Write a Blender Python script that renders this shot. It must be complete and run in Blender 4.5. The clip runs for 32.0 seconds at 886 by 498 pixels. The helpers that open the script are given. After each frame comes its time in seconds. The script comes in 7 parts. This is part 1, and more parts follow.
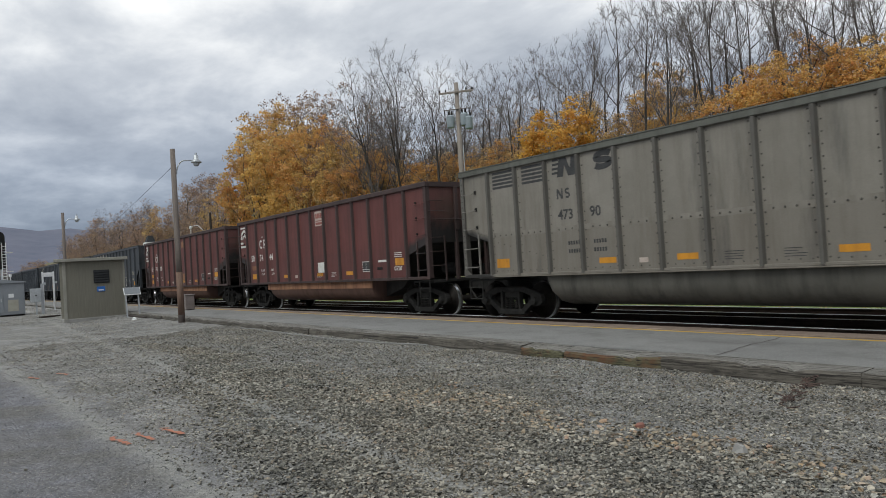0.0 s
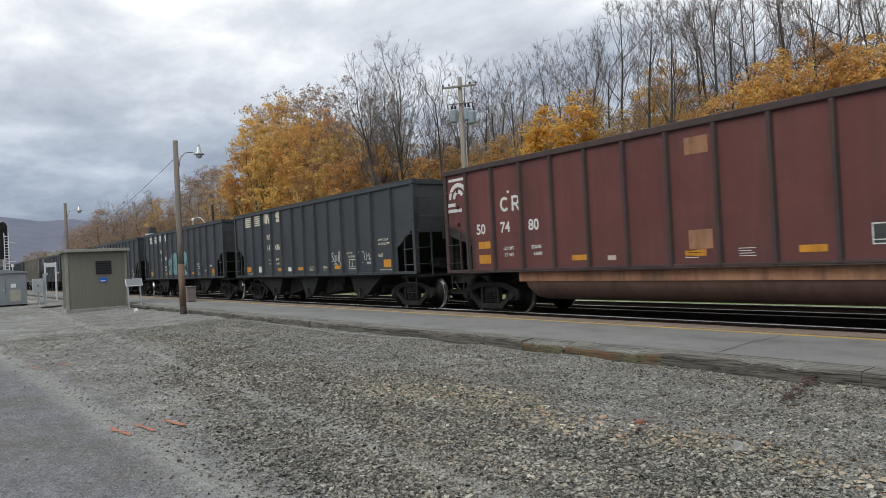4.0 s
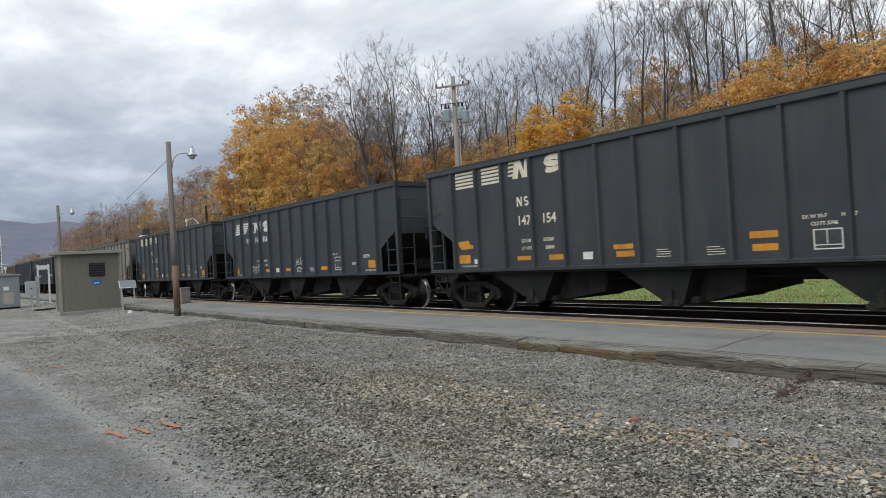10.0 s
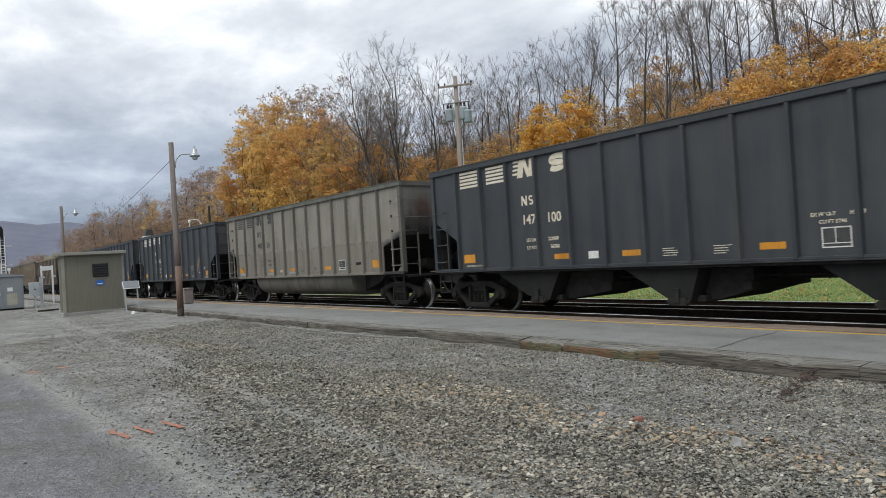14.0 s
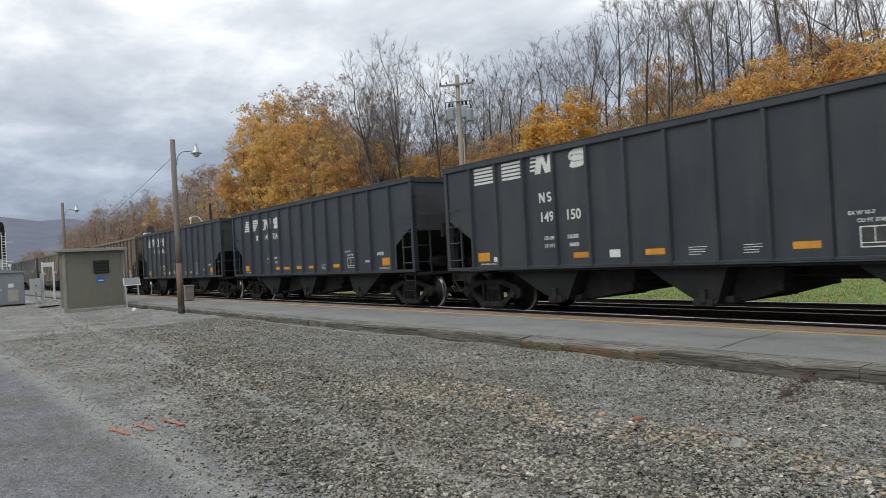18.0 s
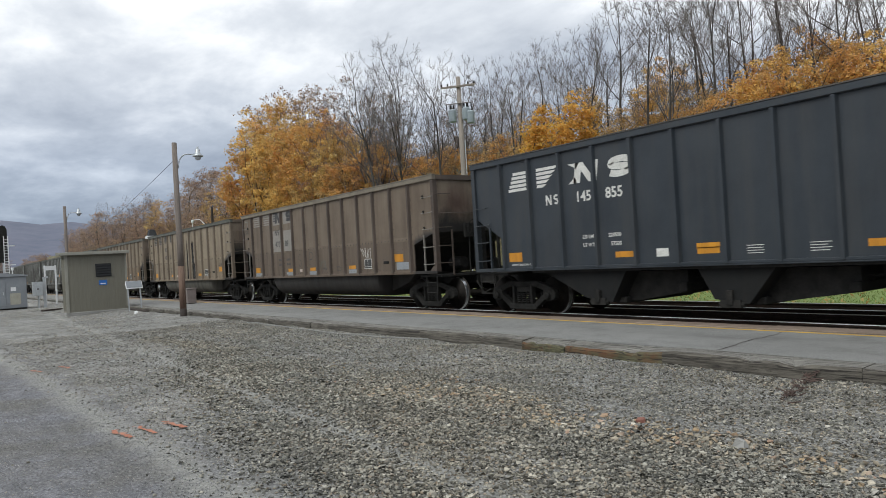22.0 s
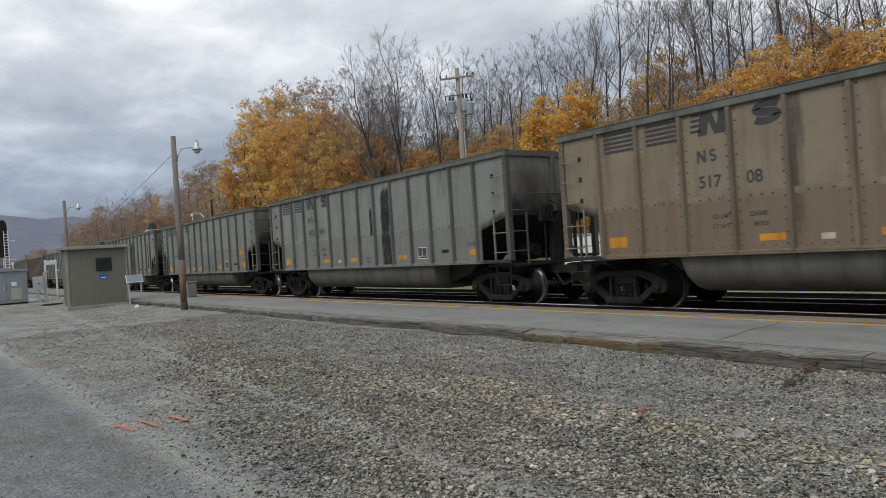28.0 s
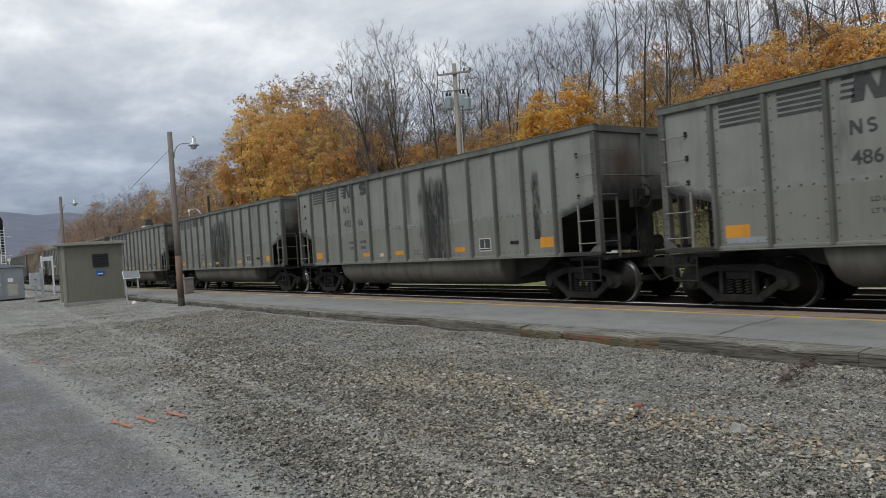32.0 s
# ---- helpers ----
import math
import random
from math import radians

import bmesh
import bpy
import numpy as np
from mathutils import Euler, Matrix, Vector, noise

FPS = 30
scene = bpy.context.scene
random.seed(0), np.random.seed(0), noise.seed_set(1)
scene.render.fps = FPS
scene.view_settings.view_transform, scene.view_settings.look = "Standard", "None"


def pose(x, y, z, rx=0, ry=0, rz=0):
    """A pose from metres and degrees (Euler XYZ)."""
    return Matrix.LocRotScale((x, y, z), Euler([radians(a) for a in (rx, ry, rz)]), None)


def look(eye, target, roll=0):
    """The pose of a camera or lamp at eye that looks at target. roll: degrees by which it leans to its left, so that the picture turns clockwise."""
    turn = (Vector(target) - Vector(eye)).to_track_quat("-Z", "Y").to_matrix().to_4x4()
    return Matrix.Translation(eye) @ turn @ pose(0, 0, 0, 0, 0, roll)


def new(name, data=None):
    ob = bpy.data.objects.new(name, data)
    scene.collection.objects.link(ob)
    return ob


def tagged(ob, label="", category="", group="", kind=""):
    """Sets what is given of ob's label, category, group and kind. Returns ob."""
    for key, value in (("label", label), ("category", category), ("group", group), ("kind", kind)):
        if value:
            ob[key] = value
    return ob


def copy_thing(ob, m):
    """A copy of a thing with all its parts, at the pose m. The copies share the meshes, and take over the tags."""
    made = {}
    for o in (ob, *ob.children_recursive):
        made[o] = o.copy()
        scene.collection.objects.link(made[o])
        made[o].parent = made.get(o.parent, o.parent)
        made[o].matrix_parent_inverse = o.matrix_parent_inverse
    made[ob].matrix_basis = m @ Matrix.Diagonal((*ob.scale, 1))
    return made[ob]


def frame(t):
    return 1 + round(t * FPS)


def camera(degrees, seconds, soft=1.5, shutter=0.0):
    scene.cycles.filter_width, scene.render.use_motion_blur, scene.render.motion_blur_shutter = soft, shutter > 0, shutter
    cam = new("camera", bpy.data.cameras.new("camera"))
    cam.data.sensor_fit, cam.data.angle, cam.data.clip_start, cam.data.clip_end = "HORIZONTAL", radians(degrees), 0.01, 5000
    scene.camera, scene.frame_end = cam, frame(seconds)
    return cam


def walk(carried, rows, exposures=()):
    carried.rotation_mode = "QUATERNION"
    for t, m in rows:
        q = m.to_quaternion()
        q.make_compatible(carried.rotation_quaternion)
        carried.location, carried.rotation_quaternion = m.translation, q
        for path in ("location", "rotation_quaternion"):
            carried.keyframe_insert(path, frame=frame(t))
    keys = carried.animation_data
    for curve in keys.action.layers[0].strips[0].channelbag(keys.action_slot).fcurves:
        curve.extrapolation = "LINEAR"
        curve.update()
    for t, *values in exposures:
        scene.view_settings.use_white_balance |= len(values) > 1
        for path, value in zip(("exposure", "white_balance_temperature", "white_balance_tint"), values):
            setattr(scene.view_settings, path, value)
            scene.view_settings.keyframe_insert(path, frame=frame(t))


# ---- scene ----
# Camera: held by hand beside the platform, it sways a little and stays where it is.
# x runs along the track, y away from the viewer, z = 0 is the top of the near track's rails.
cam = camera(63.64, 32.0, soft=0.9, shutter=0.12)
EYE = (0.0, 0.0, 1.51)


def aim(yaw, pitch, roll):
    a, b = radians(yaw), radians(pitch)
    way = Vector((math.sin(a) * math.cos(b), math.cos(a) * math.cos(b), math.sin(b)))
    return look(EYE, Vector(EYE) + way, roll)


walk(cam, [
    (0.0, aim(-53.54, 1.12, -3.49)),
    (0.5, aim(-53.62, 1.15, -3.40)),
    (1.0, aim(-53.68, 1.17, -3.26)),
    (1.5, aim(-53.67, 1.19, -3.15)),
    (2.0, aim(-53.69, 1.00, -2.59)),
    (2.5, aim(-53.74, 0.90, -2.68)),
    (3.0, aim(-53.74, 0.73, -2.90)),
    (3.5, aim(-53.77, 0.70, -2.88)),
    (5.5, aim(-53.34, 0.74, -3.04)),
    (6.0, aim(-53.35, 0.89, -3.01)),
    (6.5, aim(-53.38, 0.88, -2.79)),
    (7.0, aim(-53.48, 0.90, -2.76)),
    (7.5, aim(-53.43, 1.03, -3.12)),
    (8.0, aim(-53.38, 1.02, -3.21)),
    (8.5, aim(-53.36, 1.00, -3.35)),
    (9.0, aim(-53.22, 0.99, -3.14)),
    (9.5, aim(-53.28, 0.78, -3.08)),
    (10.0, aim(-53.27, 0.63, -3.31)),
    (10.5, aim(-53.23, 0.50, -3.34)),
    (11.0, aim(-53.26, 0.53, -3.38)),
    (11.5, aim(-53.45, 0.66, -3.22)),
    (12.0, aim(-53.48, 0.68, -3.19)),
    (12.5, aim(-53.55, 0.69, -3.03)),
    (13.0, aim(-53.60, 0.65, -3.05)),
    (13.5, aim(-53.56, 0.63, -3.51)),
    (14.0, aim(-53.49, 0.62, -3.48)),
    (14.5, aim(-53.50, 0.62, -3.50)),
    (16.5, aim(-53.43, 0.45, -3.58)),
    (17.0, aim(-53.45, 0.46, -3.38)),
    (17.5, aim(-53.48, 0.46, -3.20)),
    (18.0, aim(-53.56, 0.52, -3.14)),
    (18.5, aim(-53.57, 0.62, -3.21)),
    (19.0, aim(-53.56, 0.72, -3.34)),
    (19.5, aim(-53.56, 0.75, -3.45)),
    (20.0, aim(-53.57, 0.78, -3.53)),
    (20.5, aim(-53.60, 0.81, -3.50)),
    (21.0, aim(-53.67, 0.75, -3.23)),
    (21.5, aim(-53.66, 0.71, -3.32)),
    (22.0, aim(-53.69, 0.68, -3.36)),
    (22.5, aim(-53.69, 0.55, -3.27)),
    (23.0, aim(-53.66, 0.33, -3.17)),
    (23.5, aim(-53.60, 0.23, -3.30)),
    (24.0, aim(-53.51, 0.19, -3.44)),
    (24.5, aim(-53.51, 0.27, -3.49)),
    (25.0, aim(-53.57, 0.32, -3.43)),
    (25.5, aim(-53.67, 0.30, -3.56)),
    (27.5, aim(-53.76, -0.08, -3.77)),
    (28.0, aim(-53.74, 0.03, -3.74)),
    (28.5, aim(-53.70, 0.11, -3.53)),
    (29.0, aim(-53.64, 0.11, -3.42)),
    (29.5, aim(-53.60, 0.11, -3.42)),
    (30.0, aim(-53.66, 0.13, -3.51)),
    (30.5, aim(-53.75, -0.07, -3.46)),
    (31.0, aim(-53.69, -0.32, -3.45)),
    (31.5, aim(-53.64, -0.36, -3.52)),
    (32.0, aim(-53.54, -0.32, -3.79)),
], exposures=[(0.0, 0.19), (3.0, 0.38), (6.0, 0.43), (13.0, 0.50), (14.6, 0.48), (17.0, 0.34), (18.2, 0.45), (24.0, 0.48), (28.0, 0.30), (29.0, 0.32), (32.0, 0.27)])

# ---- world and sun ----
world = bpy.data.worlds.new("overcast_sky")
scene.world = world
world.use_nodes = True
wn = world.node_tree.nodes
wl = world.node_tree.links
wn.clear()


def wnode(kind, **inputs):
    n = wn.new(kind)
    for k, v in inputs.items():
        n.inputs[k.replace("_", " ")].default_value = v
    return n


w_tc = wnode("ShaderNodeTexCoord")
w_sep = wnode("ShaderNodeSeparateXYZ")
wl.new(w_tc.outputs["Generated"], w_sep.inputs[0])
w_h = wn.new("ShaderNodeMath")
w_h.operation = "MAXIMUM"
wl.new(w_sep.outputs["Z"], w_h.inputs[0])
w_h.inputs[1].default_value = 0.0
w_up = wn.new("ShaderNodeMath")
w_up.operation = "ADD"
wl.new(w_h.outputs[0], w_up.inputs[0])
w_up.inputs[1].default_value = 0.16
w_div = wn.new("ShaderNodeVectorMath")
w_div.operation = "DIVIDE"
w_cmb = wnode("ShaderNodeCombineXYZ")
for s in "XYZ":
    wl.new(w_up.outputs[0], w_cmb.inputs[s])
wl.new(w_tc.outputs["Generated"], w_div.inputs[0])
wl.new(w_cmb.outputs[0], w_div.inputs[1])
w_map = wnode("ShaderNodeMapping")
w_map.inputs["Location"].default_value = (1.84, 0.89, 0.0)
w_map.inputs["Scale"].default_value = (0.75, 1.0, 0.25)
wl.new(w_div.outputs[0], w_map.inputs[0])
w_big = wnode("ShaderNodeTexNoise", Scale=0.75, Detail=7.0, Roughness=0.52, Distortion=0.12)
w_fine = wnode("ShaderNodeTexNoise", Scale=2.3, Detail=8.0, Roughness=0.56, Distortion=0.15)
wl.new(w_map.outputs[0], w_big.inputs["Vector"])
wl.new(w_map.outputs[0], w_fine.inputs["Vector"])
w_mix = wn.new("ShaderNodeMix")
w_mix.data_type = "FLOAT"
w_mix.inputs[0].default_value = 0.46
wl.new(w_big.outputs[0], w_mix.inputs[2])
wl.new(w_fine.outputs[0], w_mix.inputs[3])
w_ramp = wnode("ShaderNodeValToRGB")
els = w_ramp.color_ramp.elements
els[0].position, els[0].color = 0.37, (0.36, 0.40, 0.47, 1)
els[1].position, els[1].color = 0.62, (1.025, 1.04, 1.055, 1)
mid = els.new(0.5)
mid.color = (0.628, 0.665, 0.722, 1)
wl.new(w_mix.outputs[0], w_ramp.inputs[0])
# the cloud deck is darker and bluer towards the horizon
w_lift = wnode("ShaderNodeValToRGB")
els = w_lift.color_ramp.elements
els[0].position, els[0].color = 0.04, (0.31, 0.365, 0.45, 1)
els[1].position, els[1].color = 0.30, (1.04, 1.035, 1.015, 1)
mid = els.new(0.14)
mid.color = (0.57, 0.615, 0.685, 1)
wl.new(w_h.outputs[0], w_lift.inputs[0])
w_mul = wn.new("ShaderNodeMix")
w_mul.data_type = "RGBA"
w_mul.blend_type = "MULTIPLY"
w_mul.inputs[0].default_value = 1.0
wl.new(w_ramp.outputs[0], w_mul.inputs[6])
wl.new(w_lift.outputs[0], w_mul.inputs[7])
w_cloud = wnode("ShaderNodeBackground", Strength=0.95)
wl.new(w_mul.outputs[2], w_cloud.inputs[0])
w_sky = wn.new("ShaderNodeTexSky")
w_sky.sky_type = "NISHITA"
w_sky.sun_disc = False
w_sky.sun_elevation = radians(52)
w_sky.sun_rotation = radians(163)
w_blue = wnode("ShaderNodeBackground", Strength=0.06)
wl.new(w_sky.outputs[0], w_blue.inputs[0])
w_ms = wnode("ShaderNodeMixShader", Fac=0.9)
w_out = wnode("ShaderNodeOutputWorld")
wl.new(w_blue.outputs[0], w_ms.inputs[1])
wl.new(w_cloud.outputs[0], w_ms.inputs[2])
wl.new(w_ms.outputs[0], w_out.inputs[0])

sun = new("sun", bpy.data.lights.new("sun", "SUN"))
sun.data.energy = 1.25
sun.data.angle = radians(32)
sun.data.color = (0.965, 1.0, 0.955)
sun.matrix_world = look((16, -46, 66), (0, 6, 0))

# ---- materials ----


def mat(name, rough=0.8, metal=0.0):
    m = bpy.data.materials.new(name)
    m.use_nodes = True
    n, l = m.node_tree.nodes, m.node_tree.links
    b = n["Principled BSDF"]
    b.inputs["Roughness"].default_value = rough
    b.inputs["Metallic"].default_value = metal
    return m, n, l, b


def noise_at(n, l, coord, scale, detail=5.0, stretch=None, rough=0.6):
    t = n.new("ShaderNodeTexNoise")
    t.inputs["Scale"].default_value = scale
    t.inputs["Detail"].default_value = detail
    t.inputs["Roughness"].default_value = rough
    if stretch:
        k = n.new("ShaderNodeMapping")
        k.inputs["Scale"].default_value = stretch
        l.new(coord, k.inputs[0])
        coord = k.outputs[0]
    l.new(coord, t.inputs["Vector"])
    return t.outputs[0]


def ramp(n, l, fac, *stops):
    r = n.new("ShaderNodeValToRGB")
    e = r.color_ramp.elements
    for i, (p, c) in enumerate(stops):
        x = e[i] if i < 2 else e.new(p)
        x.position = p
        x.color = (*c, 1) if len(c) == 3 else c
    l.new(fac, r.inputs[0])
    return r.outputs[0]


def mixc(n, l, fac, a, b, mode="MIX"):
    x = n.new("ShaderNodeMix")
    x.data_type = "RGBA"
    x.blend_type = mode
    for slot, v in ((0, fac), (6, a), (7, b)):
        if isinstance(v, (int, float)):
            x.inputs[slot].default_value = v
        elif isinstance(v, tuple):
            x.inputs[slot].default_value = (*v, 1)
        else:
            l.new(v, x.inputs[slot])
    return x.outputs[2]


def bump(n, l, b, height, strength=0.3, distance=0.01):
    u = n.new("ShaderNodeBump")
    u.inputs["Strength"].default_value = strength
    u.inputs["Distance"].default_value = distance
    l.new(height, u.inputs["Height"])
    l.new(u.outputs[0], b.inputs["Normal"])


def coords(n, l, shift=True):
    """Coordinates in metres in the thing's own space, shifted by a random amount for each object."""
    tc = n.new("ShaderNodeTexCoord")
    if not shift:
        return tc.outputs["Object"]
    oi = n.new("ShaderNodeObjectInfo")
    m = n.new("ShaderNodeMath")
    m.operation = "MULTIPLY"
    m.inputs[1].default_value = 37.0
    l.new(oi.outputs["Random"], m.inputs[0])
    v = n.new("ShaderNodeVectorMath")
    v.operation = "ADD"
    l.new(tc.outputs["Object"], v.inputs[0])
    l.new(m.outputs[0], v.inputs[1])
    return v.outputs[0]


def plain(name, c1, c2, scale=3.0, rough=0.75, metal=0.0, bumps=0.15, fine=40.0, stretch=None, shift=True):
    m, n, l, b = mat(name, rough, metal)
    co = coords(n, l, shift)
    big = noise_at(n, l, co, scale, 5, stretch)
    small = noise_at(n, l, co, fine, 3)
    c = ramp(n, l, big, (0.3, c1), (0.7, c2))
    c = mixc(n, l, 0.35, c, ramp(n, l, small, (0.3, (0.55, 0.55, 0.55)), (0.7, (1.3, 1.3, 1.3))), "MULTIPLY")
    l.new(c, b.inputs["Base Color"])
    bump(n, l, b, small, bumps, 0.004)
    return m


def span(n, l, value, lo, hi, a=0.0, b=1.0):
    """Maps a value from lo..hi to a..b, clamped."""
    k = n.new("ShaderNodeMapRange")
    for slot, v in (("From Min", lo), ("From Max", hi), ("To Min", a), ("To Max", b)):
        k.inputs[slot].default_value = v
    l.new(value, k.inputs[0])
    return k.outputs[0]


def calc(n, l, kind, a, b=None, c=None):
    k = n.new("ShaderNodeMath")
    k.operation = kind
    for slot, v in enumerate((a, b, c)):
        if isinstance(v, (int, float)):
            k.inputs[slot].default_value = v
        elif v is not None:
            l.new(v, k.inputs[slot])
    return k.outputs[0]


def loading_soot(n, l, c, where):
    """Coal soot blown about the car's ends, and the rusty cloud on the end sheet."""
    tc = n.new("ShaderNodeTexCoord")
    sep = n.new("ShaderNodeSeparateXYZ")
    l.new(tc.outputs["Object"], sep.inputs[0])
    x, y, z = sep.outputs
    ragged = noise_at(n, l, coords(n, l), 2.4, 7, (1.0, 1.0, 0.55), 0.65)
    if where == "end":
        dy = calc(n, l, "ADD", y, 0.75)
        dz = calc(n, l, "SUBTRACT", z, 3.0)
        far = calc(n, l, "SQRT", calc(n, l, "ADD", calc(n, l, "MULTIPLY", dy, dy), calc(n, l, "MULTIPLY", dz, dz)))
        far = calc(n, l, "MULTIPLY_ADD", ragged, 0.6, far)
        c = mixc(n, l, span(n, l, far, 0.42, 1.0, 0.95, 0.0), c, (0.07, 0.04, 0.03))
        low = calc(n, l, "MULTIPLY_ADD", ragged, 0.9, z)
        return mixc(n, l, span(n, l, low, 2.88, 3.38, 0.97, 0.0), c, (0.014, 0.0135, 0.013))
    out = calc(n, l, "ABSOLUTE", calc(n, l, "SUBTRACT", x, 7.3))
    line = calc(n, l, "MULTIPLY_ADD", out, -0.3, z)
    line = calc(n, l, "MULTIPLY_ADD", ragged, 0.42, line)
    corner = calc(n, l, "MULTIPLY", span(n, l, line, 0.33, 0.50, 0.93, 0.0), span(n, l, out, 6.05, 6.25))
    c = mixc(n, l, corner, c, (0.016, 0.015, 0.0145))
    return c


def car_paint(name, base, faded, dirt, rough, streak=0.5, soot=0.0, rust=0.0, blown="", lower=0.0):
    """Weathered paint of a coal car: faded patches, vertical wash-down streaks, soot runs and rust."""
    m, n, l, b = mat(name, rough)
    co = coords(n, l)
    patches = noise_at(n, l, co, 0.9, 6)
    c = ramp(n, l, patches, (0.35, base), (0.68, faded))
    runs = noise_at(n, l, co, 3.2, 7, (1.0, 1.0, 0.10), 0.65)
    c = mixc(n, l, ramp(n, l, runs, (0.46, (0, 0, 0)), (0.72, (streak,) * 3)), c, dirt)
    if soot:
        drips = noise_at(n, l, co, 1.3, 8, (1.0, 1.0, 0.16), 0.62)
        c = mixc(n, l, ramp(n, l, drips, (0.6, (0, 0, 0)), (0.70, (soot,) * 3)), c, (0.025, 0.025, 0.026))
    if rust:
        spots = noise_at(n, l, co, 7.0, 8, (1.0, 1.0, 0.5), 0.7)
        c = mixc(n, l, ramp(n, l, spots, (0.58, (0, 0, 0)), (0.72, (rust,) * 3)), c, (0.11, 0.045, 0.022))
    if lower:
        # the sheet below the belt seam is dirtier
        tc = n.new("ShaderNodeTexCoord")
        sp = n.new("ShaderNodeSeparateXYZ")
        l.new(tc.outputs["Object"], sp.inputs[0])
        band = calc(n, l, "MULTIPLY", span(n, l, sp.outputs[2], 2.04, 2.10, lower, 0.0), span(n, l, patches, 0.25, 0.7, 0.55, 1.3))
        c = mixc(n, l, band, c, dirt)
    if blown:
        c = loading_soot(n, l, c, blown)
    grain = noise_at(n, l, co, 60.0, 3)
    c = mixc(n, l, 0.25, c, ramp(n, l, grain, (0.3, (0.7, 0.7, 0.7)), (0.7, (1.2, 1.2, 1.2))), "MULTIPLY")
    l.new(c, b.inputs["Base Color"])
    dents = noise_at(n, l, co, 1.7, 2)
    bump(n, l, b, dents, 0.25, 0.03)
    r = ramp(n, l, runs, (0.3, (rough - 0.08,) * 3), (0.7, (min(rough + 0.15, 1),) * 3))
    l.new(r, b.inputs["Roughness"])
    return m


BLACK = car_paint("black_car_paint", (0.0195, 0.025, 0.0315), (0.031, 0.038, 0.0455), (0.05, 0.05, 0.049), 0.42, 0.6)
BLACK_FADED = car_paint("faded_black_car_paint", (0.023, 0.0275, 0.0325), (0.036, 0.0415, 0.047), (0.062, 0.06, 0.057), 0.44, 0.6)
BLACKS = (BLACK, BLACK_FADED)
# side black lightened, adding in colour the light that the ends lack
END_BLACK = car_paint("dusty_black_end_sheet", (0.040, 0.043, 0.046), (0.062, 0.065, 0.067), (0.082, 0.077, 0.07), 0.6, 0.6)
GRAY_WARM = car_paint("beige_aluminium", (0.19, 0.174, 0.144), (0.242, 0.223, 0.189), (0.115, 0.095, 0.073), 0.58, 0.55, 0.5, 0.1, "side", 0.28)
WARM_TRIM = car_paint("grimy_beige_ribs", (0.085, 0.079, 0.068), (0.13, 0.122, 0.106), (0.06, 0.053, 0.045), 0.65, 0.6, 0.0, 0.25)
TUB_RED = car_paint("rusty_red_tub", (0.085, 0.045, 0.035), (0.12, 0.068, 0.05), (0.05, 0.03, 0.024), 0.8, 0.6, 0.3, 0.3)
TUB = car_paint("sooty_tub", (0.085, 0.081, 0.069), (0.125, 0.118, 0.10), (0.03, 0.028, 0.025), 0.7, 0.6, 0.75)
TUB_BLACK = car_paint("coal_black_tub", (0.016, 0.015, 0.014), (0.03, 0.027, 0.024), (0.02, 0.018, 0.016), 0.75, 0.6)
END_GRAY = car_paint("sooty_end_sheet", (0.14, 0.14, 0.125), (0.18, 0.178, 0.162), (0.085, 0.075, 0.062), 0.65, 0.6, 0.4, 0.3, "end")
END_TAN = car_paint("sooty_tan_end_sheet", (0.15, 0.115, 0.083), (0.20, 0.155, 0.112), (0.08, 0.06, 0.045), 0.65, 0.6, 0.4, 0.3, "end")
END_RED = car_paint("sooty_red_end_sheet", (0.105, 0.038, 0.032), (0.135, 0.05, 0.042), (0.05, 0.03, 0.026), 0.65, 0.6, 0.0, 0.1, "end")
GRAY = car_paint("bare_aluminium", (0.168, 0.172, 0.157), (0.214, 0.219, 0.201), (0.125, 0.114, 0.094), 0.58, 0.5, 0.55, 0.08, "side", 0.32)
GRAY_TRIM = car_paint("grimy_aluminium_ribs", (0.068, 0.066, 0.059), (0.112, 0.109, 0.098), (0.06, 0.054, 0.047), 0.65, 0.6, 0.0, 0.25)
BROWN_TRIM = car_paint("grimy_brown_ribs", (0.06, 0.043, 0.034), (0.105, 0.079, 0.063), (0.045, 0.035, 0.03), 0.7, 0.6, 0.0, 0.3)
TAN_TRIM = car_paint("grimy_tan_ribs", (0.125, 0.096, 0.068), (0.18, 0.142, 0.104), (0.08, 0.06, 0.046), 0.7, 0.6, 0.0, 0.3)
CHUTE = car_paint("sooty_black_chute", (0.0115, 0.012, 0.0125), (0.02, 0.0205, 0.0205), (0.034, 0.030, 0.026), 0.8, 0.5)
BROWN = car_paint("brown_grimed_aluminium", (0.132, 0.099, 0.071), (0.178, 0.138, 0.101), (0.078, 0.054, 0.039), 0.65, 0.5, 0.25, 0.3, "side", 0.38)
TAN = car_paint("tan_grimed_aluminium", (0.222, 0.175, 0.118), (0.28, 0.226, 0.16), (0.115, 0.085, 0.06), 0.6, 0.6, 0.6, 0.4, "side", 0.22)
TAN_DARK = car_paint("sooty_tan_aluminium", (0.18, 0.142, 0.095), (0.238, 0.193, 0.135), (0.135, 0.088, 0.054), 0.6, 0.7, 0.7, 0.4, "side", 0.6)
RED = car_paint("oxide_red_paint", (0.102, 0.027, 0.023), (0.134, 0.041, 0.034), (0.055, 0.03, 0.028), 0.62, 0.5, 0.0, 0.1, "side", 0.15)
RED_DARK = car_paint("dark_red_grime", (0.045, 0.028, 0.026), (0.065, 0.038, 0.034), (0.03, 0.024, 0.022), 0.7, 0.5)
RUST_BAND = car_paint("rusty_tub_flange", (0.21, 0.092, 0.05), (0.34, 0.175, 0.095), (0.08, 0.042, 0.028), 0.8, 0.9, 0.7, 0.6)
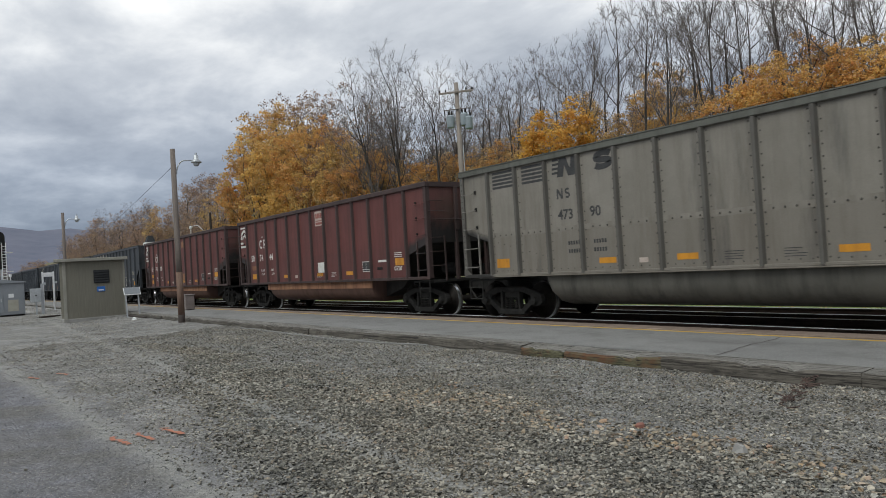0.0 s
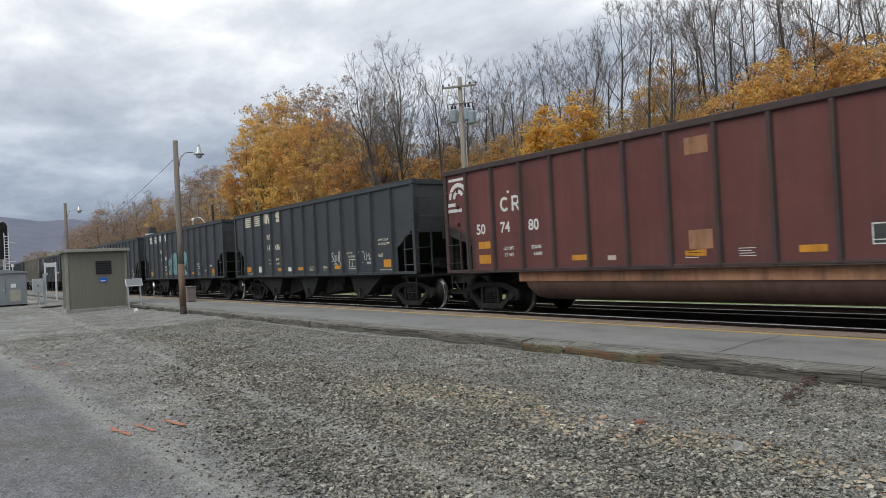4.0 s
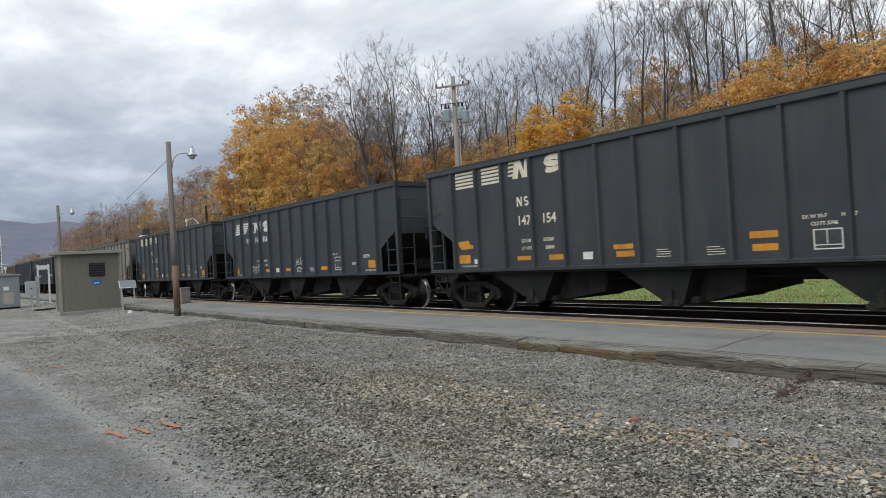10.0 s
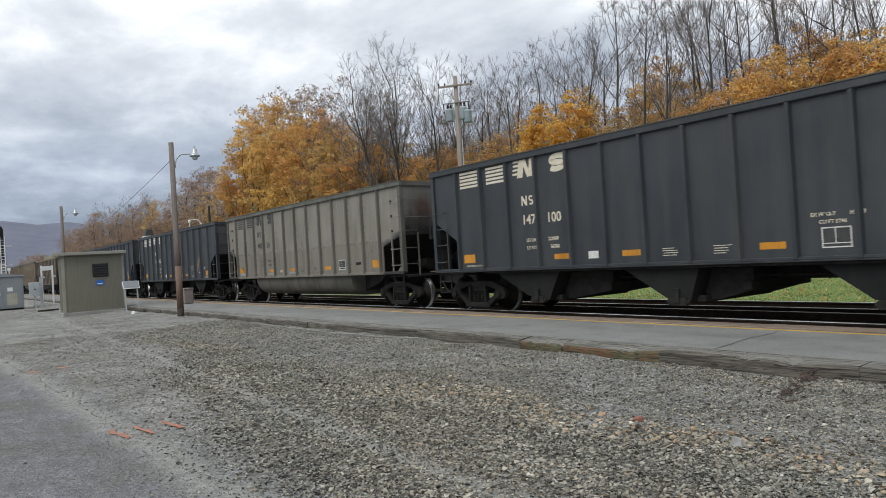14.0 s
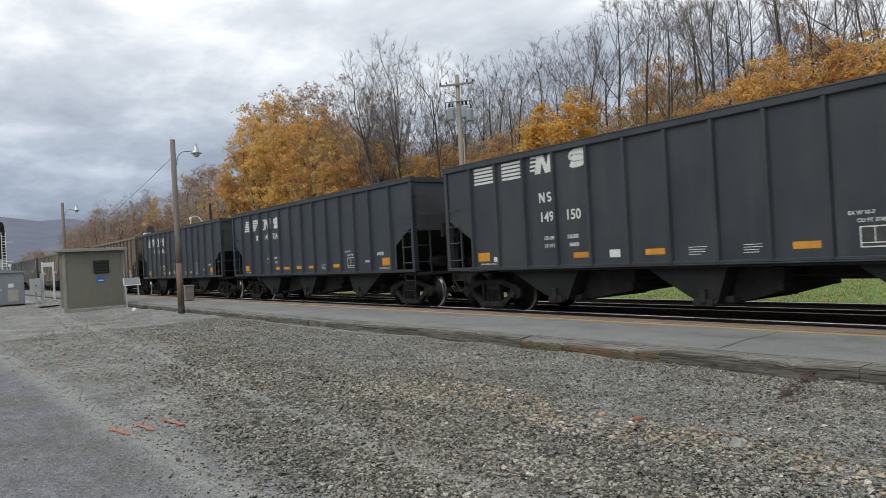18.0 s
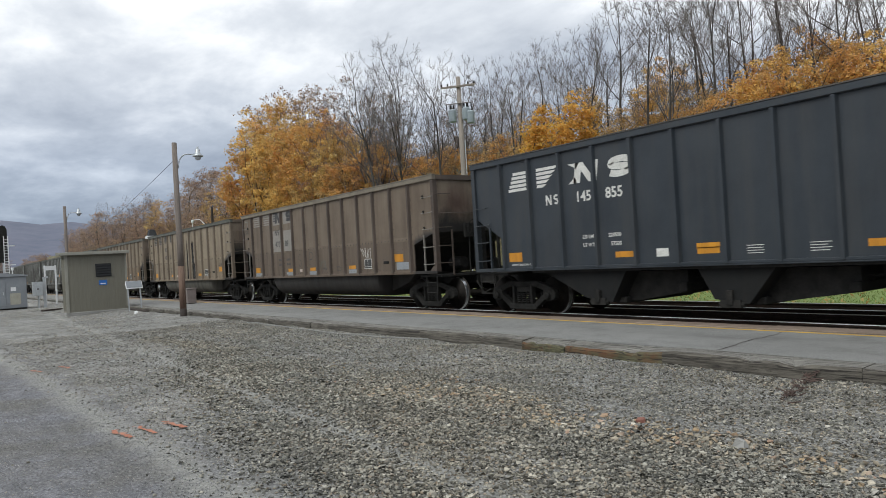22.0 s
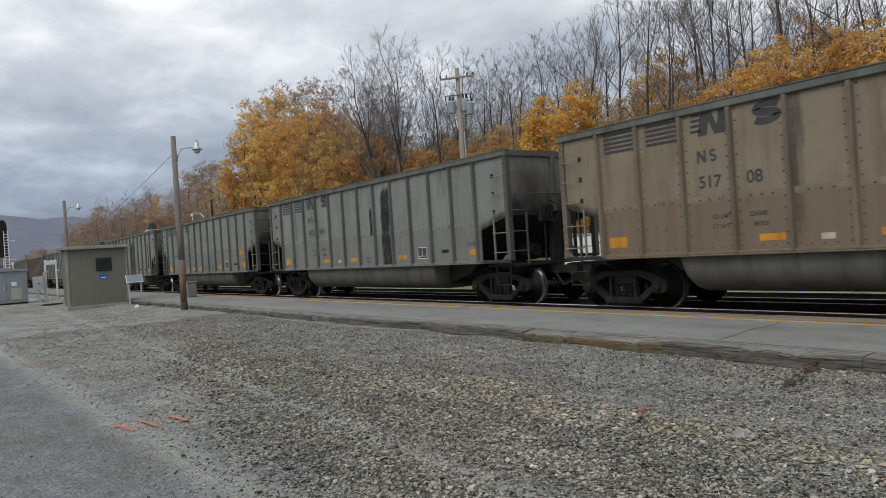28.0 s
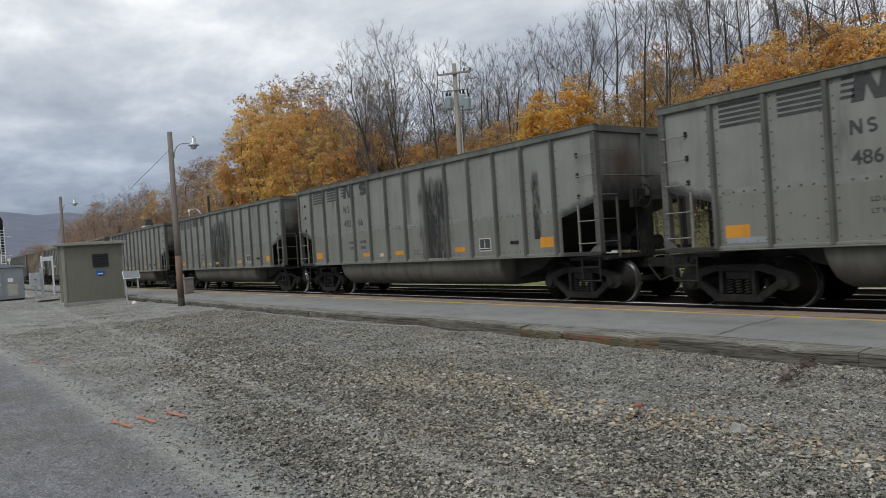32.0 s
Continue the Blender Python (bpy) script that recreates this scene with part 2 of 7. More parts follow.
CHORD = car_paint("dusty_tan_chord", (0.17, 0.145, 0.11), (0.23, 0.2, 0.155), (0.10, 0.082, 0.065), 0.8, 0.5)
CHORD_GREY = car_paint("dusty_grey_chord", (0.09, 0.092, 0.078), (0.145, 0.146, 0.125), (0.06, 0.06, 0.05), 0.8, 0.7, 0.5)
PALE_STEEL = plain("dusty_pale_ladder_steel", (0.15, 0.138, 0.12), (0.23, 0.215, 0.19), 5.0, 0.6)
RIVET = plain("dark_rivet_heads", (0.045, 0.04, 0.034), (0.075, 0.067, 0.058), 5.0, 0.7)
CLEAN_PATCH = plain("clean_patch", (0.23, 0.21, 0.185), (0.28, 0.26, 0.235))
CHORD_DARK = car_paint("dusty_black_chord", (0.075, 0.066, 0.055), (0.11, 0.095, 0.078), (0.05, 0.045, 0.04), 0.8, 0.5)
PLACARD = plain("faded_placard", (0.42, 0.34, 0.29), (0.52, 0.44, 0.38), 4.0, 0.6)
PLACARD_RED = plain("faded_red_print", (0.22, 0.06, 0.05), (0.30, 0.10, 0.08), 4.0, 0.6)
GRIME = plain("black_grime", (0.018, 0.0175, 0.017), (0.037, 0.0355, 0.033), 4.0, 0.85)
IRON = plain("dusty_cast_iron", (0.0145, 0.0142, 0.0137), (0.034, 0.0325, 0.030), 5.0, 0.85)
TREAD = plain("polished_wheel_rim", (0.45, 0.45, 0.46), (0.6, 0.6, 0.6), 8.0, 0.28, 1.0, 0.02)
WHEEL = plain("brown_wheel_steel", (0.026, 0.0225, 0.02), (0.052, 0.045, 0.039), 6.0, 0.7)
# near-white, barely metallic: the sky's glint on the rail is painted as colour
RAIL_TOP = plain("worn_rail_head", (0.88, 0.89, 0.9), (0.95, 0.95, 0.95), 3.0, 0.2, 0.05, 0.02)
RAIL_SIDE = plain("rusty_rail", (0.022, 0.016, 0.013), (0.045, 0.03, 0.023), 6.0, 0.85)
TIE = plain("creosoted_timber", (0.03, 0.027, 0.024), (0.055, 0.05, 0.044), 3.0, 0.9, 0.0, 0.4, 30.0, (1, 6, 6))
BALLAST = plain("oily_ballast", (0.028, 0.0265, 0.025), (0.065, 0.061, 0.057), 2.0, 0.95, 0.0, 0.9, 22.0)
WHITE_INK = plain("faded_white_paint", (0.55, 0.54, 0.50), (0.68, 0.67, 0.63), 5.0, 0.6)
CREAM_INK = plain("yellowed_white_paint", (0.60, 0.53, 0.40), (0.70, 0.63, 0.50), 5.0, 0.6)
DARK_INK = plain("faded_black_paint", (0.025, 0.025, 0.025), (0.05, 0.05, 0.05), 5.0, 0.6)
YELLOW = car_paint("yellow_reflective_tape", (0.47, 0.195, 0.012), (0.64, 0.28, 0.02), (0.30, 0.12, 0.012), 0.45, 0.7, 0.0, 0.5)
TEAL = plain("teal_spray_paint", (0.08, 0.21, 0.23), (0.16, 0.31, 0.32), 2.5, 0.6)
RUSTY_SPRAY = plain("rust_brown_spray_paint", (0.13, 0.09, 0.065), (0.24, 0.15, 0.10), 4.0, 0.7)
POLE_WOOD = plain("weathered_pole_wood", (0.135, 0.112, 0.097), (0.215, 0.18, 0.155), 2.0, 0.9, 0.0, 0.5, 25.0, (8, 8, 0.5))
POLE_GREY = plain("pale_utility_pole_wood", (0.215, 0.185, 0.155), (0.31, 0.27, 0.23), 2.0, 0.9, 0.0, 0.5, 25.0, (8, 8, 0.5))
POLE_RUST = plain("rust_stained_pole_wood", (0.135, 0.08, 0.057), (0.20, 0.135, 0.10), 3.0, 0.9, 0.0, 0.5, 25.0, (8, 8, 0.5))
BIN_PAINT = plain("weathered_bin_paint", (0.19, 0.155, 0.14), (0.27, 0.23, 0.215), 4.0, 0.8)
CREO = plain("tarred_pole_foot", (0.03, 0.022, 0.018), (0.055, 0.04, 0.032), 4.0, 0.8)
GALV = plain("galvanised_steel", (0.42, 0.44, 0.45), (0.55, 0.57, 0.58), 6.0, 0.45, 0.6)
CABINET = plain("grey_enamel", (0.22, 0.235, 0.25), (0.27, 0.285, 0.30), 2.0, 0.5)
SHED_WALL = plain("olive_siding", (0.178, 0.168, 0.132), (0.212, 0.20, 0.158), 2.0, 0.7, 0.0, 0.2, 30.0, (6, 6, 0.6))
SHED_TRIM = plain("pale_olive_trim", (0.25, 0.24, 0.20), (0.32, 0.31, 0.265), 2.0, 0.6)
CONCRETE = plain("rough_concrete", (0.24, 0.235, 0.22), (0.34, 0.33, 0.31), 1.5, 0.9, 0.0, 0.5, 18.0)
BLUE_SIGN = plain("blue_enamel", (0.02, 0.13, 0.45), (0.03, 0.17, 0.52), 3.0, 0.4)
DARK_VENT = plain("dark_louvre_paint", (0.01, 0.011, 0.012), (0.02, 0.021, 0.023), 5.0, 0.6)
WHITE_PAINT = plain("white_paint", (0.68, 0.68, 0.67), (0.8, 0.8, 0.79), 2.0, 0.5)
TRANSFORMER = plain("grey_transformer_enamel", (0.30, 0.35, 0.38), (0.38, 0.43, 0.46), 3.0, 0.45)
def old_timber(name, c1, c2, patch):
    """Old beam: long dark cracks along the grain, stained patches, chipped surface."""
    m, n, l, b = mat(name, 0.95)
    co = coords(n, l, True)
    grain = noise_at(n, l, co, 2.6, 7, (0.5, 13, 13), 0.7)
    c = ramp(n, l, grain, (0.38, c1), (0.6, c2))
    stain = noise_at(n, l, co, 1.5, 5, (0.8, 1.5, 1.5), 0.65)
    c = mixc(n, l, ramp(n, l, stain, (0.5, (0, 0, 0)), (0.64, (0.75, 0.75, 0.75))), c, patch)
    crack = noise_at(n, l, co, 3.4, 4, (0.3, 12, 12))
    c = mixc(n, l, ramp(n, l, crack, (0.39, (0.9, 0.9, 0.9)), (0.44, (0, 0, 0))), c, (0.02, 0.017, 0.015))
    l.new(c, b.inputs["Base Color"])
    bump(n, l, b, crack, 0.8, 0.012)
    return m


# kerb shading is in the colours: face darkened, sky-lit top paler
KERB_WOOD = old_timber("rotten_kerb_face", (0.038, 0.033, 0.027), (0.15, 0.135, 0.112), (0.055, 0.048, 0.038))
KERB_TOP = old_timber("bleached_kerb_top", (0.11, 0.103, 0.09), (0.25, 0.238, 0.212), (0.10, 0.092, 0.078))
KERB_MOSS = old_timber("mossy_rusty_timber", (0.045, 0.042, 0.024), (0.13, 0.122, 0.07), (0.13, 0.045, 0.018))
EDGE_WOOD = plain("brown_edge_timber", (0.15, 0.108, 0.08), (0.27, 0.205, 0.16), 2.0, 0.9, 0.0, 0.6, 22.0, (0.7, 6, 6))
YELLOW_LINE = plain("worn_yellow_line", (0.42, 0.26, 0.05), (0.62, 0.40, 0.07), 3.0, 0.8, 0.0, 0.2, 15.0)
BARK = plain("grey_brown_bark", (0.04, 0.035, 0.031), (0.085, 0.075, 0.067), 3.0, 0.95, 0.0, 0.6, 25.0, (4, 4, 0.6))
TWIG = plain("grey_twig_bark", (0.115, 0.099, 0.091), (0.185, 0.161, 0.149), 3.0, 0.95, 0.0, 0.1)
REFRACTOR = plain("dusty_refractor", (0.40, 0.42, 0.44), (0.52, 0.54, 0.55), 5.0, 0.3)
ORANGE_MARK = plain("orange_marking_paint", (0.36, 0.13, 0.075), (0.48, 0.2, 0.12), 6.0, 0.8)
ROOF_DARK = plain("dark_shingle", (0.02, 0.022, 0.026), (0.045, 0.047, 0.05), 4.0, 0.8)
RUBBER = plain("black_cable", (0.015, 0.015, 0.016), (0.03, 0.03, 0.03), 3.0, 0.6)


def leaf_material(name, *cols):
    m, n, l, b = mat(name, 0.7)
    g = n.new("ShaderNodeNewGeometry")
    stops = [(i / max(len(cols) - 1, 1), c) for i, c in enumerate(cols)]
    c = ramp(n, l, g.outputs["Random Per Island"], *stops)
    tc = n.new("ShaderNodeTexCoord")
    big = noise_at(n, l, tc.outputs["Object"], 0.7, 4)
    c = mixc(n, l, 0.9, c, ramp(n, l, big, (0.36, (0.72, 0.66, 0.62)), (0.5, (1.13, 1.10, 1.08)), (0.65, (1.34, 1.35, 1.3))), "MULTIPLY")
    worn = noise_at(n, l, coords(n, l), 0.28, 3)
    c = mixc(n, l, ramp(n, l, worn, (0.5, (0, 0, 0)), (0.66, (0.6, 0.6, 0.6))), c, mixc(n, l, 1.0, c, (0.88, 0.74, 0.86), "MULTIPLY"))
    l.new(c, b.inputs["Base Color"])
    t = n.new("ShaderNodeBsdfTranslucent")
    l.new(c, t.inputs[0])
    x = n.new("ShaderNodeMixShader")
    x.inputs[0].default_value = 0.5
    l.new(b.outputs[0], x.inputs[1])
    l.new(t.outputs[0], x.inputs[2])
    l.new(x.outputs[0], n["Material Output"].inputs[0])
    return m


LEAF_GOLD = leaf_material("golden_leaves", (0.68, 0.45, 0.15), (0.72, 0.49, 0.15), (0.60, 0.38, 0.13), (0.64, 0.47, 0.17))
LEAF_ORANGE = leaf_material("orange_leaves", (0.62, 0.35, 0.12), (0.54, 0.28, 0.10), (0.66, 0.42, 0.13), (0.46, 0.28, 0.13))
LEAF_OCHRE = leaf_material("ochre_brown_leaves", (0.54, 0.37, 0.16), (0.60, 0.40, 0.15), (0.42, 0.29, 0.16), (0.50, 0.39, 0.18))
LEAF_RUST = leaf_material("russet_leaves", (0.31, 0.23, 0.185), (0.37, 0.26, 0.18), (0.27, 0.205, 0.175), (0.42, 0.28, 0.155))
LEAF_OLIVE = leaf_material("olive_gold_leaves", (0.60, 0.41, 0.14), (0.52, 0.40, 0.16), (0.64, 0.40, 0.13), (0.45, 0.35, 0.15))
LEAF_MAPLE = leaf_material("bright_maple_leaves", (0.66, 0.39, 0.075), (0.58, 0.31, 0.06), (0.70, 0.47, 0.11), (0.50, 0.32, 0.09))
LEAF_KHAKI = leaf_material("dull_khaki_brush", (0.13, 0.135, 0.075), (0.19, 0.18, 0.10), (0.085, 0.125, 0.05), (0.24, 0.18, 0.08), (0.11, 0.14, 0.065))
LEAF_DRY = leaf_material("dry_brown_leaves", (0.17, 0.115, 0.08), (0.22, 0.145, 0.095), (0.13, 0.095, 0.075))
LEAF_FALLEN = leaf_material("fallen_leaves", (0.48, 0.34, 0.12), (0.42, 0.24, 0.08), (0.55, 0.44, 0.2), (0.4, 0.28, 0.1))
GRASS = leaf_material("lawn_blades", (0.17, 0.235, 0.065), (0.22, 0.29, 0.09), (0.14, 0.205, 0.06))


def stone_material(name, *cols):
    m, n, l, b = mat(name, 0.9)
    g = n.new("ShaderNodeNewGeometry")
    c = ramp(n, l, g.outputs["Random Per Island"], *cols)
    tc = n.new("ShaderNodeTexCoord")
    s = noise_at(n, l, tc.outputs["Object"], 70.0, 4)
    c = mixc(n, l, 0.6, c, ramp(n, l, s, (0.3, (0.6, 0.6, 0.6)), (0.7, (1.3, 1.3, 1.3))), "MULTIPLY")
    drift = noise_at(n, l, tc.outputs["Object"], 0.7, 5, (0.35, 1.0, 1.0), 0.6)
    c = mixc(n, l, 1.0, c, ramp(n, l, drift, (0.36, (0.93, 0.93, 0.92)), (0.64, (1.16, 1.09, 1.0))), "MULTIPLY")
    patch = noise_at(n, l, tc.outputs["Object"], 2.2, 5, (0.5, 1.0, 1.0), 0.65)
    c = mixc(n, l, 1.0, c, ramp(n, l, patch, (0.36, (0.76, 0.76, 0.76)), (0.64, (1.22, 1.22, 1.22))), "MULTIPLY")
    l.new(c, b.inputs["Base Color"])
    bump(n, l, b, s, 0.4, 0.004)
    return m


STONE = stone_material("crushed_stone", (0.0, (0.05, 0.049, 0.043)), (0.4, (0.205, 0.20, 0.176)), (0.78, (0.40, 0.385, 0.336)), (0.86, (0.29, 0.28, 0.248)), (0.90, (0.27, 0.225, 0.175)), (0.96, (0.30, 0.255, 0.2)), (0.985, (0.50, 0.48, 0.43)))
STONE_DRIVE = stone_material("bluish_stone_chips", (0.0, (0.10, 0.10, 0.108)), (0.5, (0.21, 0.212, 0.228)), (0.9, (0.33, 0.33, 0.345)), (0.97, (0.34, 0.32, 0.29)))
STONE_WARM = stone_material("mixed_river_stone", (0.0, (0.26, 0.245, 0.21)), (0.35, (0.34, 0.30, 0.235)), (0.6, (0.37, 0.28, 0.18)), (0.7, (0.33, 0.23, 0.18)), (0.85, (0.42, 0.37, 0.29)), (0.95, (0.5, 0.48, 0.43)))


def ground_material():
    """Gravel yard before the platform, lawn beyond the tracks, leaf litter on the wooded bank."""
    m, n, l, b = mat("gravel_lawn_and_litter", 0.95)
    tc = n.new("ShaderNodeTexCoord")
    co = tc.outputs["Object"]
    sep = n.new("ShaderNodeSeparateXYZ")
    l.new(co, sep.inputs[0])

    def cells(scale):
        v = n.new("ShaderNodeTexVoronoi")
        v.inputs["Scale"].default_value = scale
        l.new(co, v.inputs["Vector"])
        return v

    v1, v2 = cells(26.0), cells(60.0)
    cell = n.new("ShaderNodeSeparateColor")
    l.new(v1.outputs["Color"], cell.inputs[0])
    cell2 = n.new("ShaderNodeSeparateColor")
    l.new(v2.outputs["Color"], cell2.inputs[0])
    g1 = ramp(n, l, cell.outputs[0], (0.0, (0.12, 0.118, 0.112)), (1.0, (0.36, 0.35, 0.325)), (0.5, (0.22, 0.215, 0.203)))
    # shade between the stones, painted as darkening along the cell edges
    gap = n.new("ShaderNodeTexVoronoi")
    gap.feature = "DISTANCE_TO_EDGE"
    gap.inputs["Scale"].default_value = 26.0
    l.new(co, gap.inputs["Vector"])
    g1 = mixc(n, l, 1.0, g1, ramp(n, l, gap.outputs[0], (0.0, (0.28, 0.28, 0.27)), (0.2, (1.0, 1.0, 1.0))), "MULTIPLY")
    g2 = ramp(n, l, cell2.outputs[0], (0.0, (0.11, 0.109, 0.106)), (1.0, (0.40, 0.395, 0.38)), (0.6, (0.21, 0.207, 0.2)))
    wide = noise_at(n, l, co, 0.9, 6)
    gravel = mixc(n, l, ramp(n, l, wide, (0.4, (0, 0, 0)), (0.6, (1, 1, 1))), g1, g2)
    gravel = mixc(n, l, 1.0, gravel, ramp(n, l, noise_at(n, l, co, 5.0, 7, None, 0.8), (0.38, (0.75, 0.75, 0.75)), (0.62, (1.3, 1.3, 1.3))), "MULTIPLY")
    gravel = mixc(n, l, 0.7, gravel, ramp(n, l, noise_at(n, l, co, 0.5, 6), (0.3, (1.05, 1.06, 1.06)), (0.7, (1.40, 1.35, 1.26))), "MULTIPLY")
    # packed driveway: finer and bluer, with a pale wheel track along it
    along = calc(n, l, "MULTIPLY_ADD", sep.outputs["X"], -0.028, sep.outputs["Y"])
    wob = calc(n, l, "MULTIPLY_ADD", noise_at(n, l, co, 0.8, 3), 0.5, along)
    mr = n.new("ShaderNodeMapRange")
    mr.inputs["From Min"].default_value, mr.inputs["From Max"].default_value = 2.15, 2.75
    mr.inputs["To Min"].default_value, mr.inputs["To Max"].default_value = 1.0, 0.0
    l.new(wob, mr.inputs[0])
    packed = mixc(n, l, 0.55, g2, (0.215, 0.216, 0.245))
    packed = mixc(n, l, 0.9, packed, ramp(n, l, noise_at(n, l, co, 6.0, 6, (0.6, 1.0, 1.0), 0.75), (0.36, (0.68, 0.68, 0.68)), (0.64, (1.25, 1.25, 1.25))), "MULTIPLY")
    packed = mixc(n, l, ramp(n, l, noise_at(n, l, co, 0.55, 5), (0.46, (0, 0, 0)), (0.62, (0.75, 0.75, 0.75))), packed, mixc(n, l, 0.5, g1, (0.17, 0.155, 0.125)))
    packed = mixc(n, l, 0.8, packed, ramp(n, l, noise_at(n, l, co, 30.0, 6, None, 0.8), (0.3, (0.45, 0.45, 0.45)), (0.7, (1.45, 1.45, 1.45))), "MULTIPLY")
    gravel = mixc(n, l, mr.outputs[0], gravel, packed)
    pale = mixc(n, l, 0.55, g2, (0.43, 0.42, 0.375))
    rough_ = noise_at(n, l, co, 7.0, 5, None, 0.7)
    for middle, half, strength in ((2.18, 0.30, 1.25), (3.83, 0.26, 0.8)):
        off = calc(n, l, "ABSOLUTE", calc(n, l, "SUBTRACT", wob if middle < 3 else calc(n, l, "MULTIPLY_ADD", sep.outputs["X"], 0.06, calc(n, l, "ADD", sep.outputs["Y"], 0.89)), middle))
        strip = calc(n, l, "MULTIPLY", span(n, l, off, 0.0, half, strength, 0.0), span(n, l, rough_, 0.35, 0.6, 0.35, 1.0))
        gravel = mixc(n, l, strip, gravel, pale)
    grass = ramp(n, l, noise_at(n, l, co, 9.0, 5), (0.3, (0.13, 0.19, 0.05)), (0.7, (0.20, 0.26, 0.08)))
    litter = ramp(n, l, noise_at(n, l, co, 3.0, 7), (0.3, (0.085, 0.088, 0.045)), (0.7, (0.18, 0.155, 0.085)))
    s1 = n.new("ShaderNodeMapRange")
    s1.inputs["From Min"].default_value, s1.inputs["From Max"].default_value = 18.6, 18.9
    l.new(sep.outputs["Y"], s1.inputs[0])
    s2 = n.new("ShaderNodeMapRange")
    s2.inputs["From Min"].default_value, s2.inputs["From Max"].default_value = 31.0, 33.0
    l.new(sep.outputs["Y"], s2.inputs[0])
    c = mixc(n, l, s1.outputs[0], gravel, grass)
    c = mixc(n, l, s2.outputs[0], c, litter)
    l.new(c, b.inputs["Base Color"])
    h = n.new("ShaderNodeMath")
    h.operation = "ADD"
    l.new(noise_at(n, l, co, 34.0, 6, None, 0.75), h.inputs[0])
    l.new(noise_at(n, l, co, 9.0, 4), h.inputs[1])
    bump(n, l, b, h.outputs[0], 0.8, 0.03)
    return m


for grimy in (GRIME, IRON, WHEEL, CHUTE, RAIL_SIDE):
    grimy.node_tree.nodes["Principled BSDF"].inputs["Specular IOR Level"].default_value = 0.15
GROUND = ground_material()


def asphalt_material():
    m, n, l, b = mat("old_platform_asphalt", 0.92)
    tc = n.new("ShaderNodeTexCoord")
    co = tc.outputs["Object"]
    big = noise_at(n, l, co, 0.5, 6, (0.5, 1.4, 1))
    c = ramp(n, l, big, (0.3, (0.175, 0.172, 0.165)), (0.7, (0.25, 0.246, 0.235)))
    grit = noise_at(n, l, co, 38.0, 8, None, 0.85)
    c = mixc(n, l, 0.9, c, ramp(n, l, grit, (0.32, (0.42, 0.42, 0.42)), (0.68, (1.5, 1.5, 1.5))), "MULTIPLY")
    patch = noise_at(n, l, co, 1.6, 7, None, 0.7)
    c = mixc(n, l, 0.8, c, ramp(n, l, patch, (0.32, (0.72, 0.71, 0.69)), (0.5, (1, 1, 1)), (0.72, (1.12, 1.12, 1.1))), "MULTIPLY")
    l.new(c, b.inputs["Base Color"])
    bump(n, l, b, grit, 0.8, 0.008)
    return m


ASPHALT = asphalt_material()


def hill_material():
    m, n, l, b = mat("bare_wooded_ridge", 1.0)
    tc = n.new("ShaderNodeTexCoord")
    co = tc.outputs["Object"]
    # distance haze is mixed into these blue-grey tones
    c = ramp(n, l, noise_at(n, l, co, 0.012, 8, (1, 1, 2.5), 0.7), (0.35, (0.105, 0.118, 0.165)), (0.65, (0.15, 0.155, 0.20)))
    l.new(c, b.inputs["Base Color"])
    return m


RIDGE = hill_material()

# ---- mesh helpers ----


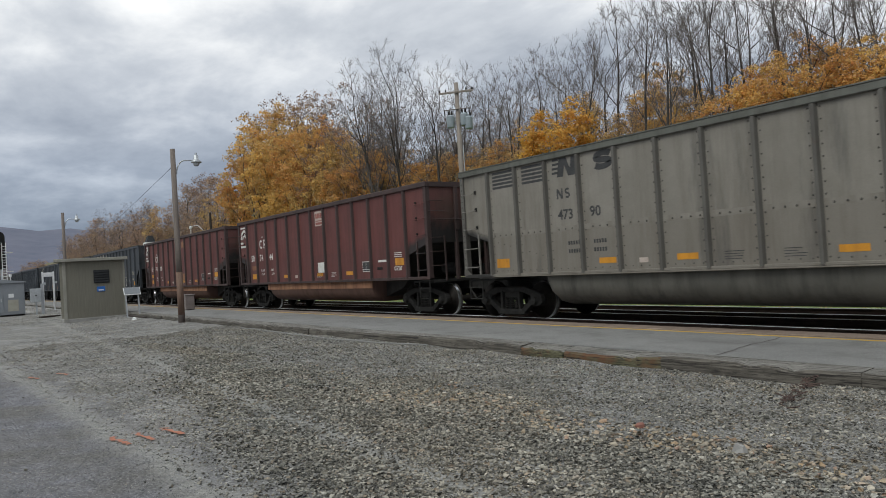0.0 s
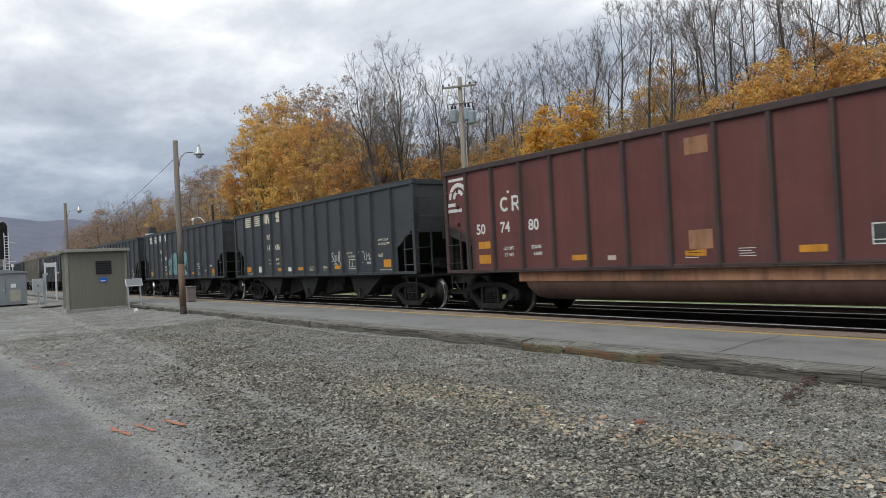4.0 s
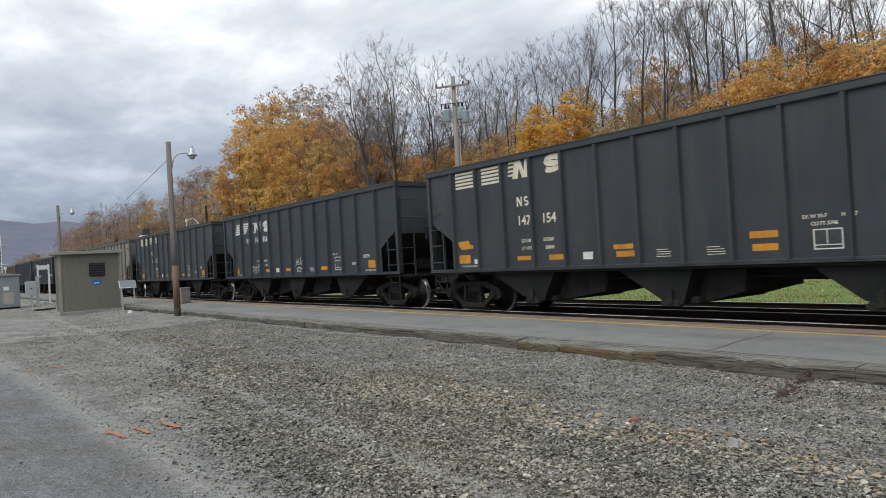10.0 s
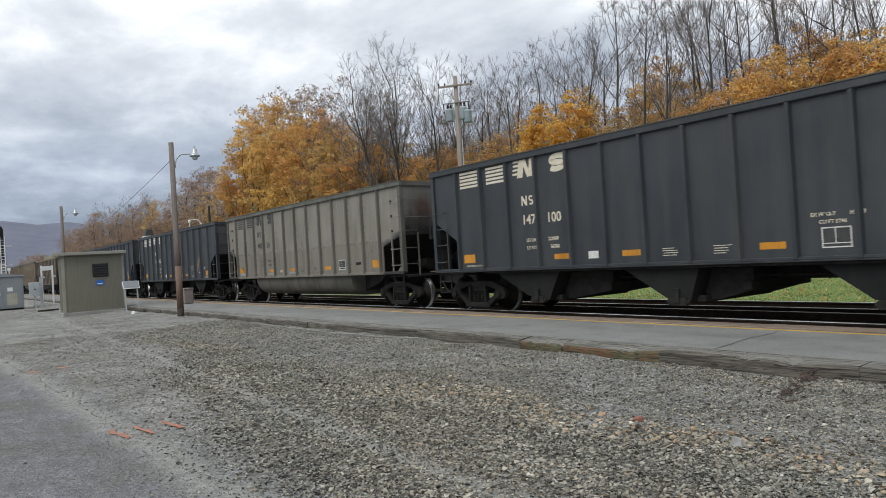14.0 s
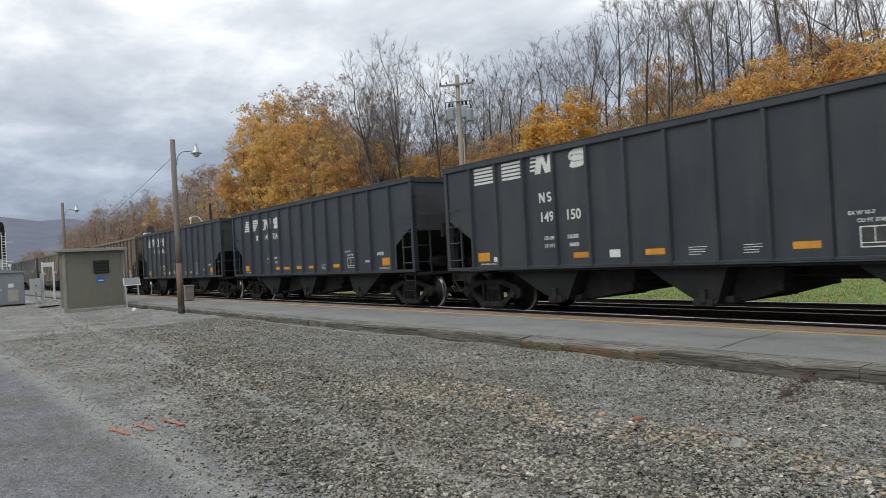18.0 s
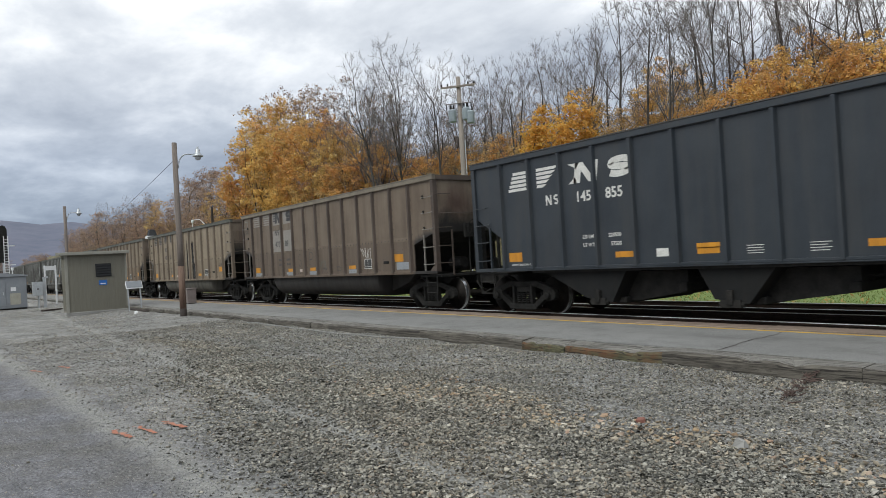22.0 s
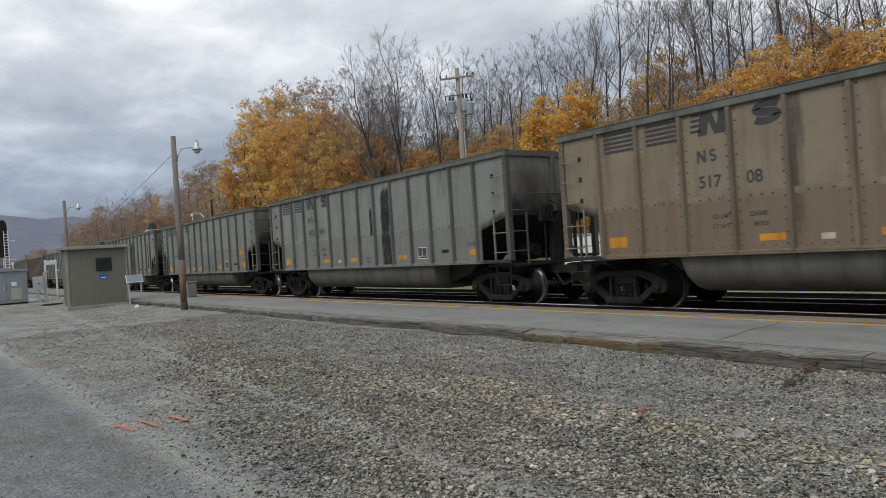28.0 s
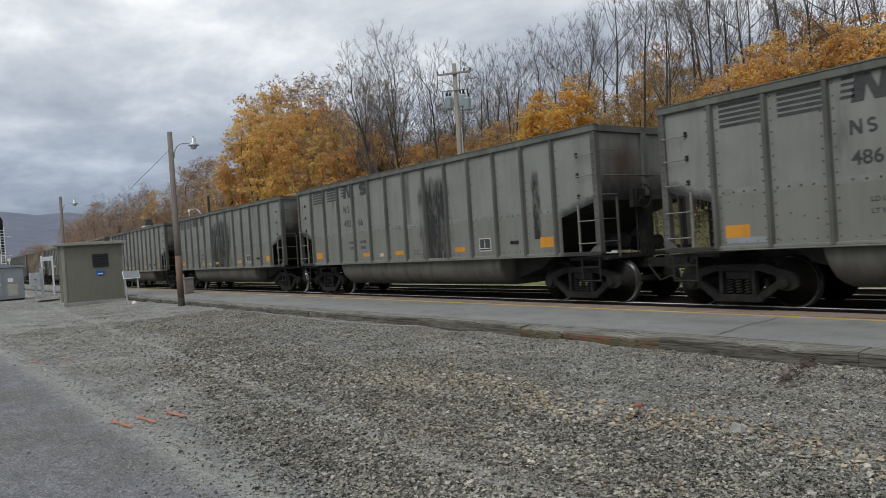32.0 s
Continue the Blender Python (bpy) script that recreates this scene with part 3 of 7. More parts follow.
class Shape:
    """Collects boxes, bars, tubes and prisms into one mesh."""

    def __init__(self):
        self.v, self.f = [], []

    def add(self, vs, fs):
        o = len(self.v)
        self.v += [tuple(p) for p in vs]
        self.f += [tuple(i + o for i in q) for q in fs]
        return self

    def box(self, x0, x1, y0, y1, z0, z1):
        vs = [(x, y, z) for x in (x0, x1) for y in (y0, y1) for z in (z0, z1)]
        return self.add(vs, [(0, 1, 3, 2), (4, 6, 7, 5), (0, 4, 5, 1), (2, 3, 7, 6), (0, 2, 6, 4), (1, 5, 7, 3)])

    def prism(self, poly, a, b, axis="y"):
        """A polygon in the plane across the axis, run from a to b."""
        put = {"y": lambda p, t: (p[0], t, p[1]), "x": lambda p, t: (t, p[0], p[1]), "z": lambda p, t: (p[0], p[1], t)}[axis]
        n = len(poly)
        vs = [put(p, a) for p in poly] + [put(p, b) for p in poly]
        fs = [tuple(range(n)), tuple(range(2 * n - 1, n - 1, -1))]
        fs += [(i, i + n, (i + 1) % n + n, (i + 1) % n) for i in range(n)]
        return self.add(vs, fs)

    def tube(self, pts, radii, n=8, caps=True):
        pts = [Vector(p) for p in pts]
        if not isinstance(radii, (list, tuple)):
            radii = [radii] * len(pts)
        vs = []
        for i, p in enumerate(pts):
            d = (pts[min(i + 1, len(pts) - 1)] - pts[max(i - 1, 0)]).normalized()
            s = d.cross(Vector((0, 0, 1)) if abs(d.z) < 0.9 else Vector((1, 0, 0))).normalized()
            u = s.cross(d)
            for k in range(n):
                a = 2 * math.pi * k / n
                vs.append(p + radii[i] * (math.cos(a) * s + math.sin(a) * u))
        fs = [(i * n + k, i * n + (k + 1) % n, (i + 1) * n + (k + 1) % n, (i + 1) * n + k) for i in range(len(pts) - 1) for k in range(n)]
        if caps:
            fs += [tuple(range(n - 1, -1, -1)), tuple((len(pts) - 1) * n + k for k in range(n))]
        return self.add(vs, fs)

    def rivet(self, x, y, z, r, out):
        """A small five-sided rivet head on a face across y."""
        o = len(self.v)
        self.v += [(x + r * math.cos(a), y, z + r * math.sin(a)) for a in (0.0, 1.257, 2.513, 3.77, 5.027)] + [(x, y + out, z)]
        self.f += [(o + k, o + (k + 1) % 5, o + 5) for k in range(5)]
        return self

    def mesh(self, name, bevel=0.0, smooth=False):
        me = bpy.data.meshes.new(name)
        me.from_pydata(self.v, [], self.f)
        bm = bmesh.new()
        bm.from_mesh(me)
        bmesh.ops.recalc_face_normals(bm, faces=bm.faces)
        if bevel:
            es = [e for e in bm.edges if len(e.link_faces) == 2 and e.calc_face_angle(0) > 0.5]
            bmesh.ops.bevel(bm, geom=es, offset=bevel, segments=1, affect="EDGES", clamp_overlap=True)
        if smooth:
            for f in bm.faces:
                f.smooth = True
        bm.to_mesh(me)
        bm.free()
        return me


def part(name, shape, material, parent=None, label="", bevel=0.0, smooth=False, at=None):
    me = shape.mesh(name, bevel, smooth) if isinstance(shape, Shape) else shape
    ob = new(name, me)
    if material and not me.materials:
        me.materials.append(material)
    if parent:
        ob.parent = parent
    if at:
        ob.matrix_basis = at
    return tagged(ob, label)


def thing(name, label, category, group="", kind="", at=None):
    ob = new(name)
    ob.empty_display_size = 0.2
    if at:
        ob.matrix_basis = at
    return tagged(ob, label, category, group, kind)


def fast_mesh(name, verts, faces, material):
    """A mesh from arrays of corners and of triangles or quads."""
    me = bpy.data.meshes.new(name)
    k = faces.shape[1]
    me.vertices.add(len(verts))
    me.vertices.foreach_set("co", np.asarray(verts, dtype=np.float32).ravel())
    me.loops.add(faces.size)
    me.loops.foreach_set("vertex_index", faces.astype(np.int32).ravel())
    me.polygons.add(len(faces))
    me.polygons.foreach_set("loop_start", np.arange(0, faces.size, k, dtype=np.int32))
    me.update(calc_edges=True)
    me.materials.append(material)
    return me


def smoothstep(a, b, x):
    t = np.clip((np.asarray(x, dtype=float) - a) / (b - a), 0, 1)
    return t * t * (3 - 2 * t)


def ground_z(x, y):
    """Height of the ground: yard, trench under the tracks, lawn, wooded bank."""
    x, y = np.asarray(x, dtype=float), np.asarray(y, dtype=float)
    z = -0.15 - 0.012 * smoothstep(2, 8, y) - 0.10 * smoothstep(12, 34, -x) * (1 - smoothstep(6.2, 8, y))
    z = z + 0.018 * np.sin(1.3 * x + 0.7 * y) * np.sin(0.9 * y - 0.4 * x) * smoothstep(8.4, 7.5, y)
    z = z + (-0.03 + 0.016 * np.sin(0.83 * x) * np.sin(0.37 * x + 1.0) + 0.016 * np.sin(2.9 * x + 0.6 * np.sin(1.7 * x))) * smoothstep(7.7, 8.5, y)
    z = np.where(y > 8.7, -0.62, z)
    z = np.where(y > 18.6, -0.40 + 0.02 * (y - 18.6) * (y < 33) + 0.288 * (y >= 33), z)
    bank = 13.0 * smoothstep(33, 55, y) + 1.0 * np.sin(0.11 * x + 0.05 * y) * smoothstep(36, 50, y)
    far = smoothstep(420, 1200, np.hypot(x, y))
    return z + bank * (1 - far)


# ---- the large structure ----
xs = np.unique(np.concatenate([-np.geomspace(46, 4000, 42), np.arange(-46, -15, 0.5), np.arange(-15, 3, 0.25), np.geomspace(3, 4000, 40)]))
ys = np.unique(np.concatenate([-np.geomspace(2, 4000, 24), np.arange(-2, 8.61, 0.25), [8.69, 8.71, 18.59, 18.61], np.arange(19, 76, 1.5), np.geomspace(78, 4000, 26)]))
gx, gy = np.meshgrid(xs, ys, indexing="ij")
gv = np.stack([gx, gy, ground_z(gx, gy)], -1).reshape(-1, 3)
ii = np.arange(len(xs) - 1)[:, None] * len(ys) + np.arange(len(ys) - 1)[None, :]
gf = np.stack([ii, ii + len(ys), ii + len(ys) + 1, ii + 1], -1).reshape(-1, 4)
ground = new("ground", fast_mesh("ground", gv, gf, GROUND))
ground.data.shade_smooth()
tagged(ground, "grey gravel yard with lawn and leaf-strewn bank beyond the tracks", "ground", kind="structure")

KERB_Y, EDGE_Y = 8.52, 11.28
X_LEFT, X_RIGHT = -330.0, 14.0

platform = part("platform", Shape().box(X_LEFT, X_RIGHT, KERB_Y + 0.34, EDGE_Y, -0.5, 0.0), ASPHALT)
tagged(platform, "worn grey asphalt railway platform with cracks", "platform", kind="structure")
part("safety_line", Shape().box(X_LEFT, X_RIGHT, EDGE_Y - 0.16, EDGE_Y - 0.07, -0.01, 0.004), YELLOW_LINE, platform, "worn yellow painted line")

for tx, skew in ((-5.83, -0.11), (-11.9, 1.1), (-19.5, 1.5), (-27.0, 1.2)):
    s = Shape()
    pts = [(tx + skew * 2.0 * u + 0.03 * math.sin(9 * u + tx) + 0.012 * math.sin(31 * u), KERB_Y + 0.35 + 2.2 * u, 0.003) for u in np.linspace(0, 1, 24)]
    for p, q in zip(pts, pts[1:]):
        w = 0.005 + 0.006 * abs(math.sin(p[0] * 7 + p[1] * 5))
        s.add([(p[0] - w, p[1], 0.004), (p[0] + w, p[1], 0.004), (q[0] + w, q[1], 0.004), (q[0] - w, q[1], 0.004)], [(0, 1, 2, 3)])
    part("crack", s, CREO, platform, "dark tar-filled crack")

trackbed = part("trackbed", Shape().prism([(EDGE_Y + 0.05, -0.62), (EDGE_Y + 0.1, -0.24), (11.95, -0.17), (14.6, -0.17), (15.2, -0.34), (15.9, -0.35), (18.8, -0.35), (19.3, -0.62)], X_LEFT, X_RIGHT, "x"), BALLAST)
tagged(trackbed, "dark oily ballast under two railway tracks", "trackbed", kind="structure")

for ty, tz in ((13.21, 0.0), (17.30, -0.18)):
    track = thing("railway_track", "steel rails spiked to dark creosoted ties", "track", "parallel tracks", at=pose(0, ty, tz))
    for side in (-0.7525, 0.7525):
        rail = part("rail", Shape().prism([(side - 0.07, -0.17), (side + 0.07, -0.17), (side + 0.07, -0.155), (side + 0.012, -0.13), (side + 0.012, -0.045), (side + 0.034, -0.035), (side + 0.034, -0.004), (side - 0.034, -0.004), (side - 0.034, -0.035), (side - 0.012, -0.045), (side - 0.012, -0.13), (side - 0.07, -0.155)], X_LEFT, X_RIGHT, "x"), RAIL_SIDE, track)
        part("rail_head", Shape().box(X_LEFT, X_RIGHT, side - 0.036, side + 0.036, -0.006, 0.002), RAIL_TOP, rail, "running surface with the sky glint painted white")
    tie = Shape().box(-0.11, 0.11, -1.3, 1.3, -0.32, -0.165).mesh("tie", 0.012)
    tie.materials.append(TIE)
    for k in range(150):
        part("tie", tie, None, track, at=pose(8 - 0.52 * k, 0, 0, 0, 0, random.uniform(-1, 1)))

# far ridge behind the town
rv, rf = [], []
for i, a in enumerate(np.linspace(-140, 40, 181)):
    r = 2600.0
    el = 4.15 + 0.22 * math.sin(a * 0.35 + 1.0) + 0.10 * math.sin(a * 1.3) + 0.04 * math.sin(a * 4.1)
    sx, sy = math.sin(radians(a)), math.cos(radians(a))
    for rr, zz in ((r * 0.62, -5.0), (r * 0.85, r * math.tan(radians(el)) * 0.6), (r, r * math.tan(radians(el))), (r * 1.2, -5.0)):
        rv.append((rr * sx, rr * sy, zz))
rf = np.array([[i * 4 + k, i * 4 + k + 1, i * 4 + k + 5, i * 4 + k + 4] for i in range(180) for k in range(3)])
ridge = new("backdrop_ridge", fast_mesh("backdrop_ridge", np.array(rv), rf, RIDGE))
ridge.data.shade_smooth()
tagged(ridge, "long wooded ridge on the horizon, tinted blue-grey for haze", "mountain", kind="structure")

# ---- the coal train ----
PITCH, BODY, TRACK_Y = 16.2, 14.6, 13.21
RIBS = {"hopper": [1.12 + 1.0 * k for k in range(12)] + [13.34], "gondola": [1.1 + 1.017 * k for k in range(13)], "redgon": [0.97 + 1.04 * k for k in range(13)]}
CUTS = {"hopper": (13.56, 1.88, 2.45), "gondola": (13.46, 1.93, 2.24), "redgon": (13.53, 1.80, 2.11)}
SILL, TOP, HALF = 1.12, 3.84, 1.55


def travel(t):
    """Where the first car's trailing end stands at t seconds."""
    return -14.8076 + 7.8835 * t + 0.005738 * t * t + 0.000224 * t ** 3


WHEELSETS = []
wheelset_me = None


def wheelset_mesh():
    s = Shape().tube([(0, -0.72, 0), (0, 0.72, 0)], 0.085, 10)
    for g in (-1, 1):
        s.tube([(0, g * y, 0) for y in (0.685, 0.70, 0.725, 0.755, 0.775, 0.805, 0.815)], [0.487, 0.487, 0.460, 0.457, 0.455, 0.452, 0.43], 36, False)
        s.tube([(0, g * y, 0) for y in (0.815, 0.812, 0.78, 0.785, 0.82, 0.84)], [0.43, 0.385, 0.36, 0.19, 0.15, 0.1], 36)
        s.tube([(0, g * y, 0) for y in (0.685, 0.69, 0.71, 0.69)], [0.487, 0.38, 0.33, 0.1], 36)
        for k in range(2):
            a = math.pi * k
            c, d = 0.27 * math.cos(a), 0.27 * math.sin(a)
            s.tube([(c, g * 0.775, d), (c, g * 0.79, d)], 0.03, 8)
    me = s.mesh("wheelset", 0.0, True)
    me.materials.append(WHEEL)
    me.materials.append(TREAD)
    for p in me.polygons:
        r = max(math.hypot(me.vertices[v].co.x, me.vertices[v].co.z) for v in p.vertices)
        if r < 0.47 and min(math.hypot(me.vertices[v].co.x, me.vertices[v].co.z) for v in p.vertices) > 0.449:
            p.material_index = 1
    return me


SPRING = []


def spring_mesh():
    """A stout coil spring, wound from one rod."""
    if not SPRING:
        pts = [(0.055 * math.cos(k * 0.9), 0.055 * math.sin(k * 0.9), 0.02 + 0.29 * k / 40) for k in range(41)]
        me = Shape().tube(pts, 0.02, 5).mesh("spring")
        me.materials.append(IRON)
        SPRING.append(me)
    return SPRING[0]


def build_truck(car, x):
    """A three-piece freight truck: two cast side frames, bolster, springs, two wheelsets."""
    global wheelset_me
    truck = part("truck", Shape().box(-0.24, 0.24, -1.02, 1.02, 0.525, 0.72).tube([(0, 0, 0.7), (0, 0, 0.86)], 0.28, 14), GRIME, car, "cast steel truck bolster", at=pose(x, 0, 0))
    for g in (-1, 1):
        y0, y1 = g * 0.93, g * 1.06
        f = Shape()
        arch = [(1.12, 0.36), (1.15, 0.50), (1.08, 0.62), (0.93, 0.68), (0.52, 0.80)]
        under = [(0.76, 0.36), (0.735, 0.57), (0.44, 0.665)]
        f.prism([(-u, v) for u, v in arch] + arch[::-1] + [(1.02, 0.33)] + under + [(-u, v) for u, v in under[::-1]] + [(-1.02, 0.33)], y0, y1)
        for h in (-1, 1):
            f.prism([(h * 0.86, 0.41), (h * 0.78, 0.51), (h * 0.35, 0.21), (h * 0.44, 0.10)], y0 - g * 0.01, y1 + g * 0.012)
            f.prism([(h * 0.74, 0.36), (h * 0.76, 0.62), (h * 0.98, 0.645), (h * 1.12, 0.58), (h * 1.15, 0.40), (h * 1.04, 0.33), (h * 0.9, 0.31)], y0 + g * 0.012, y1 + g * 0.02)
            f.prism([(h * 0.29, 0.20), (h * 0.28, 0.70), (h * 0.355, 0.70), (h * 0.37, 0.20)], y0 + g * 0.01, y1 + g * 0.025)
            f.tube([(h * 0.915, g * 0.92, 0.457), (h * 0.915, g * 1.10, 0.457)], 0.115, 14)
        f.prism([(-0.50, 0.112), (-0.46, 0.24), (0.46, 0.24), (0.50, 0.112), (0.40, 0.10), (-0.40, 0.10)], y0, y1 + g * 0.035)
        part("side_frame", f, IRON, truck, "cast side frame", bevel=0.012)
        for k in range(3):
            part("spring", spring_mesh(), None, truck, at=pose(-0.18 + 0.18 * k, g * 1.0, 0.22))
        for h in (-1, 1):
            part("brake_shoe", Shape().prism([(h * 0.50, 0.30), (h * 0.46, 0.52), (h * 0.40, 0.52), (h * 0.42, 0.30)], g * 0.66, g * 0.84), GRIME, truck)
            part("bearing_cap", Shape().tube([(h * 0.915, g * 1.10, 0.457), (h * 0.915, g * 1.15, 0.457), (h * 0.915, g * 1.16, 0.457)], [0.095, 0.085, 0.04], 12), IRON, truck)
    if wheelset_me is None:
        wheelset_me = wheelset_mesh()
    for h in (-1, 1):
        part("wheelset", wheelset_me, None, truck, "steel wheels with bright worn rims", at=pose(h * 0.915, 0, 0.457))
    return truck


def side_plate(s, y0, y1, kind):
    """Side sheet with its cut-away corners over the end platforms."""
    e, lo, hi = CUTS[kind]
    s.prism([(0.06, hi), (BODY - e, lo), (BODY - e, SILL), (e, SILL), (e, lo), (BODY - 0.06, hi), (BODY - 0.06, 3.72), (0.06, 3.72)], y0, y1)


def build_car(kind, paint, trim, label, bays=None):
    car = thing("coal_hopper_car" if kind == "hopper" else "coal_gondola_car", label, "freight car", "cars of the coal train")
    chord = CHORD if paint == BROWN else CHORD_GREY
    for g in (-1, 1):
        s = Shape()
        side_plate(s, g * (HALF - 0.02), g * HALF, kind)
        part("side_panel", s, paint, car)
        part("top_chord", Shape().box(-0.02, BODY + 0.02, g * (HALF - 0.07), g * (HALF + 0.07), 3.70, TOP), chord if kind == "gondola" else trim, car, bevel=0.015)
        part("side_sill", Shape().box(0, BODY, g * (HALF - 0.12), g * (HALF + 0.05), SILL - 0.02, SILL + 0.035).box(0.0, BODY, g * (HALF + 0.035), g * (HALF + 0.05), SILL - 0.05, SILL - 0.02), paint if kind == "gondola" else trim, car, bevel=0.01)
        if paint != RED:
            part("chord_lip", Shape().box(-0.03, BODY + 0.03, g * (HALF - 0.06), g * (HALF + 0.082), TOP - 0.004, TOP + 0.02), CHORD_DARK if kind == "hopper" else chord, car, "dusty lip along the top chord")
        rib = Shape().prism([(-0.06, HALF), (-0.032, HALF + 0.075), (0.032, HALF + 0.075), (0.06, HALF)], SILL, 3.70, "z")
        if g < 0:
            rib.v = [(x, -y, z) for x, y, z in rib.v]
        rib_me = rib.mesh("side_rib", 0.0)
        rib_me.materials.append(trim)
        for x in RIBS[kind]:
            part("side_rib", rib_me, None, car, at=pose(x, 0, 0))
        if kind == "gondola":
            # lapped belt seam, riveted, with its slanting end runs
            part("belt_seam", Shape().box(1.2, 13.38, g * HALF, g * (HALF + 0.0015), 2.05, 2.17), paint, car)
            r = Shape()
            for k in range(61):
                x = 1.26 + 0.2 * k
                if min(abs(x - q) for q in RIBS[kind]) > 0.14:
                    r.rivet(x, g * (HALF + 0.003), 2.10, 0.023, g * 0.018)
                    r.rivet(x, g * HALF, SILL + 0.10, 0.017, g * 0.013)
            for k in range(8):
                for x in (1.36 + 0.22 * k, BODY - 1.36 - 0.22 * k):
                    if min(abs(x - q) for q in RIBS[kind]) > 0.14:
                        r.rivet(x, g * HALF, 1.93 - 0.055 * k, 0.017, g * 0.013)
            for k in range(7):
                for x in (0.2 + 0.13 * k, BODY - 0.2 - 0.13 * k):
                    r.rivet(x, g * HALF, 2.34 - 0.04 * k, 0.016, g * 0.012)
            for x in RIBS[kind]:
                for k in range(13):
                    z = SILL + 0.12 + 0.2 * k
                    for h in (-0.1, 0.1):
                        r.rivet(x + h, g * HALF, z, 0.0185, g * 0.016)
            tagged(part("riveting", r, RIVET, car, "rows of dark rivet heads"), kind="stuff")
        steel = trim if kind == "hopper" else paint if kind == "redgon" else PALE_STEEL
        for end in (0, 1):
            def ex(u):
                return BODY - u if end else u
            part("corner_post", Shape().box(*sorted((ex(0.0), ex(0.13))), g * (HALF - 0.1), g * (HALF + 0.05), SILL, 3.72), trim, car, bevel=0.008)
            if kind != "hopper":
                pr = Shape()
                for k in range(17):
                    pr.rivet(ex(0.065), g * (HALF + 0.05), SILL + 0.15 + 0.15 * k, 0.026, g * 0.02)
                tagged(part("post_rivets", pr, RIVET if kind == "gondola" else RED_DARK, car, "a row of worn rivets"), kind="stuff")
            part("ladder_stile", Shape().box(*sorted((ex(0.59), ex(0.63))), g * (HALF - 0.02), g * (HALF + 0.03), SILL - 0.02, 2.18), steel if kind == "gondola" else trim, car, bevel=0.006)
            for z in ((1.37, 1.83, 2.27) if kind == "hopper" else (1.36, 1.84)):
                part("ladder_rung", Shape().tube([(ex(0.08), g * (HALF + 0.04), z), (ex(0.10), g * (HALF + 0.085), z - 0.02), (ex(0.57), g * (HALF + 0.085), z - 0.02), (ex(0.6), g * (HALF + 0.03), z)], 0.0135, 6), steel, car)
            if kind == "hopper":
                part("grab_iron", Shape().tube([(ex(0.05), g * (HALF + 0.04), 2.70), (ex(0.08), g * (HALF + 0.09), 2.68), (ex(0.55), g * (HALF + 0.09), 2.68), (ex(0.57), g * HALF, 2.70)], 0.009, 6), steel, car)
            for z in (() if kind == "hopper" else (2.36, 2.82, 3.26)):
                gi = part("grab_iron", Shape().tube([(ex(0.09), g * (HALF + 0.04), z), (ex(0.12), g * (HALF + 0.10), z - 0.03), (ex(0.55), g * (HALF + 0.10), z - 0.03), (ex(0.57), g * HALF, z)], 0.011, 6), steel, car)
                part("bracket", Shape().box(*sorted((ex(0.545), ex(0.60))), g * HALF, g * (HALF + 0.03), z - 0.04, z + 0.05), IRON, gi)
            st = Shape()
            for u in (0.12, 0.62):
                st.tube([(ex(u), g * (HALF - 0.02), SILL - 0.1), (ex(u), g * (HALF - 0.02), 0.52)], 0.019, 6)
            for z in (0.53, 0.82):
                st.tube([(ex(0.12), g * (HALF - 0.02), z), (ex(0.62), g * (HALF - 0.02), z)], 0.019, 6)
            part("step", st, IRON, car)
    for end in (0, 1):
        def ex(u):
            return BODY - u if end else u
        e, lo, hi = CUTS[kind]
        e = BODY - e
        sh = Shape().box(*sorted((ex(0.02), ex(0.05))), -HALF, HALF, min(2.28, hi - 0.01), 3.72)
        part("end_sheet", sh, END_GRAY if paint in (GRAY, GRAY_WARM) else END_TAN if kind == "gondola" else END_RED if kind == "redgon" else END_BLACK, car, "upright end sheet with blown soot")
        sl = Shape().prism([(ex(u), z) for u, z in ((0.06, hi + 0.01), (e, lo + 0.01), (2.4, 1.04), (2.46, 1.09), (e + 0.03, lo + 0.06), (0.06, hi + 0.06))], -HALF + 0.022, HALF - 0.022)
        part("slope_sheet", sl, TUB_BLACK, car, "coal-black sloping floor sheet")
        part("end_chord", Shape().box(*sorted((ex(-0.04), ex(0.08))), -HALF + 0.071, HALF - 0.071, 3.70, TOP - 0.003), trim, car)
        if kind != "redgon":
            part("end_post", Shape().box(*sorted((ex(-0.06), ex(0.02))), -0.09, 0.07, 2.3, 3.70), trim, car, bevel=0.01)
            part("draft_post", Shape().box(*sorted((ex(0.0), ex(0.16))), -0.12 if kind == "gondola" else -0.06, 0.22 if kind == "gondola" else 0.05, 1.03, 2.32), IRON, car, "dusty post under the end sheet", bevel=0.01)
            for y in (0.72, 1.42):
                part("end_post", Shape().box(*sorted((ex(0.0), ex(0.07))), y - 0.035, y + 0.035, 1.03, 2.30), GRIME, car, "thin black post")
            if kind == "gondola":
                part("sill_gusset", Shape().prism([(ex(0.0), SILL + 0.036), (ex(0.30), SILL + 0.036), (ex(0.16), SILL + 0.16), (ex(0.0), SILL + 0.16)], -HALF - 0.06, -HALF - 0.051), trim, car)
        else:
            for y in (-0.55, 0.55):
                part("end_post", Shape().box(*sorted((ex(-0.06), ex(0.02))), y - 0.06, y + 0.06, 2.45, 3.70).box(*sorted((ex(0.0), ex(0.1))), y - 0.05, y + 0.05, 0.98, 2.45), trim, car, bevel=0.01)
        part("end_handrail", Shape().tube([(ex(-0.07), -HALF + 0.1, 2.76), (ex(-0.07), HALF - 0.1, 2.76)], 0.016, 6), trim, car)
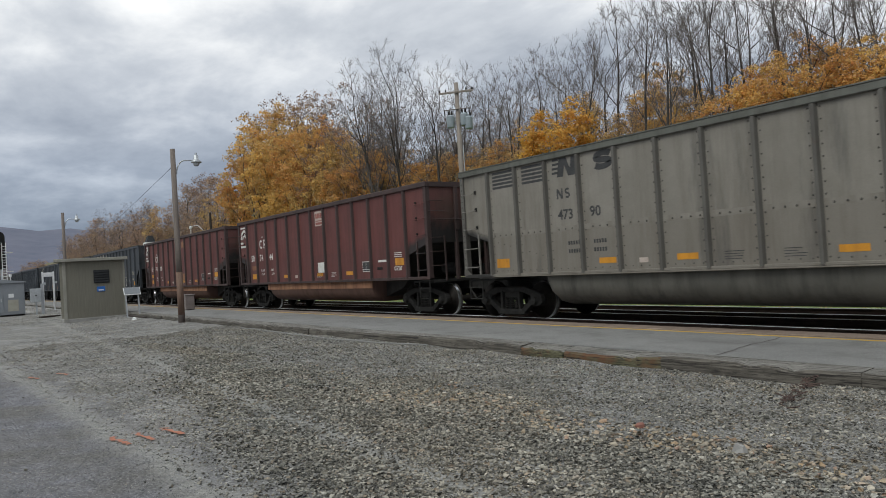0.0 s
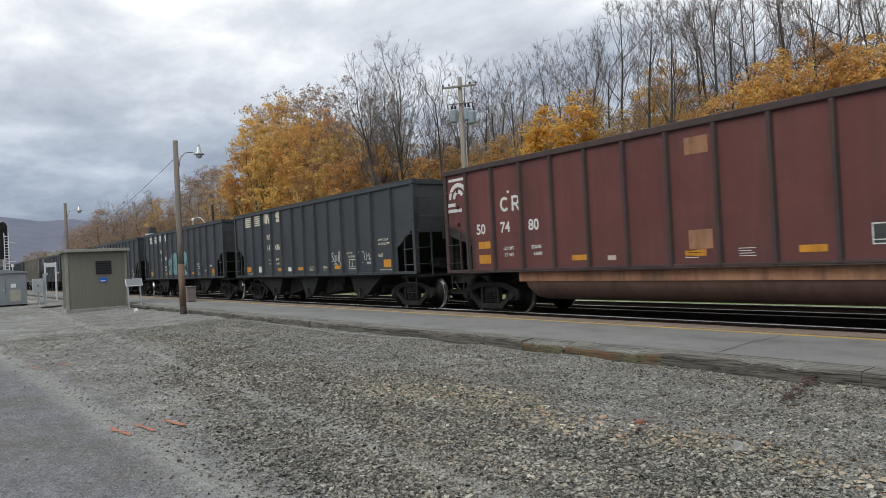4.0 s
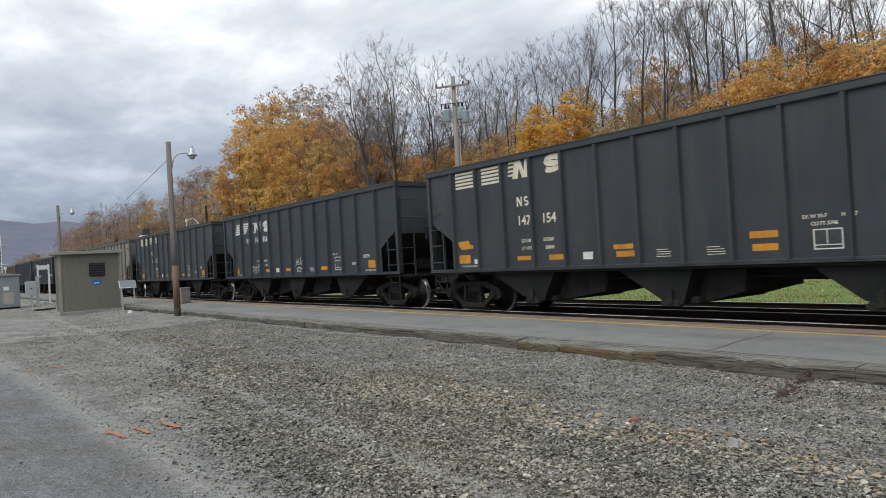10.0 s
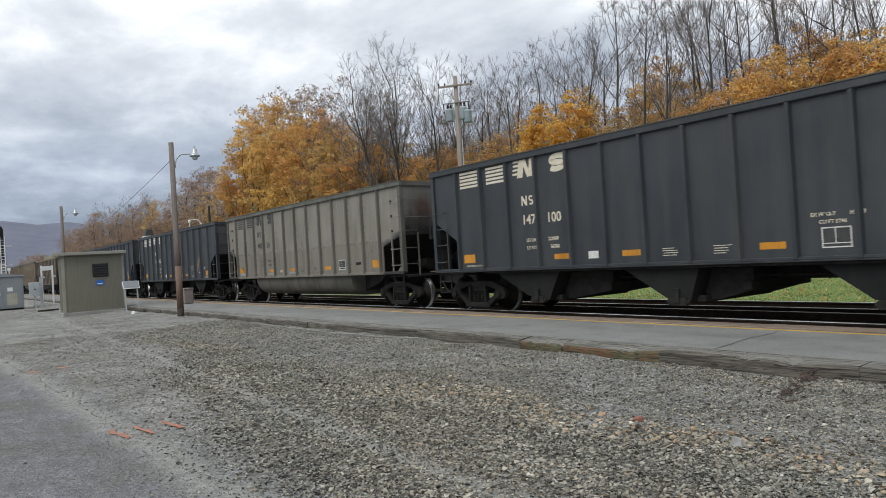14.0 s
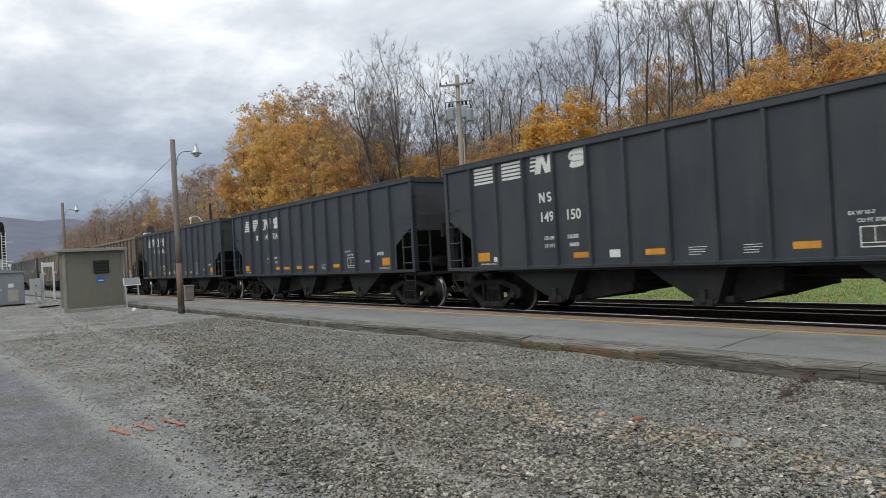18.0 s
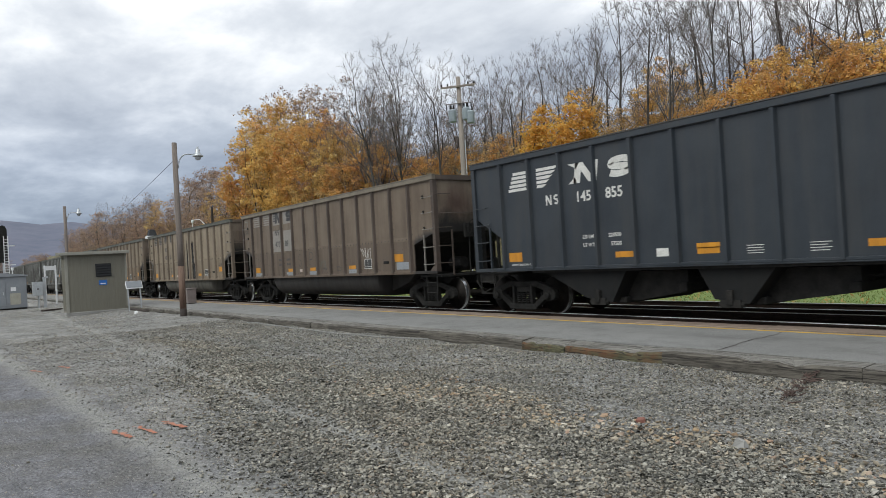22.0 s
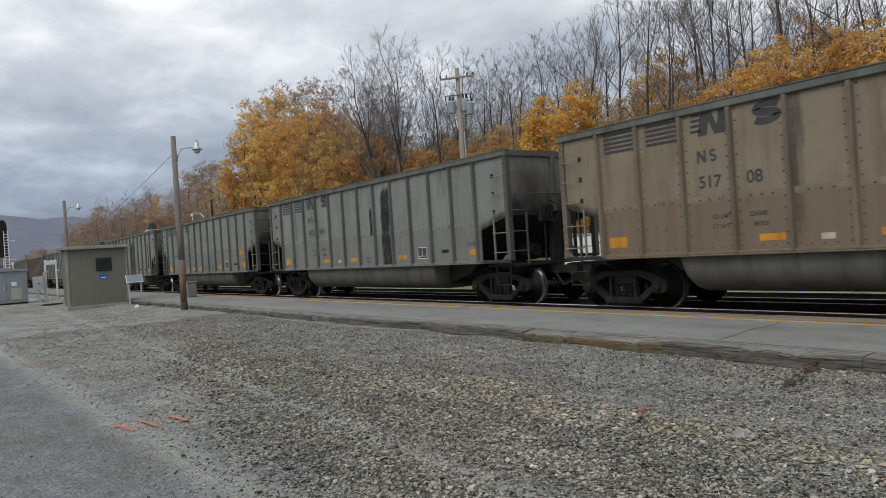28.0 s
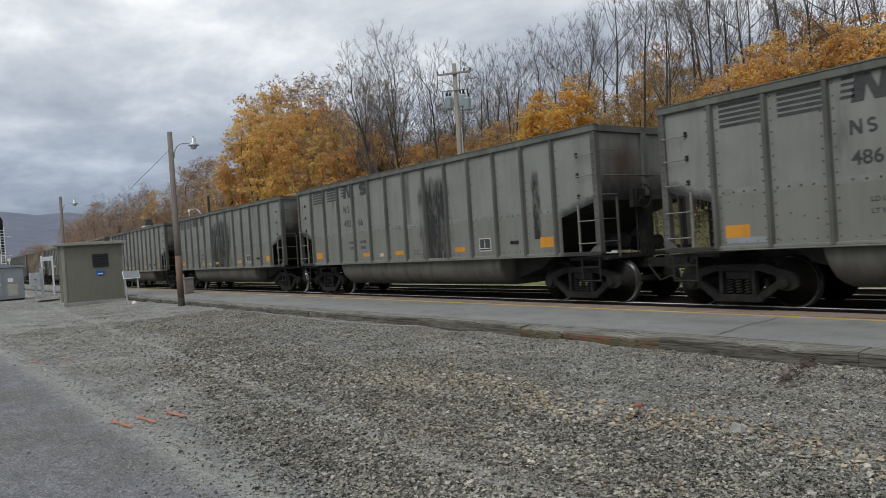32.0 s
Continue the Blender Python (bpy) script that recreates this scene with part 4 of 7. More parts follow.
        for z in (1.36, 1.84, 2.36, 3.3) if kind != "redgon" else (1.45, 1.85, 2.25, 3.0, 3.3):
            part("end_grab_iron", Shape().tube([(ex(0.0), -HALF + 0.05, z), (ex(-0.06), -HALF + 0.06, z), (ex(-0.06), -HALF + 0.5, z), (ex(0.0), -HALF + 0.51, z)], 0.012, 6), trim, car)
        part("ladder_stile", Shape().box(*sorted((ex(-0.05), ex(-0.01))), -HALF + 0.5, -HALF + 0.54, 1.0, 2.3), trim, car)
        part("end_deck", Shape().box(*sorted((ex(-0.02), ex(1.05))), -HALF + 0.1, HALF - 0.1, 0.97, 1.03), GRIME, car)
        part("coupler", Shape().box(*sorted((ex(-0.68), ex(0.3))), -0.09, 0.09, 0.72, 0.92).box(*sorted((ex(-0.8), ex(-0.52))), -0.17, 0.15, 0.68, 0.97).tube([(ex(-0.3), -0.45, 0.8), (ex(-0.55), -0.4, 0.45), (ex(-0.8), -0.35, 0.55)], 0.03, 6), IRON, car, "knuckle coupler with hanging air hose", bevel=0.01)
    bw = Shape()
    by = 0.75 if kind == "redgon" else -0.30
    ring = [(BODY + 0.17, by + 0.26 * math.cos(math.pi * k / 10), 2.30 + 0.26 * math.sin(math.pi * k / 10)) for k in range(21)]
    bw.tube(ring, 0.013, 5)
    for k in range(5):
        a = 2 * math.pi * k / 5
        bw.tube([(BODY + 0.14, by, 2.30), (BODY + 0.17, by + 0.26 * math.cos(a), 2.30 + 0.26 * math.sin(a))], 0.01, 5)
    gear = Shape().box(BODY + 0.02, BODY + 0.12, by - 0.32, by + 0.14, 2.06, 2.46).tube([(BODY + 0.07, by - 0.15, 2.06), (BODY + 0.07, by - 0.17, 1.06)], 0.02, 6)
    part("brake_gear", gear.box(BODY + 0.12, BODY + 0.15, by - 0.12, by + 0.1, 2.18, 2.4), GRIME, car, "sooty hand brake gear box", bevel=0.03)
    part("brake_wheel", bw, GRIME, car)
    part("brake_cylinder", Shape().tube([(BODY - 0.9, -0.35, 1.35), (BODY - 0.35, -0.35, 1.35)], 0.17, 12), GRIME, car)
    part("air_reservoir", Shape().tube([(BODY - 1.05, 0.85, 1.25), (BODY - 0.35, 0.85, 1.25)], 0.18, 12), GRIME, car)
    part("center_sill", Shape().box(0.0, BODY, -0.17, 0.17, 0.72, 1.05), GRIME, car)
    part("brake_rod", Shape().tube([(1.6, -0.7, 0.82), (13.0, -0.7, 0.82)], 0.02, 6), GRIME, car)
    if kind == "hopper":
        part("floor", Shape().box(2.0, 12.6, -HALF + 0.03, HALF - 0.03, 1.02, 1.08), GRIME, car)
        for bay, back in bays:
            chute = part("hopper_chute", Shape().prism(bay, -1.42, 1.42), CHUTE, car, "sloping discharge chute")
            (u1, w1), (u2, w2) = bay[1], bay[2]
            part("chute_gate", Shape().prism([(u1 + 0.15, 0.98), (u1 + 0.2, w1 - 0.03), (u2 + 0.3, w2 + 0.01), (back - 0.08, 0.55), (back, 0.66), (back, 0.98)], -0.98, 0.98), GRIME, chute)
            part("gate_frame", Shape().box(back - 0.16, back + 0.02, -1.08, 1.08, 0.56, 0.74), GRIME, chute, bevel=0.02)
            part("outlet_frame", Shape().box(u2 - 0.1, u2 + 0.18, -1.2, 1.2, w2 - 0.03, w2 + 0.1), GRIME, chute, bevel=0.02)
            m = (bay[1][0] + bay[2][0]) / 2
            part("door_latch", Shape().box(m - 0.2, m + 0.2, -1.47, -1.30, 0.30, 0.44).tube([(m - 0.25, -1.4, 0.36), (m + 0.25, -1.4, 0.36)], 0.05, 8).box(m - 0.06, m + 0.06, -1.5, -1.4, 0.36, 0.62), IRON, chute)
    else:
        prof = [(-1.46, SILL - 0.02), (-1.46, 0.86), (-1.40, 0.64), (-1.22, 0.47), (-0.9, 0.38), (0.9, 0.38), (1.22, 0.47), (1.40, 0.64), (1.46, 0.86), (1.46, SILL - 0.02)]
        tub = Shape()
        n = len(prof)
        rows = [(2.90, 0.0, 1.0), (2.92, 0.5, 1.0), (2.98, 0.85, 1.0), (3.1, 1.0, 1.0), (11.1, 1.0, 1.0), (11.14, 0.5, 1.0), (11.16, 0.0, 1.0)]
        vs = [(x, y, SILL - 0.02 - (SILL - 0.02 - z) * k) for x, k, _ in rows for y, z in prof]
        fs = [(i * n + k, i * n + k + 1, (i + 1) * n + k + 1, (i + 1) * n + k) for i in range(len(rows) - 1) for k in range(n - 1)]
        tub.add(vs, fs)
        part("tub", tub, TUB_RED if paint == RED else TUB_BLACK if paint == BROWN else TUB, car, "rounded belly pan hung below the side sill", smooth=True)
        for x0, x1, x2 in ((2.1, 2.5, 3.6), (12.5, 12.1, 10.8)):
            part("bolster_plate", Shape().prism([(x0, 1.06), (x1, 0.8), (x2, 0.44), (x2, 1.06)], -0.9, 0.9), TUB_BLACK, car, "black sloping pan end")
        if paint == RED:
            for g in (-1, 1):
                part("tub_flange", Shape().box(2.75, 11.2, g * 1.455, g * 1.475, 0.84, 1.09), RUST_BAND, car, "rusty orange-brown band")
    for x in (1.125, 13.475):
        build_truck(car, x)
    return car


def glyph_mesh(text, size):
    cu = bpy.data.curves.new("lettering", "FONT")
    cu.body, cu.size = text, size
    cu.resolution_u = 3
    cu.offset = 0.022 * size
    return cu


# every inscription on the cars; bars stand for lines too small to read
TEXTS = {}


def lettering(text, size):
    if (text, size) not in TEXTS:
        ob = new("lettering", glyph_mesh(text, size))
        deps = bpy.context.evaluated_depsgraph_get()
        me = bpy.data.meshes.new_from_object(ob.evaluated_get(deps))
        cu = ob.data
        bpy.data.objects.remove(ob)
        bpy.data.curves.remove(cu)
        me.materials.clear()
        TEXTS[(text, size)] = me
    return TEXTS[(text, size)]


for word, size in (("LD LMT", 0.112), ("LT WT", 0.112), ("229100", 0.112), ("56900", 0.112), ("228700", 0.112), ("57300", 0.112), ("236300", 0.112), ("49700", 0.112), ("237200", 0.112), ("48800", 0.112), ("229300", 0.112), ("56700", 0.112), ("229200", 0.112), ("56000", 0.112), ("229000", 0.112), ("57000", 0.112), ("230000", 0.112), ("228500", 0.112), ("57500", 0.112), ("56800", 0.112), ("229900", 0.112), ("56100", 0.112), ("237500", 0.112), ("46500", 0.112), ("237600", 0.112), ("48400", 0.112), ("236500", 0.112), ("49500", 0.112), ("222600", 0.112), ("63600", 0.112), ("G116", 0.15), ("EMPTY LOAD", 0.10), ("1/4 ADJ BLOCK", 0.10), ("H65", 0.15), ("H69", 0.15), ("HP29R", 0.14), ("G52X", 0.17), ("2 INCH TREAD COND SHOES", 0.06), ("G117R", 0.15), ("EX W 10-7   H 12-7", 0.085), ("CU FT 3746", 0.085)):
    lettering(word, size)
NUMBERS = {0: "47390", 1: "507444", 2: "507480", 3: "147436", 4: "148709", 5: "147154", 6: "145856", 7: "147100", 8: "48224", 9: "149150", 10: "145724", 11: "145855", 12: "47089", 13: "49903", 14: "51708", 15: "49204", 16: "48615", 17: "49266"}
for i, num in NUMBERS.items():
    for piece in ((num[:2], num[2:4], num[4:]) if i in (1, 2) else (num[:3], num[3:])):
        lettering(piece, 0.36 if i in (1, 2) else 0.31)
    if len(num) == 6:
        lettering(num, 0.17)
FACE = -HALF - 0.004


def ink(car, name, me_or_shape, material, x=0.0, z=0.0, label=""):
    """Puts lettering or a painted shape on the side that faces the platform."""
    if isinstance(me_or_shape, Shape):
        return part(name, me_or_shape, material, car, label)
    me = me_or_shape.copy()
    me.materials.append(material)
    return part(name, me, None, car, label, at=pose(x, FACE, z, 90, 0, 0))


def flat(polys, y=FACE):
    s = Shape()
    for p in polys:
        s.add([(x, y, z) for x, z in p], [tuple(range(len(p)))])
    return s


def rect(x0, x1, z0, z1, lean=0.0):
    return [(x0, z0), (x1, z0), (x1 + lean, z1), (x0 + lean, z1)]


def zigzag(x, z, w, h, b, k):
    """A slanted block with two stems and one diagonal stroke, in three pieces."""
    pieces = ([(0, 0), (0, h), (b, h), (b, 0)], [(b, h), (b * 1.15, h), (w - b, h * 0.4), (w - b, 0), (w - b * 1.15, 0), (b, h * 0.6)], [(w - b, 0), (w - b, h), (w, h), (w, 0)])
    return [[(x + px + k * pz / h, z + pz) for px, pz in piece] for piece in pieces]


def snake(x, z, w, h, half, k):
    """A slanted double-curved stroke, as a strip of quads."""
    rx_, rz_ = w / 2 - half, (h / 2 - half) / 2
    turn = [(3 * rz_, math.pi * (0.17 + 1.33 * j / 11)) for j in range(11)] + [(rz_, math.pi * (0.5 - 1.33 * j / 11)) for j in range(12)]
    mid = [(w / 2 + rx_ * math.cos(a), half + up_ + rz_ * math.sin(a)) for up_, a in turn]
    side = []
    for j, p in enumerate(mid):
        a, b = mid[max(j - 1, 0)], mid[min(j + 1, len(mid) - 1)]
        m = Vector((-(b[1] - a[1]), b[0] - a[0])).normalized() * min(half, rz_ * 0.98)
        n = Vector((-(b[1] - a[1]), b[0] - a[0])).normalized() * half
        lo, hi = (m, n) if j > 10 else (n, m)
        side.append(tuple((x + q[0] + k * q[1] / h, z + q[1]) for q in ((p[0] - lo.x, p[1] - lo.y), (p[0] + hi.x, p[1] + hi.y))))
    return [[p[0], p[1], q[1], q[0]] for p, q in zip(side, side[1:])]


def decals(car, i, kind, paint):
    rnd = random.Random(i + 5)
    inkm = (CREAM_INK if i in (3, 5, 7) else WHITE_INK) if paint in BLACKS else WHITE_INK if paint == RED else DARK_INK
    num = NUMBERS.get(i, "")
    horse = i in (6, 10, 11)
    if paint != RED:
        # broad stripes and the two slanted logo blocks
        stripe = CLEAN_PATCH if paint == BROWN else inkm
        for b, (x0, x1) in enumerate(((1.38, 2.09), (2.37, 3.10)) if horse else ((1.27, 2.06), (2.34, 3.08))):
            for k in range(5):
                z = (3.44 if horse else 3.67) - (0.096 if horse else 0.09) * k
                if horse:
                    bar = rect(x0 + 0.185 - 0.045 * k, x1, z - 0.068, z, 0.0) if b == 0 else [(x0, z - 0.068), (x1 - 0.10 * k - 0.13, z - 0.068), (x1 - 0.10 * k, z), (x0, z)]
                else:
                    bar = rect(x0, x1, z - 0.057, z)
                ink(car, "logo_stripe", flat([bar]), stripe)
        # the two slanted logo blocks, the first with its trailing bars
        n0, s0, z0, z1 = (3.52, 4.42, 2.96, 3.40) if horse else (3.50, 4.50, 3.27, 3.69)
        e = 0.66 if horse else 0.56
        fringe = [rect(n0 - 0.12 - 0.012 * k, n0 + 0.06, z1 - 0.05 - 0.098 * k, z1 - 0.098 * k, 0.0) for k in range(4)] if not horse else [[(n0 - 0.14, z1), (n0 + 0.2, z1), (n0 + 0.1, z1 - 0.12)], [(n0 - 0.14, z0), (n0 + 0.1, z0), (n0 + 0.05, z0 + 0.14)]]
        if paint == BROWN:
            ink(car, "number_patch", flat([rect(3.27, 4.0, 3.2, 3.66), rect(4.3, 5.02, 3.2, 3.66)], FACE + 0.002), CLEAN_PATCH, label="paler cleaned patch")
        ink(car, "logo_block", flat(zigzag(n0, z0, e, z1 - z0, 0.19, 0.08) + fringe), inkm, label="slanted logo shape")
        ink(car, "logo_block", flat(snake(s0 + 0.02, z0, e, z1 - z0, 0.068 if horse else 0.064, 0.08)), inkm, label="slanted logo shape")
        if num:
            if paint == BROWN:
                ink(car, "number_patch", flat([rect(3.24, 4.02, 2.12, 2.98), rect(4.28, 5.02, 2.12, 2.94)], FACE + 0.002), CLEAN_PATCH, label="paler cleaned patch")
            mx, mz, nz = (2.64, 2.56, 2.56) if horse else (3.60, 2.60, 2.16) if paint in BLACKS else (3.46, 2.78, 2.32)
            ink(car, "reporting_mark", flat(zigzag(mx, mz, 0.185, 0.23, 0.042, 0.0) + snake(mx + 0.25, mz, 0.15, 0.23, 0.022, 0.0)), inkm, label="small painted marks")
            ink(car, "car_number", lettering(num[:3], 0.31), inkm, 3.55 if horse else 3.58 if paint in BLACKS else 3.46, nz)
            ink(car, "car_number", lettering(num[3:], 0.31), inkm, 4.40, nz)
            if paint in BLACKS:
                me = lettering(num, 0.17).copy()
                me.materials.append(inkm)
                part("end_number", me, None, car, at=pose(BODY - 0.012, 0.62, 3.35, 90, 0, 90))
                part("end_stencil", Shape().add([(BODY - 0.012, 0.62 + 0.5 * u, z + dz) for z in (3.22, 3.13, 3.04, 2.97) for u, dz in ((0, 0), (1, 0), (1, 0.02), (0, 0.02))], [(4 * k, 4 * k + 1, 4 * k + 2, 4 * k + 3) for k in range(4)]), inkm, car)
    else:
        ink(car, "logo_block", flat([rect(0.12, 0.72, 2.70, 2.79), rect(0.12, 0.46, 2.86, 2.95), rect(0.2, 0.98, 3.53, 3.60)] + [[(0.60 - r * math.cos(a), 3.06 + r * math.sin(a)), (0.60 - r * math.cos(b), 3.06 + r * math.sin(b)), (0.60 - (r - 0.11) * math.cos(b), 3.06 + (r - 0.11) * math.sin(b)), (0.60 - (r - 0.11) * math.cos(a), 3.06 + (r - 0.11) * math.sin(a))] for r in (0.42, 0.24) for a, b in ((k * 0.3, k * 0.3 + 0.3) for k in range(9))]), WHITE_INK, label="white wheel-shaped logo")
        ink(car, "reporting_mark", flat([[(2.44 + 0.17 * math.cos(a), 2.745 + 0.185 * math.sin(a)), (2.44 + 0.17 * math.cos(b), 2.745 + 0.185 * math.sin(b)), (2.44 + 0.10 * math.cos(b), 2.745 + 0.115 * math.sin(b)), (2.44 + 0.10 * math.cos(a), 2.745 + 0.115 * math.sin(a))] for a, b in ((0.8 + 0.47 * k, 1.27 + 0.47 * k) for k in range(10))] + [rect(2.70, 2.77, 2.56, 2.93), rect(2.77, 2.90, 2.87, 2.93), rect(2.77, 2.90, 2.70, 2.76), rect(2.90, 2.97, 2.72, 2.91), [(2.82, 2.70), (2.89, 2.70), (3.0, 2.56), (2.92, 2.56)], rect(2.55, 2.62, 3.0, 3.07)]), WHITE_INK, label="small painted marks")
        for k, x in enumerate((1.30, 2.24, 3.25)):
            ink(car, "car_number", lettering(num[2 * k:2 * k + 2], 0.36), WHITE_INK, x, 2.06)
        ink(car, "placard", flat([rect(7.55, 8.25, 3.11, 3.63) if i == 1 else rect(7.6, 8.1, 3.2, 3.52)]), PLACARD if i == 1 else RUST_BAND, label="cream placard with a red band" if i == 1 else "faded tan placard")
        if i == 1:
            ink(car, "placard_band", flat([rect(7.60, 8.2, 3.15, 3.23), rect(7.60, 8.2, 3.27, 3.30)] + [rect(7.61 + 0.12 * k, 7.71 + 0.12 * k, 3.38, 3.56) for k in range(5)], FACE - 0.003), PLACARD_RED)
        ink(car, "paper_notice", flat([rect(7.6, 8.1, 1.43, 1.79)]), WHITE_INK if i == 1 else RUST_BAND)
        ink(car, "class_mark", lettering("G52X", 0.17), WHITE_INK, 12.70, 1.375)
        ink(car, "small_stencil", flat([rect(12.73, 13.16, 1.78 + 0.055 * k, 1.80 + 0.055 * k) for k in range(3)] + [rect(11.78, 12.33, 1.655, 1.72)]), WHITE_INK)
    # weights
    w = {3: ("229100", "56900"), 10: ("228700", "57300"), 14: ("236300", "49700"), 15: ("237200", "48800"), 7: ("229300", "56700"), 5: ("229200", "56800"), 6: ("229000", "57000"), 9: ("230000", "56000"), 11: ("228500", "57500"), 4: ("229900", "56100"), 8: ("237500", "46500"), 16: ("237600", "48400"), 13: ("236500", "49500")}.get(i)
    if paint == RED:
        for text, x, z in (("LD LMT", 2.33, 1.62), ("LT WT", 2.36, 1.46), ("222600", 3.32, 1.62), ("63600", 3.39, 1.46)):
            ink(car, "weight_lettering", lettering(text, 0.112), inkm, x, z)
    elif w:
        ink(car, "weight_lettering", lettering("LD LMT", 0.112), inkm, 3.70, 1.74)
        ink(car, "weight_lettering", lettering("LT WT", 0.112), inkm, 3.70, 1.56)
        ink(car, "weight_lettering", lettering(w[0], 0.112), inkm, 4.42, 1.74)
        ink(car, "weight_lettering", lettering(w[1], 0.112), inkm, 4.48, 1.56)
    else:
        ink(car, "weight_lettering", flat([rect(x + 0.075 * k, x + 0.075 * k + 0.05, z, z + 0.085) for x in (3.72, 4.46) for k in range(5) for z in (1.56, 1.74)]), inkm)
    if paint in BLACKS:
        ink(car, "class_mark", lettering("HP29R" if i in (6, 10, 11) else "H69" if i in (4, 9) else "H65", 0.14 if i in (6, 10, 11) else 0.15), inkm, 12.46, 1.63)
        ink(car, "small_stencil", lettering("2 INCH TREAD COND SHOES", 0.06), inkm, 1.36, 1.205)
        ink(car, "small_stencil", lettering("2 INCH TREAD COND SHOES", 0.06), inkm, 12.52, 1.205)
        if i in (5, 9):
            ink(car, "small_notice", flat([rect(1.88, 2.02, 1.28, 1.40)]), WHITE_INK)
    if i in (15, 16):
        ink(car, "class_mark", lettering("G116", 0.15), inkm, 12.87, 1.56)
    if i == 3:
        ink(car, "small_stencil", lettering("EMPTY LOAD", 0.10), inkm, 12.46, 2.13)
        ink(car, "small_stencil", lettering("1/4 ADJ BLOCK", 0.10), inkm, 12.46, 2.0)
    if i == 13:
        ink(car, "class_mark", lettering("G117R", 0.15), inkm, 12.66, 1.74)
    if paint in BLACKS:
        ink(car, "dimension_lettering", lettering("EX W 10-7", 0.085), inkm, 10.37, 1.79)
        ink(car, "dimension_lettering", lettering("H 12-7", 0.085), inkm, 10.98, 1.79)
        ink(car, "dimension_lettering", lettering("CU FT 3746", 0.085), inkm, 10.5, 1.67)
    # consolidated stencil: a dark panel with a white frame
    bx, bz = (10.8, 1.38) if paint == RED else (10.53, 1.28)
    fr = [rect(bx, bx + 0.46, bz, bz + 0.02), rect(bx, bx + 0.46, bz + 0.31, bz + 0.33), rect(bx, bx + 0.02, bz + 0.02, bz + 0.31), rect(bx + 0.44, bx + 0.46, bz + 0.02, bz + 0.31), rect(bx + 0.21, bx + 0.225, bz + 0.08, bz + 0.31), rect(bx + 0.02, bx + 0.44, bz + 0.065, bz + 0.08)]
    pan = ink(car, "stencil_panel", flat([rect(bx, bx + 0.46, bz, bz + 0.33)], FACE + 0.001), DARK_INK)
    part("stencil_frame", flat(fr, FACE - 0.003), WHITE_INK, pan)
    # reflective tape and small notices
    spots = (1.27, 4.58, 6.51, 9.48) if paint != RED else (1.36, 4.6, 7.5, 9.67)
    for k, x in enumerate(spots):
        big = k == 0
        torn = [(x + 0.1, 1.28), (x + 0.36, 1.28), (x + 0.34, 1.42), (x + 0.3, 1.54), (x + 0.18, 1.5), (x + 0.16, 1.4)]
        ink(car, "reflective_tape", flat([torn if big and i == 6 else rect(x, x + (0.46 if big else 0.46), 1.30, 1.30 + (0.22 if big else 0.12))]), YELLOW)
    ink(car, "reflective_tape", flat([rect(12.77, 13.24, 1.52, 1.74) if paint == RED else rect(12.36, 12.84, 1.46, 1.69) if paint == BROWN else rect(12.66, 13.14, 1.46, 1.69) if paint in (TAN, TAN_DARK) else [(12.93, 1.31), (13.24, 1.31), (13.25, 1.36), (13.19, 1.37), (13.2, 1.47), (12.97, 1.47)] if i == 15 else rect(12.75, 13.18, 1.30, 1.54)]), YELLOW)
    for x0, x1, z0, z1 in {10: ((5.36, 5.87, 1.30, 1.40), (7.58, 8.08, 1.30, 1.40)), 5: ((3.52, 3.98, 1.32, 1.42), (6.45, 6.95, 1.46, 1.56), (9.44, 9.95, 1.52, 1.64)), 11: ((6.5, 6.98, 1.40, 1.50),), 8: ((1.62, 2.04, 1.44, 1.53),), 16: ((12.42, 12.9, 1.86, 2.08),)}.get(i, ()):
        ink(car, "reflective_tape", flat([rect(x0, x1, z0, z1)]), YELLOW)
    if i in (8, 12, 16):
        for x0, x1, z0, z1 in ((1.28, 2.02, 1.20, 1.30), (6.45, 7.1, 1.20, 1.29), (4.4, 4.95, 1.20, 1.29)):
            ink(car, "dusty_tape", flat([rect(x0, x1, z0, z1)], FACE + 0.001), CABINET, label="grey dusty tape")
    if paint == RED:
        ink(car, "reflective_tape", flat([rect(1.36, 1.83, 1.68, 1.86)]), RUST_BAND if i == 1 else YELLOW, label="worn yellow tape")
    if paint == BROWN:
        for dusty in [rect(x - 0.03, x + 0.5, 1.16, 1.29) for x in spots] + [rect(12.45, 13.12, 1.22, 1.44)]:
            ink(car, "dusty_tape", flat([dusty]), CABINET, label="grey dusty tape")
    if i != 10:
        ink(car, "small_notice", flat([rect(5.6, 5.88, 1.28, 1.44) if paint in BLACKS else rect(5.62, 5.84, 1.28, 1.38)]), WHITE_INK if paint in BLACKS else PLACARD)
    if i == 3:
        ink(car, "small_notice", flat([rect(2.6, 2.88, 1.27, 1.52)]), WHITE_INK)
    for x in (8.6,) if i in (10, 13) else (7.5, 8.6):
        for k in range(4):
            ink(car, "small_stencil", flat([rect(x, x + 0.4 * rnd.uniform(0.6, 1), 1.27 + 0.045 * k, 1.282 + 0.045 * k)]), inkm if paint != BROWN else DARK_INK)
    part("steel_tag", Shape().box(11.72, 12.02, -HALF - 0.02, -HALF, 1.42, 1.50), GALV if kind == "hopper" else IRON, car, bevel=0.008)


